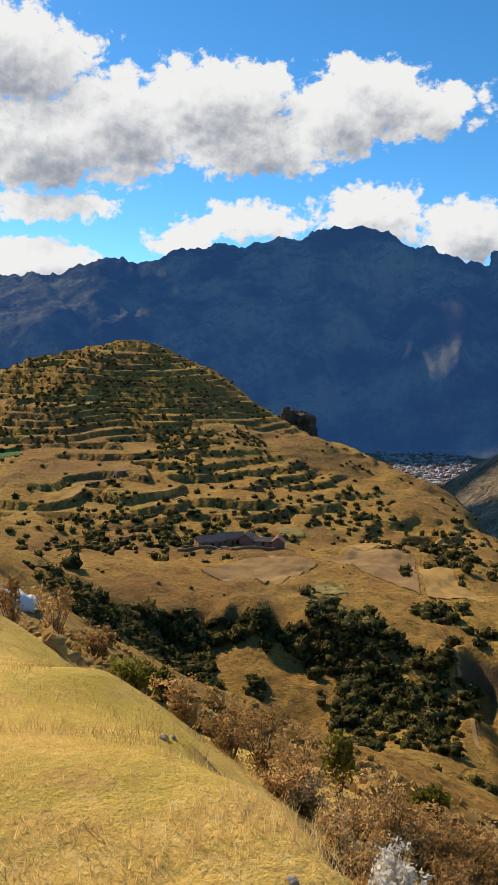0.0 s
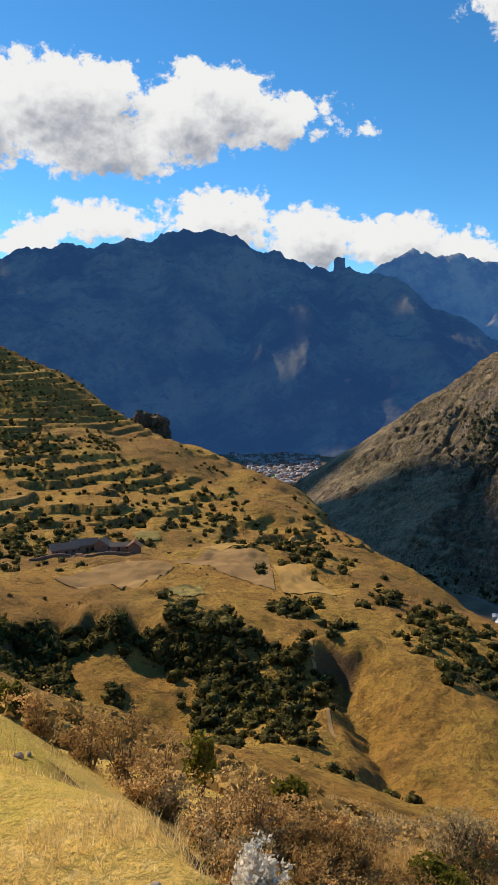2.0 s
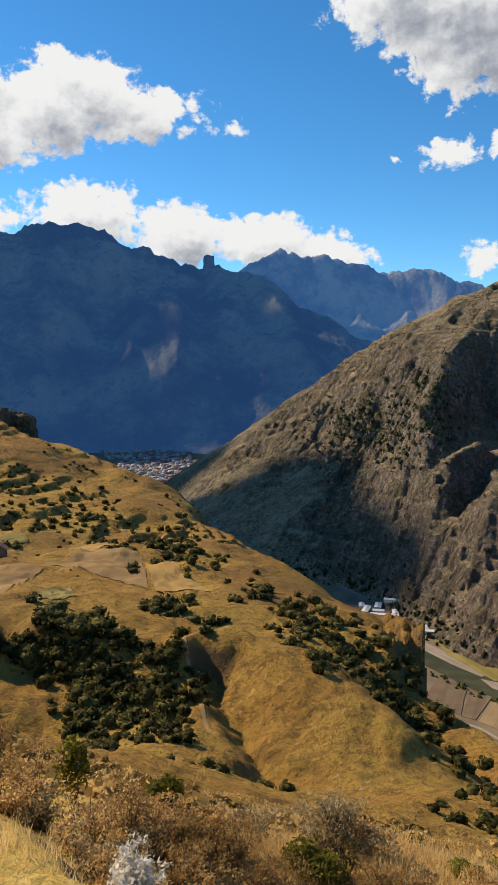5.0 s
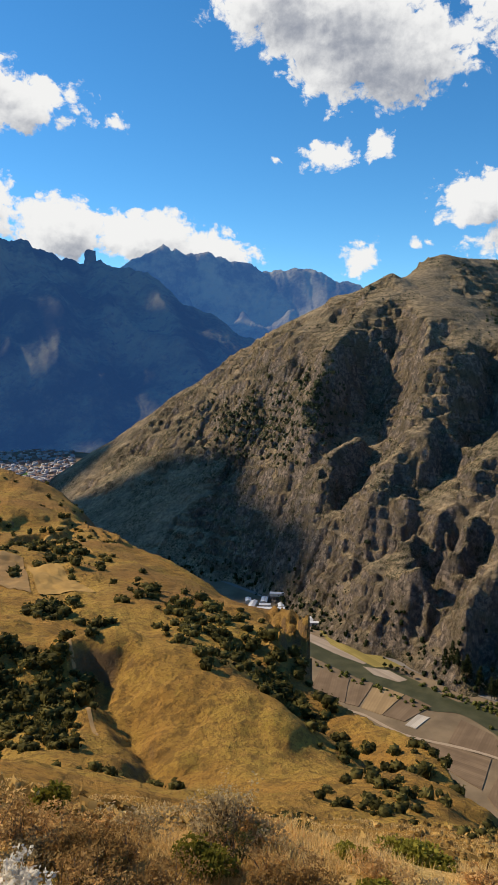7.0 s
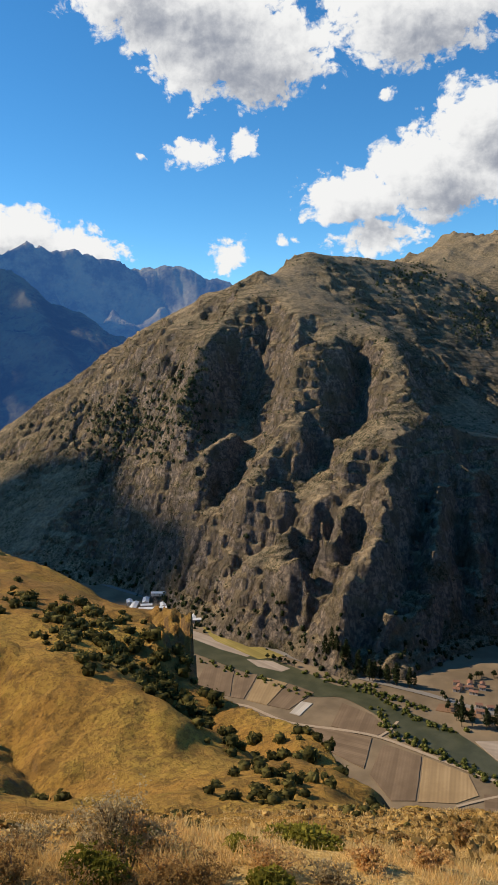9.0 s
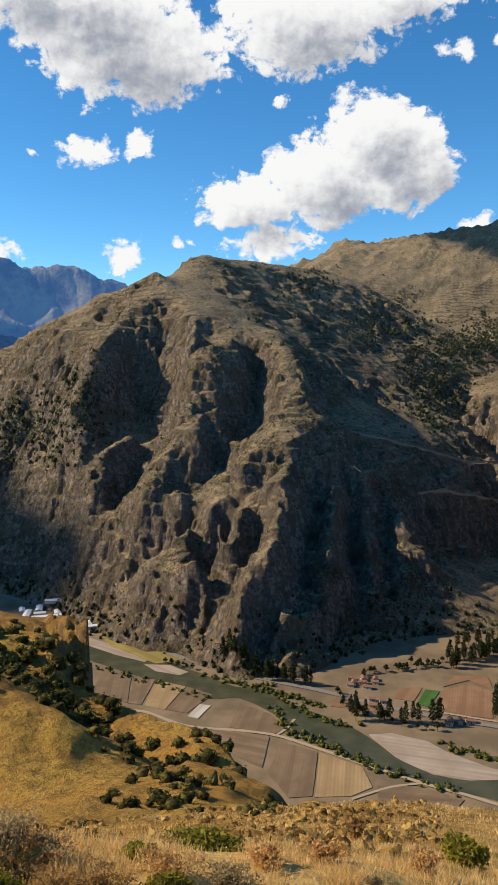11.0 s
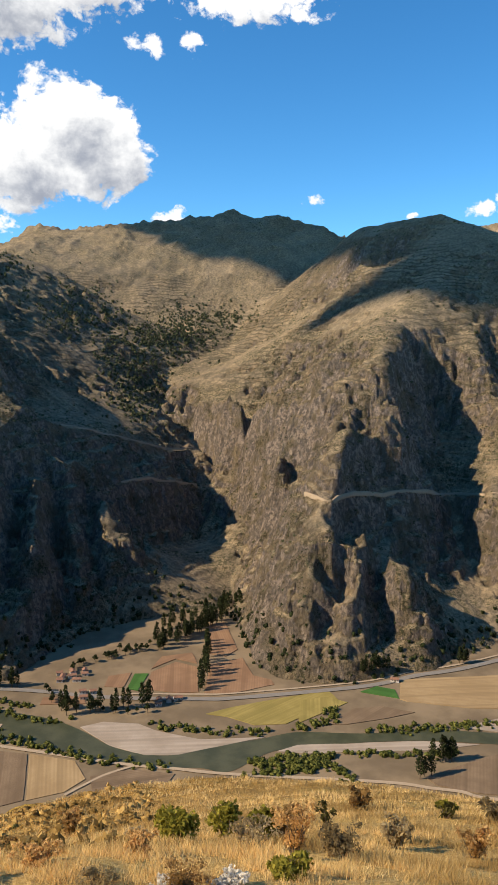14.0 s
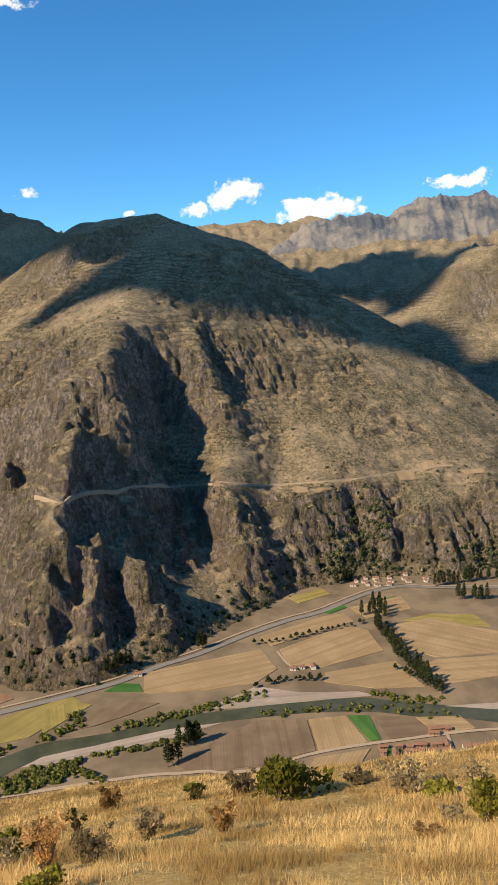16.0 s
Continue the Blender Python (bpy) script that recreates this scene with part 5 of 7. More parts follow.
AZ_IN = np.r_[np.arange(-21.5, 56, 0.21), np.arange(56, 112.01, 0.45)]
AZ_OUT = np.arange(112.0 + 2, 338.5, 2.5)
hill_az = np.r_[AZ_IN, AZ_OUT, 338.5]
hill_r = np.r_[0.004, 0.12, np.geomspace(0.35, 3.0, 24)[:-1], np.geomspace(3.0, 60, 130)[:-1], np.geomspace(60, 330, 170)[:-1], np.linspace(330, 820, 265), np.geomspace(830, 1500, 24)]
def hill_grid():
    hx, hy = polar(hill_az, hill_r)
    hx = hx + 0.06 * np.exp(-(hx ** 2 + hy ** 2) / 0.04)      # the rings' middle lies beside the eye
    return np.stack([hx, hy, hill_height(hx, hy)], -1)


ground = grid_mesh("ground", hill_grid(), GRASS)
tagged(ground, "dry golden grass hillside with terraces and scrub", "ground", kind="structure")

vx, vy = polar(np.arange(-180, 180.1, 1.5), np.geomspace(150, 4950, 120))
valley = grid_mesh("valley_floor", np.stack([vx, vy, FLOOR + 0.1 * fbm(vx / 90, vy / 90, 3, seed=2) - 0.62], -1), SOIL)
tagged(valley, "flat brown valley floor of ploughed earth", "valley floor", kind="structure")


def from_eye(lines):
    """Lines of bearing, elevation and distance as lines of places."""
    return [[(r * math.sin(radians(a)), r * math.cos(radians(a)), r * math.tan(radians(e))) for a, e, r in line] for line in lines]


def moved(lines, turn=0.0, k=1.0, drop=0.0, step=90):
    """Places turned about the eye, farther by a factor and lower: where a form falls away behind its edge."""
    c, s = math.cos(radians(turn)), math.sin(radians(turn))
    return [((x * c + y * s) * k, (y * c - x * s) * k, z - drop) for x, y, z in along(lines, step)]


WEST_BASE_LINE, EAST_BASE_LINE = from_eye(WEST_FOOT), from_eye(EAST_FOOT)
gorge, side = from_eye(GORGE), from_eye(SIDE_VALLEY)
west_crest, east_crest, back = from_eye(WEST_CREST), from_eye(EAST_CREST), from_eye(HIGH_BACK + HIGH_BACK_2)
west = along(WEST_BASE_LINE + west_crest + gorge + side + from_eye(WEST_RIBS + WEST_RIBS_2 + WEST_RIBS_3 + WEST_RIBS_4 + WEST_RIBS_5 + WEST_GULLIES + WEST_GULLIES_2 + WEST_GULLIES_3 + WEST_FLANK + WEST_FLANK_2), 28)
west += [(x * k, y * k, FLOOR - d) for x, y, _ in along(WEST_BASE_LINE, 50) for k, d in ((0.965, 28), (0.86, 90))]
west += moved([west_crest[0][:12]], 0, 1.1, 90) + moved([west_crest[0][:12]], 0, 1.35, 320) + moved([west_crest[0][12:]], 0, 1.15, 60) + moved(west_crest[1:], 0, 1.12, 70)
west += moved(gorge, 6, 1, 60) + moved(gorge, 14, 1, 260) + moved(side, 6, 1.03, 80) + moved(side, 16, 1.1, 260)
west += [(1400 * math.sin(radians(a)) * k, 1400 * math.cos(radians(a)) * k, FLOOR - 40) for a in (5, 9, 11) for k in (0.8, 0.95, 1.1, 1.3, 1.6)]
east = along(EAST_BASE_LINE + east_crest + gorge + side + from_eye(EAST_RIBS + EAST_RIBS_2 + EAST_RIBS_3 + EAST_GULLIES + EAST_GULLIES_2 + EAST_SHOULDER), 28)
east += [(x * k, y * k, FLOOR - d) for x, y, _ in along(EAST_BASE_LINE, 50) for k, d in ((0.965, 28), (0.86, 90))]
east += moved(east_crest, 0, 1.15, 110) + moved(east_crest, 0, 1.5, 420) + moved(gorge, -6, 1, 60) + moved(gorge, -14, 1, 260) + moved(side, -6, 1.03, 80) + moved(side, -16, 1.1, 260)
high = along(back, 60) + moved(back[:1], 0, 1.2, 170) + moved(side, 0, 0.9, 160)
high += [(r * math.sin(radians(a)), r * math.cos(radians(a)), z) for a in (40, 46, 52, 58, 64, 70, 76, 82, 88, 94, 100, 106) for r, z in ((1300, -460), (1700, -330))]
west_rbf, east_rbf, high_rbf = (rbf([p[:2] for p in q], [p[2] for p in q], 6.0, 4.0) for q in (west, east, high))


def wall_form(x, y):
    """The wall's large form: two mountains with a gorge between them, and the high land behind."""
    az = np.degrees(np.arctan2(x, y))
    wx = x + 8 * fbm(x / 45, y / 45, 5, 0.55, seed=91)
    wy = y + 8 * fbm(x / 45, y / 45, 5, 0.55, seed=93)
    z = np.where(az < 72, west_rbf(wx, wy), -900.0)
    z = np.maximum(z, np.where(az > 56, east_rbf(wx, wy), -900.0))
    z = np.maximum(z, np.where((np.hypot(x, y) > 1500) & (az > 44), high_rbf(wx, wy), -900.0))
    return FLOOR - 60 + np.maximum(z - FLOOR + 60, 0) * smooth(az, 11.2, 15.0)


def eroded(x, y, z, cell, rounds, k):
    """Running water cuts the form: each cell drains to its lowest neighbour, and streams dig in."""
    rows, cols = z.shape
    number = np.arange(z.size).reshape(rows, cols)
    steps = [(i, j) for i in (-1, 0, 1) for j in (-1, 0, 1) if i or j]
    first = z.copy()
    for _ in range(rounds):
        padded = np.pad(z, 1, mode="edge")
        best, to = np.zeros_like(z), number.copy()
        for i, j in steps:
            drop = (z - padded[1 + i:rows + 1 + i, 1 + j:cols + 1 + j]) / math.hypot(i, j)
            there = np.clip(number + i * cols + j, 0, z.size - 1)
            to = np.where(drop > best, there, to)
            best = np.maximum(best, drop)
        order = np.argsort(z.ravel())
        area, way = [1.0] * z.size, to.ravel().tolist()
        for i in order[::-1].tolist():
            if way[i] != i:
                area[way[i]] += area[i]
        dig = (k * np.minimum(np.array(area), 900) ** 0.5).tolist()
        h = z.ravel().tolist()
        for i in order.tolist():
            j = way[i]
            if j != i and h[j] < h[i]:
                h[i] = (h[i] + dig[i] * h[j]) / (1 + dig[i])
        z = np.array(h).reshape(rows, cols)
        padded = np.pad(z, 1, mode="edge")
        mean = (padded[:-2, 1:-1] + padded[2:, 1:-1] + padded[1:-1, :-2] + padded[1:-1, 2:]) / 4
        z = z + 0.06 * (mean - z)
    return z - first


CELL = 6.0
gx, gy = np.meshgrid(np.arange(300, 2010, CELL), np.arange(-760, 1750, CELL))
form = wall_form(gx, gy)
start = form + 4 * fbm(gx / 50, gy / 50, 5, 0.6, seed=17)
cut = eroded(gx, gy, start, CELL, 10, 0.028)
cut = cut - np.clip(cut.mean(), -30, 0) * 0.5
fall = np.hypot(*np.gradient(form, CELL))
rock = smooth(fall + 0.55 * fbm(gx / 120, gy / 120, 4, seed=81), 0.62, 1.05)


def on_grid(values, x, y):
    u = np.clip((x - gx[0, 0]) / CELL, 0, gx.shape[1] - 1.001)
    v = np.clip((y - gy[0, 0]) / CELL, 0, gx.shape[0] - 1.001)
    i, j = u.astype(int), v.astype(int)
    fu, fv = u - i, v - j
    return (values[j, i] * (1 - fu) + values[j, i + 1] * fu) * (1 - fv) + (values[j + 1, i] * (1 - fu) + values[j + 1, i + 1] * fu) * fv


inside = smooth(gx, 300, 360) * smooth(2004 - gx, 0, 120) * smooth(gy, -754, -700) * smooth(1744 - gy, 0, 90)
cut = np.clip(cut, -26, 12) * inside * (0.10 + 0.75 * rock) * smooth(form, FLOOR, FLOOR + 50)
rock = rock * inside


MARCH = np.linspace(680, 3000, 500)
SIGHT_AZ = np.arange(12, 113, 0.25)
SIGHT = wall_form(*(q.T for q in polar(SIGHT_AZ, MARCH)))


def slope_hit(az, el):
    """Where a line of sight from the eye meets the far slopes."""
    z = SIGHT[int(np.clip(round((az - 12) / 0.25), 0, len(SIGHT_AZ) - 1))]
    hit = np.nonzero(z > math.tan(radians(el)) * MARCH)[0]
    r = MARCH[hit[0]] if len(hit) else MARCH[-1]
    return r * math.sin(radians(az)), r * math.cos(radians(az))


def evened(values, reach):
    return np.convolve(np.pad(values, reach, mode="edge"), np.ones(2 * reach + 1) / (2 * reach + 1), "valid")


def track_line(line):
    """A track along the slope by bearing and elevation; where it would leap over a hollow it keeps its distance."""
    way = np.array(along([line], 0.25))
    x, y = polar(way[:, 0], MARCH)
    over = wall_form(x, y) > np.tan(np.radians(way[:, 1])) * MARCH[:, None]
    r = np.where(over.any(0), MARCH[over.argmax(0)], np.nan)
    mid = np.nanmedian(r)
    r = np.where((r > mid * 0.85) & (r < mid * 1.18), r, mid)
    return [(d * math.sin(radians(a)), d * math.cos(radians(a))) for (a, _), d in zip(way, evened(r, 1))]


TRACK_LINES = [(width, track_line(line)) for width, line in MOUNTAIN_TRACKS]


def wild(x, y):
    """Near a track the slope is cut smooth."""
    out = np.ones_like(x)
    for _, line in TRACK_LINES:
        xs, ys = [p[0] for p in line], [p[1] for p in line]
        hit = (x > min(xs) - 60) & (x < max(xs) + 60) & (y > min(ys) - 60) & (y < max(ys) + 60)
        if hit.any():
            d, _ = near_line(x[hit], y[hit], line)
            out[hit] = np.minimum(out[hit], smooth(d, 4, 14))
    return out


def wall_mid(x, y):
    return wall_form(x, y) + on_grid(cut, x, y) * wild(x, y)


def wall_height(x, y):
    z = wall_mid(x, y)
    up = smooth(z, FLOOR + 2, FLOOR + 30)
    bare = on_grid(rock, x, y)
    r, az = np.hypot(x, y), np.degrees(np.arctan2(x, y))
    far = smooth(r, 1500, 2200)
    ux, uy = x + 14 * fbm(x / 40, y / 40, 3, seed=45), y + 14 * fbm(x / 40, y / 40, 3, seed=47)
    crag = ridged(ux / 62, uy / 62, 3, 0.6, seed=51) - 0.3
    small = ridged(ux / 19, uy / 19, 3, 0.6, seed=55) - 0.3
    tiny = ridged(ux / 7.5 + 0.2 * uy / 7.5, uy / 7.5, 2, 0.6, seed=56) - 0.3
    z = z + up * wild(x, y) * (crag * (0.9 + 16 * bare + far) + small * (0.6 + 8.5 * bare) + tiny * (0.4 + 3.2 * bare) + (6 * far + 34 * smooth(r, 2400, 3100)) * (ridged(x / 150, y / 150, 5, 0.6, seed=53) - 0.45))
    # ledges of bedded rock, and old terraces on the gentler ground
    step = 17.0
    q = z / step + 0.9 * fbm(x / 80, y / 80, 3, seed=57)
    fr = q - np.floor(q)
    z = z + (smooth(fr, 0.35, 0.75) - fr) * step * 0.55 * bare * up
    step = 7.0
    q = z / step + 0.5 * fbm(x / 60, y / 60, 3, seed=58)
    fr = q - np.floor(q)
    old = smooth(fbm(x / 210, y / 210, 3, seed=59) + 0.22 * smooth(az, 78, 84) * smooth(z, -150, -60) + 0.4 * smooth(az, 40, 43) * smooth(57 - az, 0, 4) * smooth(z, 60, 130), 0.05, 0.2) * (1 - bare) * (1 - far) * wild(x, y)
    z = z + (smooth(fr, 0.5, 0.85) - fr) * step * 0.5 * old * up
    return np.maximum(z, FLOOR - 8)


wx, wy = polar(np.arange(11, 113.01, 0.15), np.r_[np.linspace(660, 1500, 340), np.linspace(1504, 2300, 200), np.linspace(2310, 2900, 60), np.linspace(2920, 4700, 50)])
mountain = grid_mesh("mountain", np.stack([wx, wy, wall_height(wx, wy)], -1), SLOPE)
tagged(mountain, "steep brown mountain wall with rocky spurs and dry grass", "mountain", kind="structure")


def backdrop_range(name, points, spurs, foot, az, r, rough, label, strokes=(), mat=DISTANT_HAZE):
    points, spurs, foot = along(points, 70), along(spurs, 70), along(foot, 200)
    p = points + spurs + foot
    more = [(q[0] * 1.06, q[1] * 1.06, q[2] - 150) for q in points] + [(q[0] * 0.93, q[1] * 0.93, FLOOR - 30) for q in foot]
    f = rbf([q[:2] for q in p + more], [q[2] for q in p + more], 15.0, 12.0)
    x, y = polar(az, r)
    z = f(x, y)
    a = np.degrees(np.arctan2(x, y))
    if strokes:
        z = carve(x, y, z, strokes)
    up = smooth(z, FLOOR, FLOOR + 300)
    z = z + up * rough * 0.55 * ridged(a / 0.8, np.hypot(x, y) / 500, 4, 0.6, seed=65) * smooth(z, 250, 600)
    z = z + up * rough * (ridged(a / 2.2 + 6 * np.log(np.hypot(x, y)), np.hypot(x, y) / 900, 5, 0.55, seed=61) + 0.8 * ridged(x / 300, y / 300, 6, 0.55, seed=71))
    ob = grid_mesh(name, np.stack([x, y, np.maximum(z, FLOOR - 60)], -1), mat)
    return tagged(ob, label, "mountain range", kind="structure")


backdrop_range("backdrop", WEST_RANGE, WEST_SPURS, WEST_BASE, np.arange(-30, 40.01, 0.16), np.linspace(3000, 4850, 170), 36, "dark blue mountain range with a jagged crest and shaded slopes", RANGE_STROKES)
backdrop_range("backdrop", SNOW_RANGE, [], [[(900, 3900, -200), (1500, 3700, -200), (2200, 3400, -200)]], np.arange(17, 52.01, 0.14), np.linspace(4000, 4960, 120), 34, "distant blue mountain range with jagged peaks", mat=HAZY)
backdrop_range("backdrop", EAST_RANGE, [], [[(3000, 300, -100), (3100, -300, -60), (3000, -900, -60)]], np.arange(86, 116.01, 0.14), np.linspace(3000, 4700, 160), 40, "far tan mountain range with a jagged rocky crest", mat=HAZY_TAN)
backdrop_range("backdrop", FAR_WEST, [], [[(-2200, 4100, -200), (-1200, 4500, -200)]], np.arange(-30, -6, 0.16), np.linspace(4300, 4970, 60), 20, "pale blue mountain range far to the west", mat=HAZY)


# ---- making things ----
def raw_mesh(name, verts, faces, *mats):
    """A mesh from arrays; faces all of one length."""
    verts, faces = np.asarray(verts, np.float32), np.asarray(faces, np.int32)
    mesh = bpy.data.meshes.new(name)
    mesh.vertices.add(len(verts))
    mesh.vertices.foreach_set("co", verts.ravel())
    mesh.loops.add(faces.size)
    mesh.loops.foreach_set("vertex_index", faces.ravel())
    mesh.polygons.add(len(faces))
    mesh.polygons.foreach_set("loop_start", np.arange(0, faces.size, faces.shape[1], dtype=np.int32))
    mesh.update(calc_edges=True)
    for m in mats:
        mesh.materials.append(m)
    return mesh


def part(name, bm, mat, parent=None, label=""):
    """Links a bmesh or a mesh as one object under its parent."""
    mesh = bm
    if isinstance(bm, bmesh.types.BMesh):
        mesh = bpy.data.meshes.new(name)
        bm.to_mesh(mesh)
        bm.free()
        mesh.materials.append(mat)
    ob = new(name, mesh)
    ob.parent = parent
    return tagged(ob, label)


def box_bm(size, at=(0, 0, 0), bevel=0.0):
    bm = bmesh.new()
    bmesh.ops.create_cube(bm, size=1, matrix=Matrix.Translation(at) @ Matrix.Diagonal((*size, 1)))
    if bevel:
        bmesh.ops.bevel(bm, geom=bm.edges[:], offset=bevel, segments=1, affect="EDGES")
    return bm


def hill_z(x, y):
    return float(hill_height(np.array([float(x)]), np.array([float(y)]))[0])


def on_hill(az, r):
    x, y = r * math.sin(radians(az)), r * math.cos(radians(az))
    return x, y, hill_z(x, y)


def leaves(rng, count, radii, size, centre=(0, 0, 0), shell=0.55, flat=0.0, droop=1.0):
    """Small four-cornered leaves scattered in the shell of a lumpy ellipsoid."""
    d = rng.normal(size=(count, 3))
    d /= np.linalg.norm(d, axis=1)[:, None]
    d[:, 2] = np.where(d[:, 2] < -0.35, -d[:, 2] * 0.4, d[:, 2])
    lump = 1 + 0.22 * np.sin(d[:, 0] * 5.1 + d[:, 1] * 3.3 + rng.uniform(0, 6)) * np.cos(d[:, 2] * 4.3 + d[:, 1] * 2.7 + rng.uniform(0, 6))
    k = (shell + (1 - shell) * rng.uniform(0, 1, count) ** 0.5) * lump
    c = d * k[:, None] * np.array(radii) + np.array(centre)
    a = rng.normal(size=(count, 3))
    a[:, 2] *= droop
    a /= np.linalg.norm(a, axis=1)[:, None]
    b = np.cross(a, rng.normal(size=(count, 3)))
    b /= np.linalg.norm(b, axis=1)[:, None] + 1e-9
    s = size * rng.uniform(0.6, 1.4, (count, 1))
    v = np.stack([c - a * s, c - b * s * 0.55, c + a * s, c + b * s * 0.55], 1).reshape(-1, 3)
    return v, np.arange(4 * count).reshape(-1, 4)


def joined(pieces):
    verts, faces, n = [], [], 0
    for v, f in pieces:
        verts.append(v)
        faces.append(f + n)
        n += len(v)
    return np.concatenate(verts), np.concatenate(faces)


def stem_bm(paths, sides=5):
    """Tapered stems along paths of (x, y, z, radius)."""
    bm = bmesh.new()
    for path in paths:
        rings = []
        for x, y, z, r in path:
            rings.append([bm.verts.new((x + r * math.cos(2 * math.pi * i / sides), y + r * math.sin(2 * math.pi * i / sides), z)) for i in range(sides)])
        for a, b in zip(rings, rings[1:]):
            for i in range(sides):
                bm.faces.new((a[i], a[(i + 1) % sides], b[(i + 1) % sides], b[i]))
        bm.faces.new(rings[-1])
    return bm


# ---- high clouds whose shade lies on the mountains ----
def shade_cloud(target, rx, ry, turn, seed):
    rng = np.random.RandomState(seed)
    s = bearing(SUN_AZ, SUN_EL)
    at = Vector(target) + s * (3600 / s.z)
    bm = bmesh.new()
    for _ in range(14):
        a, k = rng.uniform(0, 6.28), rng.uniform(0, 0.72)
        m = Matrix.Translation((rx * k * math.cos(a), ry * k * math.sin(a), rng.uniform(0, 60))) @ Matrix.Diagonal((rx * rng.uniform(0.25, 0.45), ry * rng.uniform(0.25, 0.45), 130 + rng.uniform(0, 120), 1))
        bmesh.ops.create_icosphere(bm, subdivisions=3, radius=1, matrix=m)
    for v in bm.verts:
        v.co += Vector(noise.noise_vector(v.co * 0.004)) * 90 + Vector(noise.noise_vector(v.co * 0.013)) * 35
    ob = part("cloud", bm, VAPOUR)
    ob.matrix_world = Matrix.Translation(at) @ pose(0, 0, 0, 0, 0, turn)
    return tagged(ob, "white cumulus cloud drifting over the valley", "cloud", "clouds over the valley")


for i, (target, rx, ry, turn) in enumerate(SHADE_CLOUDS):
    shade_cloud(target, rx, ry, turn, 20 + i)


# ---- valley floor: river, roads, fields ----
def ribbon(name, left, right, z, mat, label, category):
    n = len(left)
    v = [(x, y, z) for x, y in left] + [(x, y, z) for x, y in right]
    f = [(i, i + 1, n + i + 1, n + i) for i in range(n - 1)]
    ob = new(name, raw_mesh(name, v, f, mat))
    return tagged(ob, label, category, kind="structure")


def smooth_line(p, k=6):
    p = [Vector((*q, 0)) for q in p]
    p = [p[0] * 2 - p[1]] + p + [p[-1] * 2 - p[-2]]
    out = []
    for a, b, c, d in zip(p, p[1:], p[2:], p[3:]):
        for i in range(k):
            t = i / k
            out.append(0.5 * ((2 * b) + (c - a) * t + (2 * a - 5 * b + 4 * c - d) * t * t + (3 * b - a - 3 * c + d) * t ** 3))
    return [(v.x, v.y) for v in out] + [(p[-2].x, p[-2].y)]


def strip(name, line, width, z, mat, label, category, ground_z=None):
    pts = [Vector((*q, 0)) for q in smooth_line(line)]
    left, right = [], []
    for i, p in enumerate(pts):
        d = (pts[min(i + 1, len(pts) - 1)] - pts[max(i - 1, 0)]).normalized()
        w = width * (1 + 0.12 * noise.noise(p * 0.05)) / 2
        left.append((p.x - d.y * w, p.y + d.x * w))
        right.append((p.x + d.y * w, p.y - d.x * w))
    return ribbon(name, left, right, z, mat, label, category)


def resampled(line, n):
    p = np.array(smooth_line(line))
    s = np.r_[0, np.cumsum(np.hypot(*np.diff(p, axis=0).T))]
    t = np.linspace(0, s[-1], n)
    return list(zip(np.interp(t, s, p[:, 0]), np.interp(t, s, p[:, 1])))


upstream = [(470, 1500), (455, 1250), (465, 1000), (470, 850)]
upstream_far = [(520, 1510), (505, 1260), (508, 1020), (512, 870)]
ribbon("water", resampled(upstream + RIVER_NEAR, 260), resampled(upstream_far + RIVER_FAR, 260), FLOOR - 0.32, WATER, "slow grey-green river winding along the valley floor", "river")
strip("road", [(430, 700)] + FARM_TRACK, 4.2, FLOOR + 0.12, DIRT, "pale dirt farm track between ploughed fields", "road")
strip("road", [(520, 1300), (535, 1120)] + HIGHWAY, 7.5, FLOOR + 0.14, ASPHALT, "grey paved valley road below the mountain", "road")
strip("road", [(x + 9, y + 6) for x, y in HIGHWAY[8:]], 3.0, FLOOR + 0.10, DIRT, "pale gravel bed beside the valley road", "road")
for line in SPUR_ROADS:
    strip("road", line, 2.8, FLOOR + 0.10, DIRT, "narrow dirt path through the fields", "road")


def parcel(points, paint, z, label):
    """A field with a low bank round it, its rows along its longest side."""
    c = Vector((sum(p[0] for p in points) / len(points), sum(p[1] for p in points) / len(points), 0))
    sides = [(Vector((*b, 0)) - Vector((*a, 0))) for a, b in zip(points, points[1:] + points[:1])]
    long = max(sides, key=lambda s: s.length)
    turn = Matrix.Rotation(math.atan2(long.y, long.x), 4, "Z")
    back = turn.inverted()
    bm = bmesh.new()
    ring = []
    for a, b in zip(points, points[1:] + points[:1]):
        k = max(1, int(math.dist(a, b) / 14))
        for i in range(k):
            p = Vector((a[0] + (b[0] - a[0]) * i / k, a[1] + (b[1] - a[1]) * i / k, 0)) - c
            ring.append(back @ (p + 0.8 * Vector((noise.noise(p * 0.07 + c), noise.noise(p * 0.07 - c), 0))))
    top = [bm.verts.new((v.x, v.y, 0)) for v in ring]
    low = [bm.verts.new((v.x * 1.004, v.y * 1.004, -0.9)) for v in ring]
    bm.faces.new(top)
    for i in range(len(ring)):
        j = (i + 1) % len(ring)
        bm.faces.new((top[j], top[i], low[i], low[j]))
    bmesh.ops.recalc_face_normals(bm, faces=bm.faces[:])
    ob = part("field", bm, PARCEL_PAINT[paint])
    ob.matrix_world = Matrix.Translation((c.x, c.y, FLOOR + z)) @ turn
    return tagged(ob, label, "field", kind="structure")


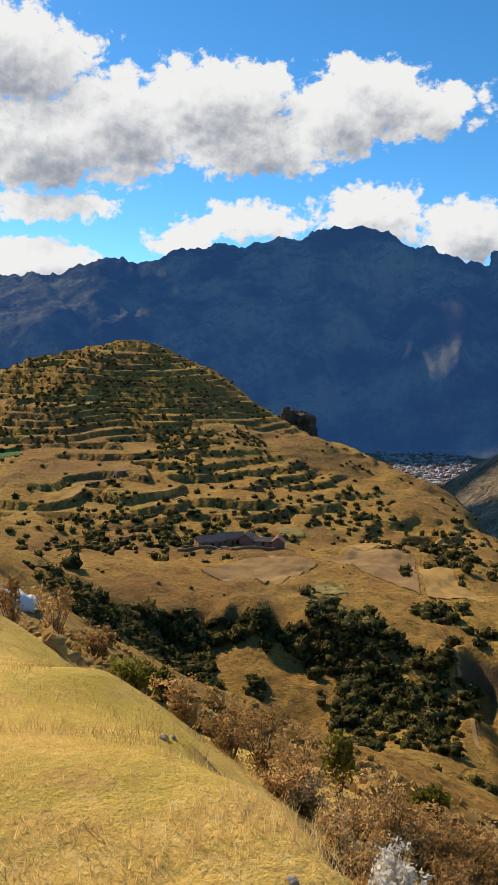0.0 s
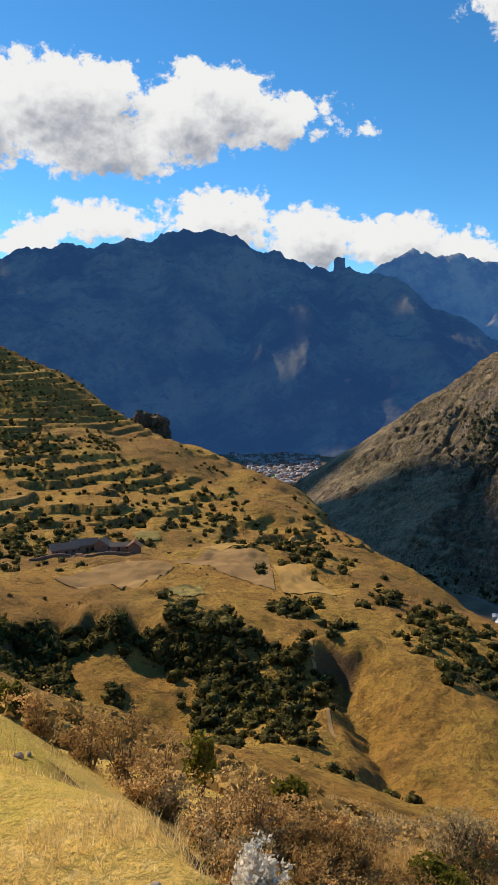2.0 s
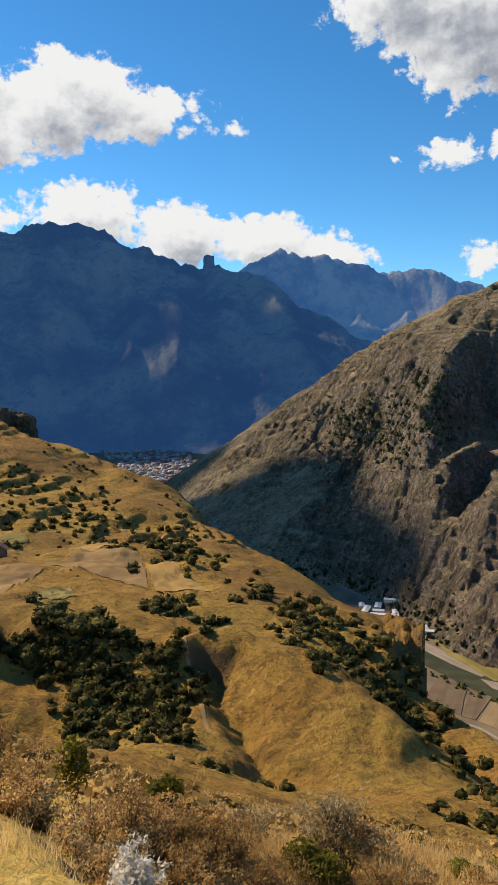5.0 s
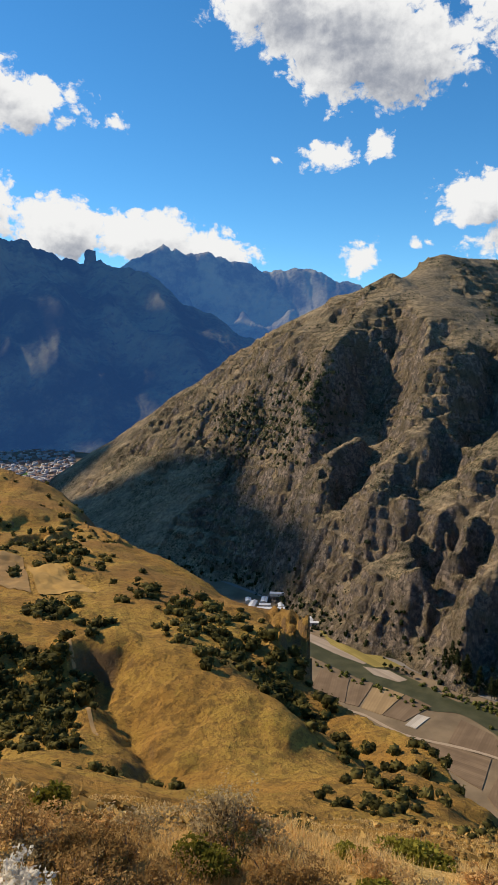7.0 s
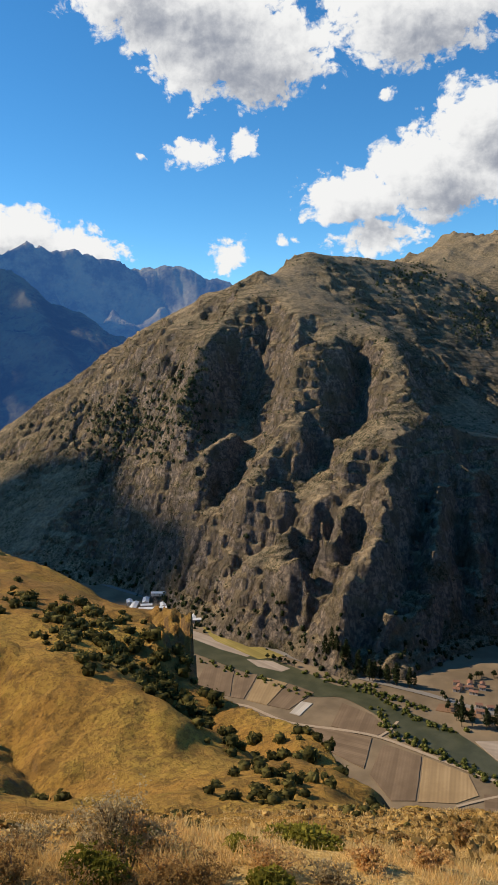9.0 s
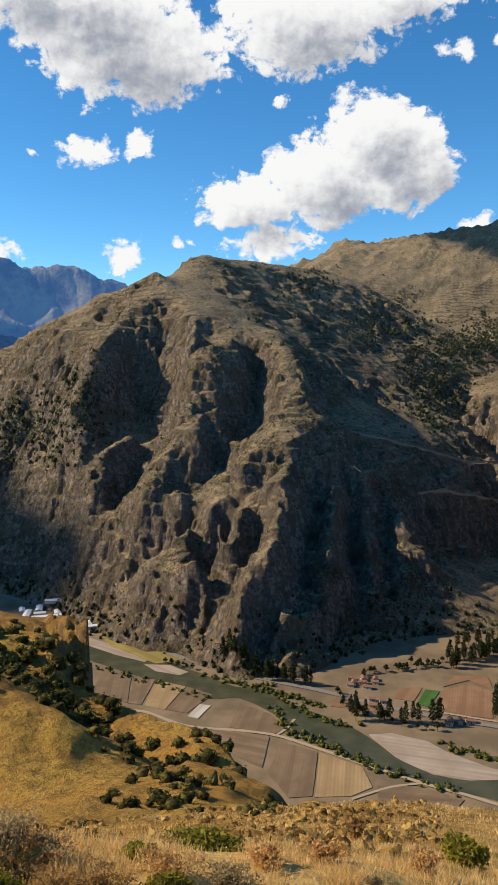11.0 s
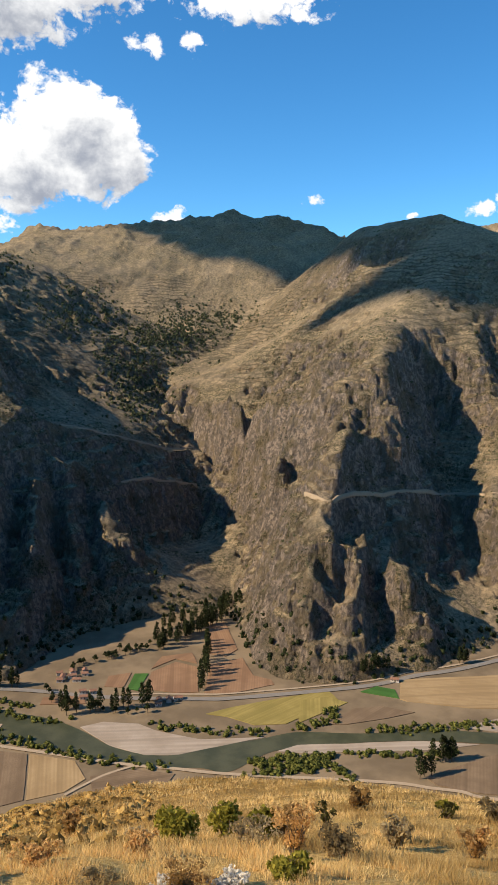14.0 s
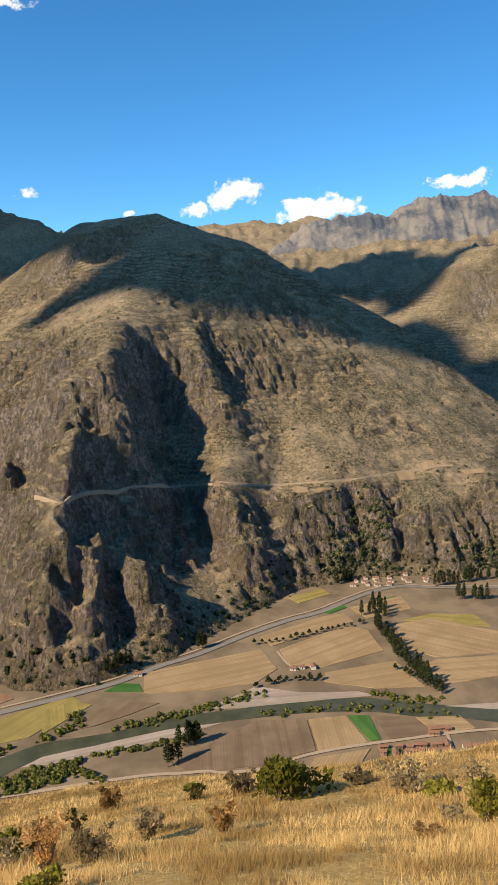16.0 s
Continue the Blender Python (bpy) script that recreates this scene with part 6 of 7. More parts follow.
for paint, lists, z, label in (
        ("brown", BROWN_NEAR + BROWN_FAR, -0.05, "bare ploughed brown field on the valley floor"),
        ("tan", TAN_NEAR + TAN_FAR, -0.02, "harvested tan stubble field on the valley floor"),
        ("red", RED_NEAR, 0.0, "reddish tilled field by the valley road"),
        ("green", GREEN_NEAR + GREEN_FAR, 0.03, "small bright green crop plot"),
        ("yellow", YELLOW_NEAR, -0.08, "yellow-green riverside meadow"),
        ("pale", PALE_NEAR, 0.06, "pale straw-covered plot among ploughed fields"),
        ("sand", SAND_NEAR, -0.25, "pale gravel bar beside the river")):
    for i, points in enumerate(lists):
        parcel(points, paint, z + 0.012 * i, label)


# ---- trees ----
def tree_kind(kind, seed):
    rng = np.random.RandomState(seed)
    base = new("tree")
    if kind == "tall":
        h, r = 15.0, 2.7
        part("trunk", stem_bm([[(0, 0, -0.4, 0.32), (0.1, 0.05, h * 0.4, 0.22), (0.0, 0.1, h * 0.92, 0.05)]] + [[(0, 0, h * k, 0.09), (1.1 * math.cos(a), 1.1 * math.sin(a), h * k + 1.6, 0.03)] for k, a in ((0.3, 0.4), (0.42, 2.5), (0.55, 4.4))]), BARK, base)
        blobs = [leaves(rng, 72, (r * w, r * w, h * 0.13), 0.62, (rng.uniform(-0.5, 0.5), rng.uniform(-0.5, 0.5), h * z), 0.4) for z, w in ((0.22, 0.7), (0.36, 1.0), (0.5, 0.95), (0.64, 0.85), (0.78, 0.6), (0.92, 0.36))]
    else:
        h, r = 8.0, 3.1
        part("trunk", stem_bm([[(0, 0, -0.4, 0.34), (0.1, 0, h * 0.35, 0.25), (0.2, 0.1, h * 0.7, 0.08)]] + [[(0, 0, h * 0.3, 0.12), (1.6 * math.cos(a), 1.6 * math.sin(a), h * 0.62, 0.04)] for a in (0.3, 2.2, 4.1)]), BARK, base)
        blobs = [leaves(rng, 48, (r * 0.55, r * 0.55, h * 0.2), 0.62, (1.5 * math.cos(a) * k, 1.5 * math.sin(a) * k, h * z), 0.4) for a, k, z in ((0.3, 1, 0.5), (1.6, 1, 0.62), (2.9, 1, 0.5), (4.2, 1, 0.6), (5.4, 1, 0.48), (0, 0, 0.82))]
    v, f = joined(blobs)
    part("crown", raw_mesh("crown", v, f, TREE_LEAF), None, base)
    label = "tall slender dark green eucalyptus tree" if kind == "tall" else "round dark green broadleaf tree by the fields"
    return tagged(base, label, "tree", "valley trees")


TREES = {kind: [tree_kind(kind, s) for s in (1, 2, 3)] for kind in ("tall", "round")}
used = set()
rng = np.random.RandomState(8)


def put_tree(kind, x, y, z, size):
    ob = TREES[kind][rng.randint(3)]
    m = pose(x, y, z, 0, 0, rng.uniform(0, 360)) @ Matrix.Scale(size, 4)
    if ob.name not in used:
        used.add(ob.name)
        ob.matrix_world = m
        return ob
    made = copy_thing(ob, m)
    made.scale = (size, size, size * rng.uniform(0.85, 1.15))
    return made


def floor_z(x, y):
    return max(FLOOR, float(wall_height(np.array([float(x)]), np.array([float(y)]))[0]))


for kind, line, count, wide in TREE_ROWS + TREE_ROWS_EAST:
    for x, y in resampled(line, count):
        x, y = x + rng.normal() * wide * 0.35, y + rng.normal() * wide * 0.35
        if floor_z(x, y) > FLOOR + 30:
            continue
        put_tree(kind, x, y, floor_z(x, y) - 0.1, rng.uniform(0.9, 1.6) if kind == "tall" else rng.uniform(0.6, 1.1))


# ---- houses ----
def house_kind(w, d, h, rise, wall, roof, eave=0.45, door=True):
    """A small house: four walls with gables, two roof slopes, a door and windows."""
    base = new("house")
    bm = bmesh.new()
    for s in (-1, 1):
        bmesh.ops.create_cube(bm, size=1, matrix=Matrix.Translation((0, s * (d / 2 - 0.2), h / 2 - 0.4)) @ Matrix.Diagonal((w, 0.4, h + 0.8, 1)))
        x = s * (w / 2 - 0.2)
        a = [bm.verts.new((x - 0.2, y, z)) for y, z in ((-d / 2 + 0.4, -0.8), (d / 2 - 0.4, -0.8), (d / 2 - 0.4, h), (0, h + rise), (-d / 2 + 0.4, h))]
        b = [bm.verts.new((v.co.x + 0.4, v.co.y, v.co.z)) for v in a]
        bm.faces.new(a)
        bm.faces.new(b[::-1])
        for i in range(5):
            bm.faces.new((a[i], b[i], b[(i + 1) % 5], a[(i + 1) % 5]))
    bmesh.ops.recalc_face_normals(bm, faces=bm.faces[:])
    part("wall", bm, wall, base)
    for s in (-1, 1):
        bm = bmesh.new()
        e = d / 2 + eave
        drop = rise * eave / (d / 2)
        prof = [(0, h + rise + 0.02), (s * e, h - drop + 0.02), (s * e, h - drop + 0.22), (0, h + rise + 0.22)]
        rows = [[bm.verts.new((x, y, z)) for y, z in prof] for x in (-w / 2 - eave, w / 2 + eave)]
        bm.faces.new(rows[0])
        bm.faces.new(rows[1][::-1])
        for i in range(4):
            bm.faces.new((rows[0][i], rows[0][(i + 1) % 4], rows[1][(i + 1) % 4], rows[1][i]))
        bmesh.ops.recalc_face_normals(bm, faces=bm.faces[:])
        part("roof", bm, roof, base)
    if door:
        part("door", box_bm((1.0, 0.12, 2.0), (0.4, -d / 2 - 0.03, 1.0)), DARK_WOOD, base)
        for x in (-w * 0.3, w * 0.32):
            part("window", box_bm((0.8, 0.12, 0.8), (x, -d / 2 - 0.03, 1.6)), DARK_WOOD, base)
    return base


HOUSES = {
    "adobe": [tagged(house_kind(w, d, 2.6, 1.1, ADOBE, CLAY_TILE), "reddish adobe village house with a tiled roof", "house", "village houses") for w, d in ((7.5, 4.6), (5.5, 4.2), (9.5, 4.8))],
    "farm": [tagged(house_kind(w, d, 2.7, 1.2, PLASTER, CLAY_TILE), "pale plastered farmhouse with a clay tile roof", "house", "valley farmhouses") for w, d in ((8.5, 5.2), (6.5, 4.8))],
    "shed": [tagged(house_kind(w, d, 3.4, 1.4, PLASTER, WHITE_SHEET, 0.3), "long white-roofed shed beside the valley road", "shed", "roadside sheds") for w, d in ((24.0, 9.0), (16.0, 8.0))],
}
for kind, quad, count in HAMLETS:
    a, b, c, d = (Vector((*q, 0)) for q in quad)
    cols = max(1, round(math.sqrt(count * (b - a).length / max((d - a).length, 1.0))))
    rows = math.ceil(count / cols)
    heading = math.degrees(math.atan2(b.y - a.y, b.x - a.x))
    for i in range(count):
        u, v = ((i % cols) + 0.5 + rng.uniform(-0.2, 0.2)) / cols, ((i // cols) + 0.5 + rng.uniform(-0.2, 0.2)) / rows
        p = (a * (1 - u) + b * u) * (1 - v) + (d * (1 - u) + c * u) * v
        ob = HOUSES[kind][rng.randint(len(HOUSES[kind]))]
        if floor_z(p.x, p.y) > FLOOR + 16:
            continue
        m = pose(p.x, p.y, floor_z(p.x, p.y), 0, 0, heading + rng.choice((0, 0, 90)) + rng.uniform(-8, 8))
        if ob.name not in used:
            used.add(ob.name)
            ob.matrix_world = m
        else:
            copy_thing(ob, m)
for kind in HOUSES:                       # kinds of which no copy was wanted are set beside the rest
    for ob in HOUSES[kind]:
        if ob.name not in used:
            ob.matrix_world = pose(1090, -130 + 18 * len(used), FLOOR, 0, 0, 80)
            used.add(ob.name)


# ---- the town far down the valley ----
def far_town():
    rng = np.random.RandomState(3)
    a, b, c, d = (np.array(q, float) for q in TOWN)
    cube = np.array([(x, y, z) for z in (0, 1) for x, y in ((-.5, -.5), (.5, -.5), (.5, .5), (-.5, .5))])
    quads = np.array([(0, 1, 5, 4), (1, 2, 6, 5), (2, 3, 7, 6), (3, 0, 4, 7), (4, 5, 6, 7)])
    pieces = []
    for _ in range(620):
        u, v = rng.uniform(0, 1, 2)
        p = (a * (1 - u) + b * u) * (1 - v) + (d * (1 - u) + c * u) * v
        pieces.append((cube * (rng.uniform(7, 20), rng.uniform(7, 14), rng.uniform(4, 9)) + (p[0], p[1], FLOOR - 0.8), quads))
    v, f = joined(pieces)
    ob = new("town_houses", raw_mesh("town_houses", v, f, TOWN_WALL))
    tagged(ob, "hazy pale houses of a distant valley town", "town", kind="stuff")


far_town()
parcel(TOWN_GREEN, "green", 0.2, "green sports ground at the edge of the town")


# ---- low growth in masses ----
def mass(name, places, mat, label, category, per=40, leaf=0.3, squash=0.75, seed=1):
    """Many bushes as one mesh: places are x, y, z, radius."""
    rng = np.random.RandomState(seed)
    core = np.array([(x, y, z) for z in (-0.5, 0.5) for x, y in ((-0.5, -0.5), (0.5, -0.5), (0.5, 0.5), (-0.5, 0.5))])
    quads = np.array([(0, 3, 2, 1), (4, 5, 6, 7), (0, 1, 5, 4), (1, 2, 6, 5), (2, 3, 7, 6), (3, 0, 4, 7)])
    kinds = []
    for _ in range(8):
        v, f = leaves(rng, per, (1, 1, squash), leaf, (0, 0, 0.45 * squash), 0.62)
        c = core * rng.uniform(0.95, 1.3, (8, 1)) * (1, 1, squash) + (0, 0, 0.42 * squash)
        kinds.append((np.r_[v, c], np.r_[f, quads + len(v)]))
    verts, faces, n = [], [], 0
    for x, y, z, r in places:
        v, f = kinds[rng.randint(8)]
        a = rng.uniform(0, 6.28)
        ca, sa = math.cos(a) * r, math.sin(a) * r
        k = r * rng.uniform(0.75, 1.25)
        verts.append(np.c_[v[:, 0] * ca - v[:, 1] * sa + x, v[:, 0] * sa + v[:, 1] * ca + y, v[:, 2] * k + z])
        faces.append(f + n)
        n += len(v)
    ob = new(name, raw_mesh(name, np.concatenate(verts), np.concatenate(faces), mat))
    return tagged(ob, label, category, kind="stuff")


rng = np.random.RandomState(15)
bank = []
for line, count in BANK_LINES:
    for x, y in resampled(line, count):
        x, y = x + rng.normal() * 4, y + rng.normal() * 4
        bank.append((x, y, FLOOR - 0.3, rng.uniform(1.1, 3.0)))
mass("riverside_bushes", bank, BANK_LEAF, "green willow bushes along the river banks", "bushes", 36, 0.34, 0.9)

places = []
for az, r, daz, dl, count in SCRUB + SCRUB_EAST:
    count = round(count * (0.3 if az > 24 else 0.6 if az > 17 else 1.0))
    a = az + daz * np.clip(rng.normal(size=count) * 0.55, -1.2, 1.2)
    d = r * np.exp(dl * np.clip(rng.normal(size=count) * 0.6, -1.2, 1.2))
    x, y = d * np.sin(np.radians(a)), d * np.cos(np.radians(a))
    z = hill_height(x, y)
    places += [(*p, s) for p, s in zip(zip(x, y, z), rng.uniform(0.7, 1.9, count) * np.clip(d / 150, 0.35, 1.25))]
# the bank under the fields is thick with it
rim_a, _, rim_r = zip(*HILL_BANKS[0])
low_a, _, low_r = zip(*HILL_BANKS[1])
a = rng.uniform(-8.5, 15.5, 420)
k = rng.uniform(-0.1, 0.95, 420)
d = np.interp(a, low_a, low_r) * (1 - k) + np.interp(a, rim_a, rim_r) * k - 1.0
x, y = d * np.sin(np.radians(a)), d * np.cos(np.radians(a))
places += [(*p, s) for p, s in zip(zip(x, y, hill_height(x, y) - 0.2), rng.uniform(0.5, 1.3, 420))]
# hedges grow on the risers of the terraces
a, d = rng.uniform(-21, 22, 16000), np.sqrt(rng.uniform(300 ** 2, 800 ** 2, 16000))
sx, cx = np.sin(np.radians(a)), np.cos(np.radians(a))
z = hill_height(d * sx, d * cx)
steep = (hill_height((d + 1.6) * sx, (d + 1.6) * cx) - hill_height((d - 1.6) * sx, (d - 1.6) * cx)) / 3.2
thick = fbm(d * sx / 45, d * cx / 45, 3, seed=77)
keep = (steep > 0.5) & (thick > -0.22) | (rng.uniform(0, 1, 16000) < 0.02 + 0.05 * (d > 650) * (a > -16)) | (thick > 0.33)
places += [(*p, s) for p, s in zip(zip(d[keep] * sx[keep], d[keep] * cx[keep], z[keep]), rng.uniform(0.7, 1.7, keep.sum()))][:2500]
mass("hillside_scrub", places, SCRUB_LEAF, "dark green scrub on banks, gullies and terrace edges", "scrub", 30, 0.33, 0.8, 2)

# loose low bushes over the dry slopes
a, d = rng.uniform(-21, 50, 420), np.exp(rng.uniform(math.log(25), math.log(300), 420))
x, y = d * np.sin(np.radians(a)), d * np.cos(np.radians(a))
thick = fbm(x / 30, y / 30, 3, seed=78)
keep = (thick > 0.02) & ~((a > 17) & (a < 36) & (d > 90))
mass("slope_bushes", [(*p, s) for p, s in zip(zip(x[keep], y[keep], hill_height(x, y)[keep]), rng.uniform(0.2, 0.6, keep.sum()))], SCRUB_LEAF, "small dark bushes scattered over dry grass", "bushes", 30, 0.34, 0.8, 3)


a, d = rng.uniform(-21, 60, 4000), np.exp(rng.uniform(math.log(14), math.log(75), 4000))
x, y = d * np.sin(np.radians(a)), d * np.cos(np.radians(a))
keep = (fbm(x / 9, y / 9, 3, seed=79) > -0.02) & ((a < 50) | (d < 60))
mass("tussocks", [(*p, s) for p, s in zip(zip(x[keep], y[keep], hill_height(x, y)[keep] - 0.05), rng.uniform(0.18, 0.55, keep.sum()) * np.clip(d[keep] / 70, 0.6, 1.5))], TUSSOCK, "coarse dry grass tussocks over the slopes", "grass", 9, 0.5, 0.7, 4)


# ---- shrubs near the eye ----
def shrub(kind, az, r, wide, high, seed):
    rng = np.random.RandomState(seed)
    x, y, z = on_hill(az, r)
    base = new("shrub")
    base.matrix_world = pose(x, y, z - 0.03)
    w = wide / 2
    leaf = max(0.018, 0.0028 * r)
    many = float(np.clip(11 / r, 0.4, 1.0))          # fewer and larger leaves farther off
    leaf *= (1 / many) ** 0.4
    stems = []
    n = {"twig": 26, "silver": 24, "tuft": 8}.get(kind, 20)
    for _ in range(n):
        a, lean = rng.uniform(0, 6.28), rng.uniform(0.1, 1.0)
        tip = (w * lean * math.cos(a) * 0.85, w * lean * math.sin(a) * 0.85, high * rng.uniform(0.6, 0.98))
        t = max(0.004, 0.0007 * r) * (2.2 if kind == "silver" else 1.0)
        stems.append([(0.06 * tip[0], 0.06 * tip[1], -0.05, t * 1.6), (tip[0] * 0.5 + rng.normal() * 0.05 * w, tip[1] * 0.5 + rng.normal() * 0.05 * w, tip[2] * 0.55, t), (*tip, t * 0.4)])
        if kind in ("twig", "silver"):
            for _ in range(2):
                stems.append([(tip[0] * 0.5, tip[1] * 0.5, tip[2] * 0.55, t * 0.7), (tip[0] * 0.8 + rng.normal() * 0.2 * w, tip[1] * 0.8 + rng.normal() * 0.2 * w, tip[2] * rng.uniform(0.8, 1.1), t * 0.3)])
    part("stem", stem_bm(stems, 4), BARK if kind != "silver" else SILVER_LEAF, base)
    mat = {"brown": BROWN_LEAF, "green": GREEN_LEAF, "grey": GREY_LEAF, "silver": SILVER_LEAF, "twig": GREY_LEAF, "tuft": SCRUB_LEAF}[kind]
    pieces = []
    if kind == "green":
        for _ in range(9):
            a, k = rng.uniform(0, 6.28), rng.uniform(0, 0.6)
            pieces.append(leaves(rng, int(190 * many), (w * 0.5, w * 0.5, high * 0.36), leaf * 1.25, (w * k * math.cos(a), w * k * math.sin(a), high * rng.uniform(0.35, 0.66)), 0.5))
    else:
        heads = {"twig": 0.35, "silver": 0.5, "tuft": 0.8}.get(kind, 1.6)
        for s in stems:
            for k in (0.45, 0.7, 1.0):
                i = min(2, int(k * 2.01))
                p = s[min(len(s) - 1, i)]
                c = (p[0] * k + rng.normal() * 0.1 * w, p[1] * k + rng.normal() * 0.1 * w, p[2] * (0.55 + 0.45 * k))
                pieces.append(leaves(rng, int(26 * heads * many), (w * 0.26, w * 0.26, high * 0.2) if kind != "silver" else (w * 0.2, w * 0.2, high * 0.16), leaf * (0.85 if kind != "silver" else 1.15), c, 0.1))
    v, f = joined(pieces)
    part("foliage", raw_mesh("foliage", v, f, mat), None, base)
    label = {"brown": "bushy shrub with brown dry seed heads in golden grass", "green": "rounded leafy green shrub on the dry slope", "grey": "greyish half-dry shrub among tall grass", "silver": "silvery white-leaved shrub on the meadow edge",
             "twig": "bare twiggy shrub with few leaves", "tuft": "low dark tuft of coarse leaves"}[kind]
    return tagged(base, label, "shrub", f"{kind} shrubs")


for i, (kind, az, r, wide, high) in enumerate(SHRUBS + SHRUBS_1 + SHRUBS_2 + SHRUBS_3):
    shrub(kind, az, r, wide, high * (1.35 if kind == "brown" and az < 20 else 1.1), 100 + i)
# the brown thicket below the meadow's edge
pick = np.random.RandomState(31)
for i in range(34):
    az = pick.uniform(2, 35)
    shrub(("brown", "brown", "grey", "brown", "tuft")[i % 5], az, pick.uniform(5.6, 9.5) + (2.0 if az > 40 else 0.0), pick.uniform(0.6, 1.05), pick.uniform(0.28, 0.5), 300 + i)


for i in range(20):
    az = pick.uniform(13, 34)
    shrub(("brown", "grey", "brown", "tuft")[i % 4], az, pick.uniform(4.4, 6.2), pick.uniform(0.6, 1.0), pick.uniform(0.22, 0.38), 400 + i)


# ---- grass blades near the eye ----
def blades(name, count, az0, az1, r0, r1, tall, mat, label, seed, lush):
    rng = np.random.RandomState(seed)
    a, r = np.radians(rng.uniform(az0, az1, count)), np.exp(rng.uniform(math.log(r0), math.log(r1), count))
    x, y = r * np.sin(a), r * np.cos(a)
    clump = fbm(x / 0.9, y / 0.9, 4, seed=seed)
    keep = clump + rng.normal(size=count) * 0.12 > lush
    x, y, r, clump = x[keep], y[keep], r[keep], clump[keep]
    z = hill_height(x, y)
    n = len(x)
    h = tall * rng.uniform(0.4, 1.3, n) * (0.7 + 1.2 * np.clip(clump + 0.2, 0, 1))
    t = rng.uniform(0, 6.28, n)
    w = np.maximum(0.003, 0.0006 * r) * rng.uniform(0.7, 1.4, n)
    lean = h * rng.uniform(0.1, 0.8, n)
    q = rng.uniform(0, 6.28, n)
    p = np.stack([x, y, z - 0.02], -1)
    u = np.stack([np.cos(t) * w, np.sin(t) * w, 0 * t], -1)
    tip = p + np.stack([np.cos(q) * lean, np.sin(q) * lean, h], -1)
    v = np.stack([p - u, p + u, tip], 1).reshape(-1, 3)
    ob = new(name, raw_mesh(name, v, np.arange(3 * n).reshape(-1, 3), mat))
    tagged(ob, label, "grass", kind="stuff")


blades("grass", 340000, 9, 111, 6.5, 60, 0.17, BLADE, "tall dry golden grass on the slope", 5, -0.15)
blades("grass", 110000, -21, 14, 2.4, 17, 0.03, TURF_BLADE, "short yellow-green turf of the meadow", 6, -0.2)
blades("grass", 14000, -21, 16, 2.6, 14, 0.075, BLADE, "tufts of dry straw-coloured grass on the meadow", 7, 0.12)


# ---- tracks, plots and woods draped over the far slopes ----
def draped_track(width, pts):
    p = np.array(resampled(pts, max(12, int(sum(math.dist(a, b) for a, b in zip(pts, pts[1:])) / 7))))
    d = np.gradient(p, axis=0)
    d /= np.linalg.norm(d, axis=1)[:, None] + 1e-9
    side = np.c_[-d[:, 1], d[:, 0]] * width * 0.36
    z = wall_height(p[:, 0], p[:, 1])
    z = np.maximum(z, np.maximum(wall_height(*(p + side).T), wall_height(*(p - side).T))) + 0.4
    z = np.convolve(np.pad(z, 3, mode="edge"), np.ones(7) / 7, "valid") + 0.8
    n = len(p)
    v = np.r_[np.c_[p + side, z], np.c_[p - side, z], np.c_[p + side, z - 6], np.c_[p - side, z - 6]]
    f = [(i, i + 1, n + i + 1, n + i) for i in range(n - 1)] + [(2 * n + i, 2 * n + i + 1, i + 1, i) for i in range(n - 1)] + [(n + i, n + i + 1, 3 * n + i + 1, 3 * n + i) for i in range(n - 1)]
    tagged(new("road", raw_mesh("road", v, f, SLOPE_TRACK)), "pale dirt track cut into the mountain slope", "road", kind="structure")


for width, line in TRACK_LINES:
    draped_track(width, line)


def draped_plot(corners, paint):
    q = [Vector((*slope_hit(*c), 0)) for c in corners]
    mid = sum(q, Vector()) / 4
    q = [mid + (p - mid) * 0.72 for p in q]
    rows, cols = 6, 8
    xy = np.array([[((q[0].lerp(q[1], j / (cols - 1))).lerp(q[3].lerp(q[2], j / (cols - 1)), i / (rows - 1)))[:2] for j in range(cols)] for i in range(rows)])
    z = wall_height(xy[..., 0], xy[..., 1]) + 1.0
    ob = grid_mesh("field", np.concatenate([xy, z[..., None]], -1), PARCEL_PAINT[paint])
    tagged(ob, "small tan terrace plot on the mountain slope", "field", kind="structure")


for i, corners in enumerate(HILL_PLOTS):
    draped_plot(corners, "slope")

rng = np.random.RandomState(44)
trees = []
for az, el, daz, de, count in WOODS:
    for _ in range(int(count * 0.9)):
        x, y = slope_hit(az + daz * np.clip(rng.normal() * 0.55, -1.2, 1.2), el + de * np.clip(rng.normal() * 0.55, -1.2, 1.2))
        for _ in range(3):
            trees.append((x + rng.normal() * 11, y + rng.normal() * 11, rng.uniform(1.4, 3.8)))
xy = np.array(trees)
z = wall_height(xy[:, 0], xy[:, 1])
mass("far_woods", [(x, y, h - 0.5, r) for (x, y, r), h in zip(trees, z)], FAR_LEAF, "dark green woods on the far mountain slopes", "woods", 11, 0.5, 1.25, 9)


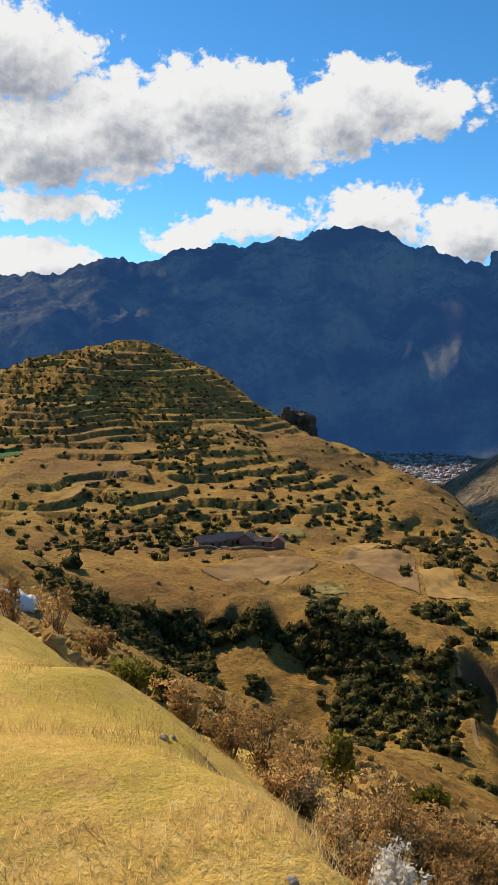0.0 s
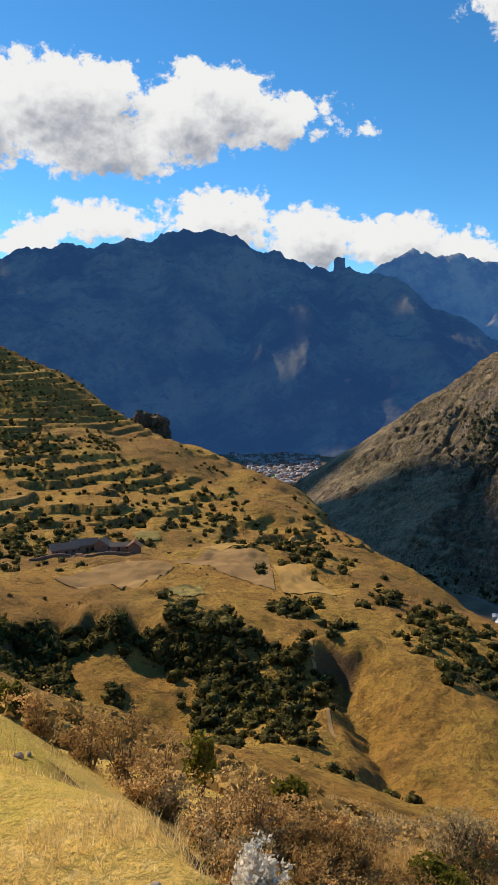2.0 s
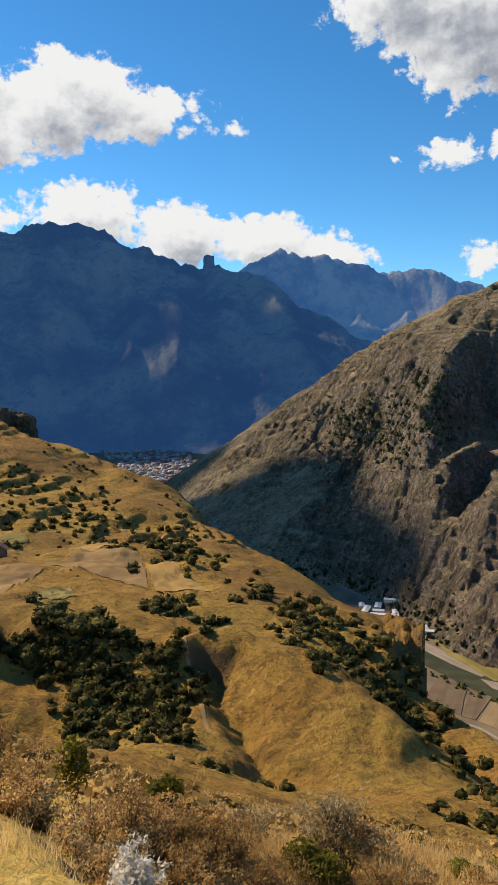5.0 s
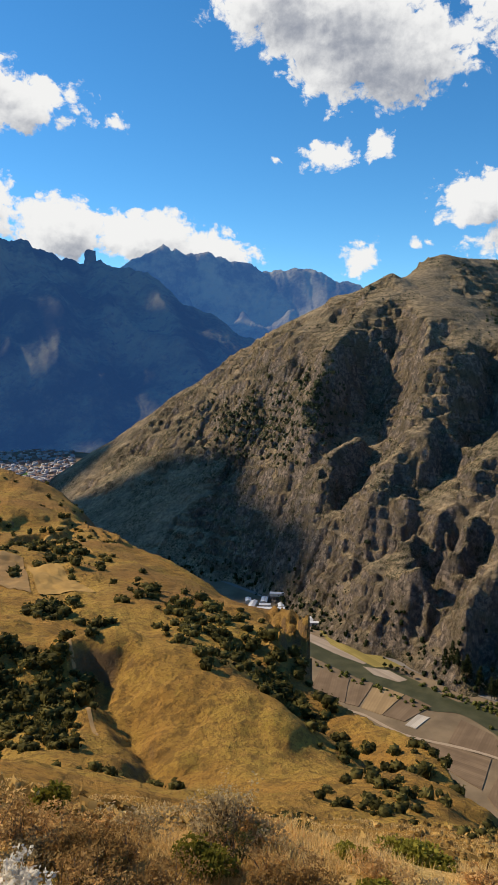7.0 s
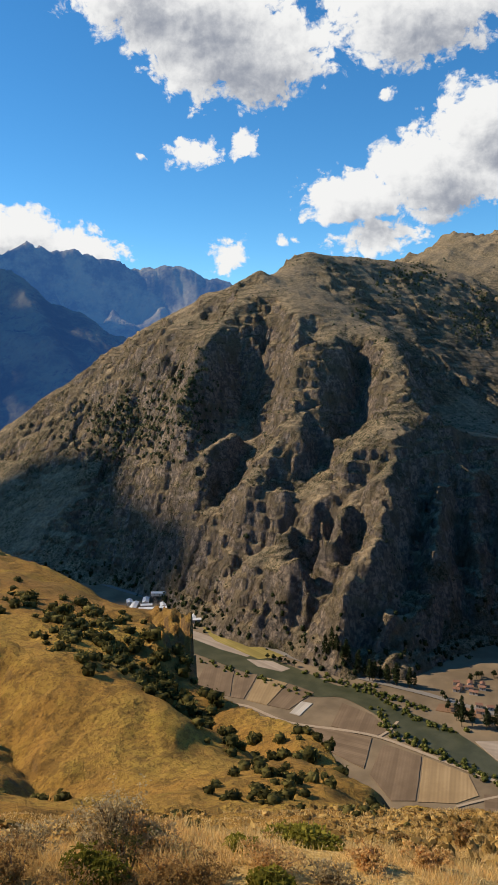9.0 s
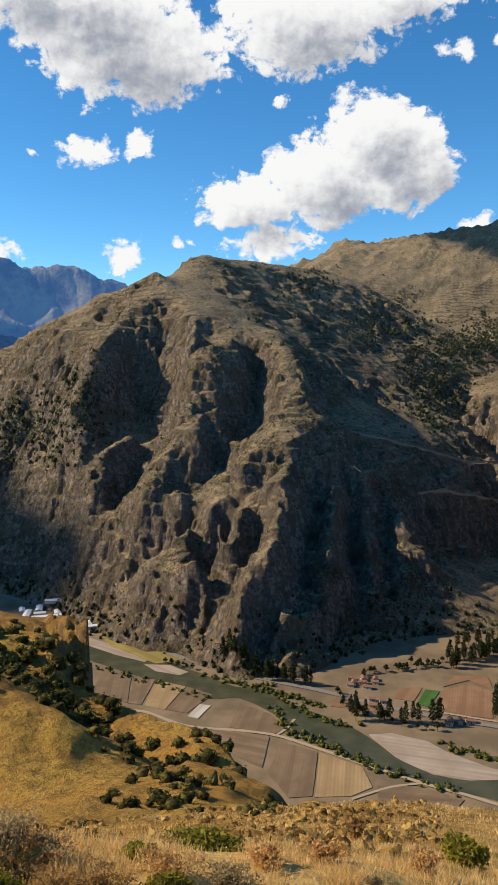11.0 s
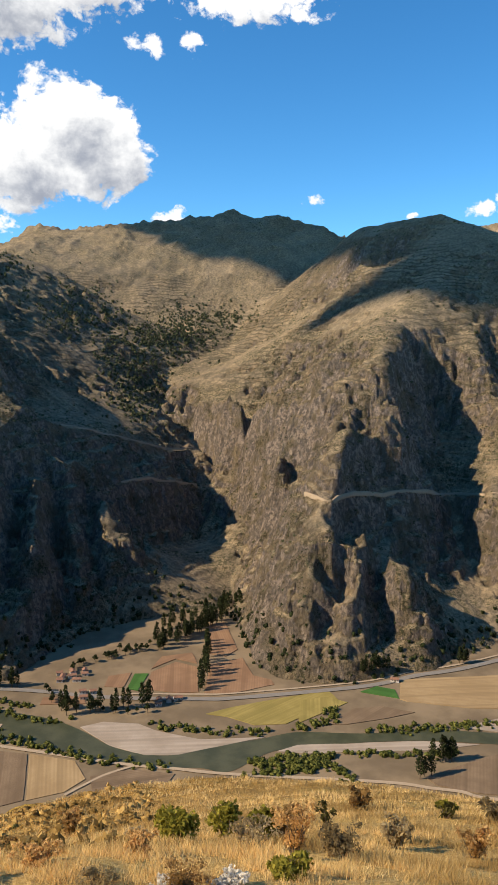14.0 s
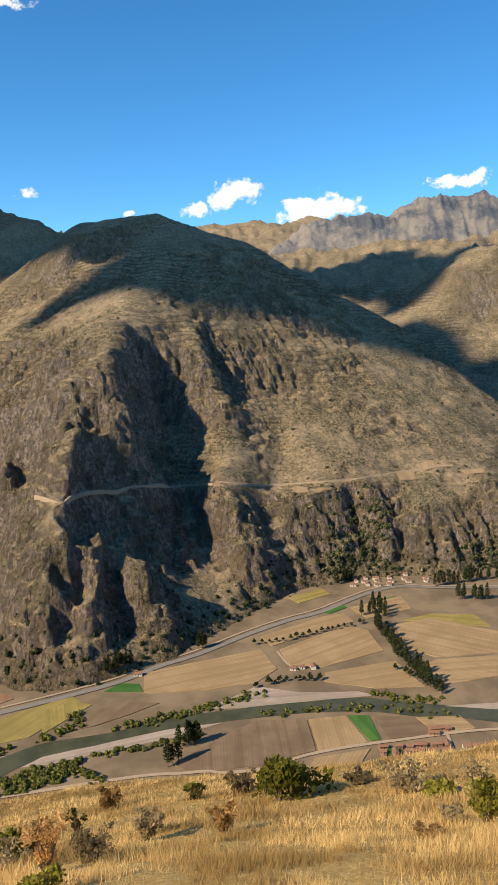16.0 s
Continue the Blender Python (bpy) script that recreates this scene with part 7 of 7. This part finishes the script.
# ---- trees and bushes along the foot of the wall ----
foot = []
for x, y, _ in along(WEST_BASE_LINE + EAST_BASE_LINE, 2.2):
    if rng.uniform() < 0.75:
        k = 1 + (4 + rng.exponential(14)) / math.hypot(x, y)
        foot.append((x * k + rng.normal() * 6, y * k + rng.normal() * 6, rng.uniform(1.3, 3.4)))
xy = np.array(foot)
z = np.maximum(wall_height(xy[:, 0], xy[:, 1]), FLOOR - 1)
mass("foot_woods", [(x, y, h - 0.5, r) for (x, y, r), h in zip(foot, z) if h < FLOOR + 60], TREE_LEAF, "dark green trees and bushes along the foot of the mountain", "woods", 20, 0.42, 1.3, 13)


# ---- low bushes dotted over the far slopes ----
rng = np.random.RandomState(51)
a, d = rng.uniform(22, 110, 44000), np.sqrt(rng.uniform(720 ** 2, 1750 ** 2, 44000))
x, y = d * np.sin(np.radians(a)), d * np.cos(np.radians(a))
z = wall_height(x, y)
keep = (z > FLOOR + 8) & (fbm(x / 120, y / 120, 4, seed=83) + 0.5 * fbm(x / 25, y / 25, 2, seed=85) + 0.25 * (a > 82) * (z > -230) > 0.0)
x, y, z = x[keep][:20000], y[keep][:20000], z[keep][:20000]
mass("slope_scrub", [(*p, s) for p, s in zip(zip(x, y, z - 0.3), 0.45 + rng.exponential(0.4, len(x)))], FAR_LEAF, "dark low bushes dotted over the mountain slopes", "scrub", 4, 0.6, 0.8, 11)
a, d = rng.uniform(81, 106, 7000), np.sqrt(rng.uniform(1050 ** 2, 1800 ** 2, 7000))
x, y = d * np.sin(np.radians(a)), d * np.cos(np.radians(a))
z = wall_height(x, y)
keep = (z > -260) & (fbm(x / 60, y / 60, 3, seed=89) > -0.12)
mass("slope_scrub", [(*p, s) for p, s in zip(zip(x[keep], y[keep], z[keep] - 0.3), rng.uniform(0.6, 1.4, keep.sum()))], FAR_LEAF, "dark low bushes in rows over old terraces", "scrub", 6, 0.6, 0.8, 14)
a, d = rng.uniform(36, 108, 8000), rng.uniform(1750, 2900, 8000)
x, y = d * np.sin(np.radians(a)), d * np.cos(np.radians(a))
keep = fbm(x / 200, y / 200, 4, seed=87) > 0.08
x, y = x[keep], y[keep]
mass("slope_scrub", [(*p, s) for p, s in zip(zip(x, y, wall_height(x, y) - 0.3), rng.uniform(1.0, 2.5, len(x)))], FAR_LEAF, "dark clumps of trees on the high slopes", "scrub", 6, 0.6, 0.8, 12)


# ---- rock tower on the far crest ----
def rock_tower():
    bm = bmesh.new()
    bmesh.ops.create_cube(bm, size=1)
    bmesh.ops.subdivide_edges(bm, edges=bm.edges[:], cuts=6, use_grid_fill=True)
    for v in bm.verts:
        t = v.co.z + 0.5
        v.co.x, v.co.y, v.co.z = v.co.x * (64 - 18 * t), v.co.y * (60 - 14 * t), -70 + 150 * t
        v.co += Vector(noise.noise_vector(v.co * 0.05)) * 9
    # takes the range's haze emission, so it glows faintly blue too
    ob = part("rock_tower", bm, DISTANT_HAZE)
    ob.matrix_world = pose(1362, 4340, 556)
    tagged(ob, "square dark rock tower on the mountain crest", "rock")


rock_tower()


def outcrop():
    """A blunt dark crag that stands out of the edge of the terraced hill."""
    bm = bmesh.new()
    bmesh.ops.create_cube(bm, size=1)
    bmesh.ops.subdivide_edges(bm, edges=bm.edges[:], cuts=9, use_grid_fill=True)
    for v in bm.verts:
        t = v.co.z + 0.5
        v.co.x, v.co.y, v.co.z = v.co.x * (34 - 9 * t), v.co.y * (26 - 6 * t), -14 + 29 * t * (1 - 0.25 * v.co.x)
        v.co += Vector(noise.noise_vector(v.co * 0.11)) * 4.5 + Vector(noise.noise_vector(v.co * 0.4)) * 1.5
    ob = part("crag", bm, SLOPE)
    x, y = 705 * math.sin(radians(3.6)), 705 * math.cos(radians(3.6))
    ob.matrix_world = pose(x, y, 705 * math.tan(radians(-4.5)), 0, 0, 12)
    tagged(ob, "blunt dark rock crag at the edge of the terraces", "rock")


outcrop()


# ---- farmstead on the near hill ----
def farm_point(u, v):
    """u metres across, v metres away from the farmyard's middle."""
    az, r = FARM
    a = radians(az)
    x = r * math.sin(a) + u * math.cos(a) + v * math.sin(a)
    y = r * math.cos(a) - u * math.sin(a) + v * math.cos(a)
    return x, y, hill_z(x, y)


def farmstead():
    for u, v, w, d, h, rise, turn, roof, label in (
            (-10.5, 5.5, 10.0, 5.5, 2.7, 1.7, 16, GREY_TILE, "low adobe farm building with a weathered grey roof"),
            (-2.5, 8.5, 9.5, 5.2, 3.0, 1.8, 12, GREY_TILE, "adobe farmhouse with a weathered grey roof"),
            (4.2, 7.0, 5.5, 5.0, 2.8, 1.6, 70, GREY_TILE, "small adobe outbuilding with a grey roof"),
            (10.0, 5.0, 11.0, 3.6, 2.1, 1.0, -8, GREY_TILE, "long low adobe stable at the farmyard"),
            (16.0, 2.5, 5.0, 4.4, 3.0, 1.6, 82, CLAY_TILE, "reddish adobe gate house of the farmyard")):
        x, y, z = farm_point(u, v)
        ob = house_kind(w, d, h, rise, ADOBE, roof)
        ob.matrix_world = pose(x, y, z + 0.2, 0, 0, turn - FARM[0])
        tagged(ob, label, "farm building", "farmstead buildings")
    # the low wall of the yard
    base = new("yard_wall")
    x, y, z = farm_point(4, -3)
    base.matrix_world = pose(x, y, z)
    tagged(base, "low rough adobe wall round the farmyard", "wall")
    rng = np.random.RandomState(2)
    for a, b in (((-6, 2), (-2, -5)), ((-2, -5), (13, -2)), ((13, -2), (17, 1)), ((-22, -8), (-8, -4))):
        n = max(3, int(math.dist(a, b) / 1.3))
        for i in range(n):
            t = (i + 0.5) / n
            px, py, pz = farm_point(a[0] + (b[0] - a[0]) * t, a[1] + (b[1] - a[1]) * t)
            bm = box_bm((1.5, 0.6, 1.3 + rng.uniform(-0.2, 0.2)), (0, 0, 0.35), 0.08)
            ob = part("block", bm, ADOBE, base)
            ob.matrix_local = Matrix.Translation((px - x, py - y, pz - z)) @ pose(0, 0, 0, 0, 0, math.degrees(math.atan2(b[1] - a[1], b[0] - a[0])) - FARM[0])


farmstead()


def boulder(x, y, z, size, mat, label, seed):
    bm = bmesh.new()
    bmesh.ops.create_icosphere(bm, subdivisions=3, radius=0.5)
    rng = np.random.RandomState(seed)
    k = Vector(rng.uniform(0.7, 1.3, 3))
    off = Vector(rng.uniform(0, 50, 3))
    for v in bm.verts:
        v.co = Vector((v.co.x * k.x, v.co.y * k.y, v.co.z * k.z * 0.75)) * (1 + 0.35 * noise.noise(v.co * 2.2 + off))
    ob = part("rock", bm, mat)
    ob.matrix_world = pose(x, y, z + size * 0.12, 0, 0, rng.uniform(0, 360)) @ Matrix.Scale(size, 4)
    return tagged(ob, label, "rock")


for i, (az, r, size) in enumerate(((3.5, 3.05, 0.06), (-6.5, 5.6, 0.07), (-5.8, 5.7, 0.05), (30.9, 26.0, 0.6), (31.6, 26.4, 0.4))):
    boulder(*on_hill(az, r), size, STONE, "rough grey-brown stone in the grass", 60 + i)
for i in range(9):
    az, r = -19.4 + 0.38 * i, 40.5 + 0.5 * (i % 3)
    x, y, z = on_hill(az, r)
    boulder(x, y, z + 0.1 * (i % 2), 0.85 + 0.2 * (i % 3), CHALK, "pale whitish stone piled at the meadow edge", 80 + i)
for i, (u, v) in enumerate(((-8, 0.5), (-6.5, 0.2), (-4.5, 1.0), (5.5, 1.5), (7.0, 1.8))):
    x, y, z = farm_point(u, v)
    boulder(x, y, z, 1.3, STONE, "dark boulder lying in the farmyard", 100 + i)


# ---- paths and plots on the near hill ----
def plan(az, r):
    return r * math.sin(radians(az)), r * math.cos(radians(az))


for width, line in HILL_PATHS:
    pts = [plan(*q) for q in line]
    p = np.array(resampled(pts, max(16, int(sum(math.dist(a, b) for a, b in zip(pts, pts[1:])) / 0.8))))
    d = np.gradient(p, axis=0)
    d /= np.linalg.norm(d, axis=1)[:, None] + 1e-9
    side = np.c_[-d[:, 1], d[:, 0]] * width * 0.35
    rows = [np.c_[p + side * k, hill_height(*(p + side * k).T) + 0.05] for k in (-1, -0.3, 0.3, 1)]
    ob = grid_mesh("path", np.array(rows), TRAIL)
    tagged(ob, "narrow trodden dirt path on the hillside", "path", kind="structure")

for i, (paint, corners) in enumerate(HILL_FIELDS):
    q = [Vector((*plan(*c), 0)) for c in corners]
    rows, cols = 34, 34
    xy = np.array([[((q[0].lerp(q[1], j / (cols - 1))).lerp(q[3].lerp(q[2], j / (cols - 1)), k / (rows - 1)))[:2] for j in range(cols)] for k in range(rows)])
    z = hill_height(xy[..., 0], xy[..., 1]) + 0.22
    ob = grid_mesh("field", np.concatenate([xy, z[..., None]], -1), PARCEL_PAINT[{"brown": "upland", "tan": "stubble"}.get(paint, paint)])
    tagged(ob, {"brown": "bare ploughed field beside the farmstead", "tan": "golden stubble plot on the hillside", "red": "reddish tilled plot among the terraces", "green": "small green crop plot among the terraces", "yellow": "yellow-green grass plot on the hillside"}[paint], "field", kind="structure")
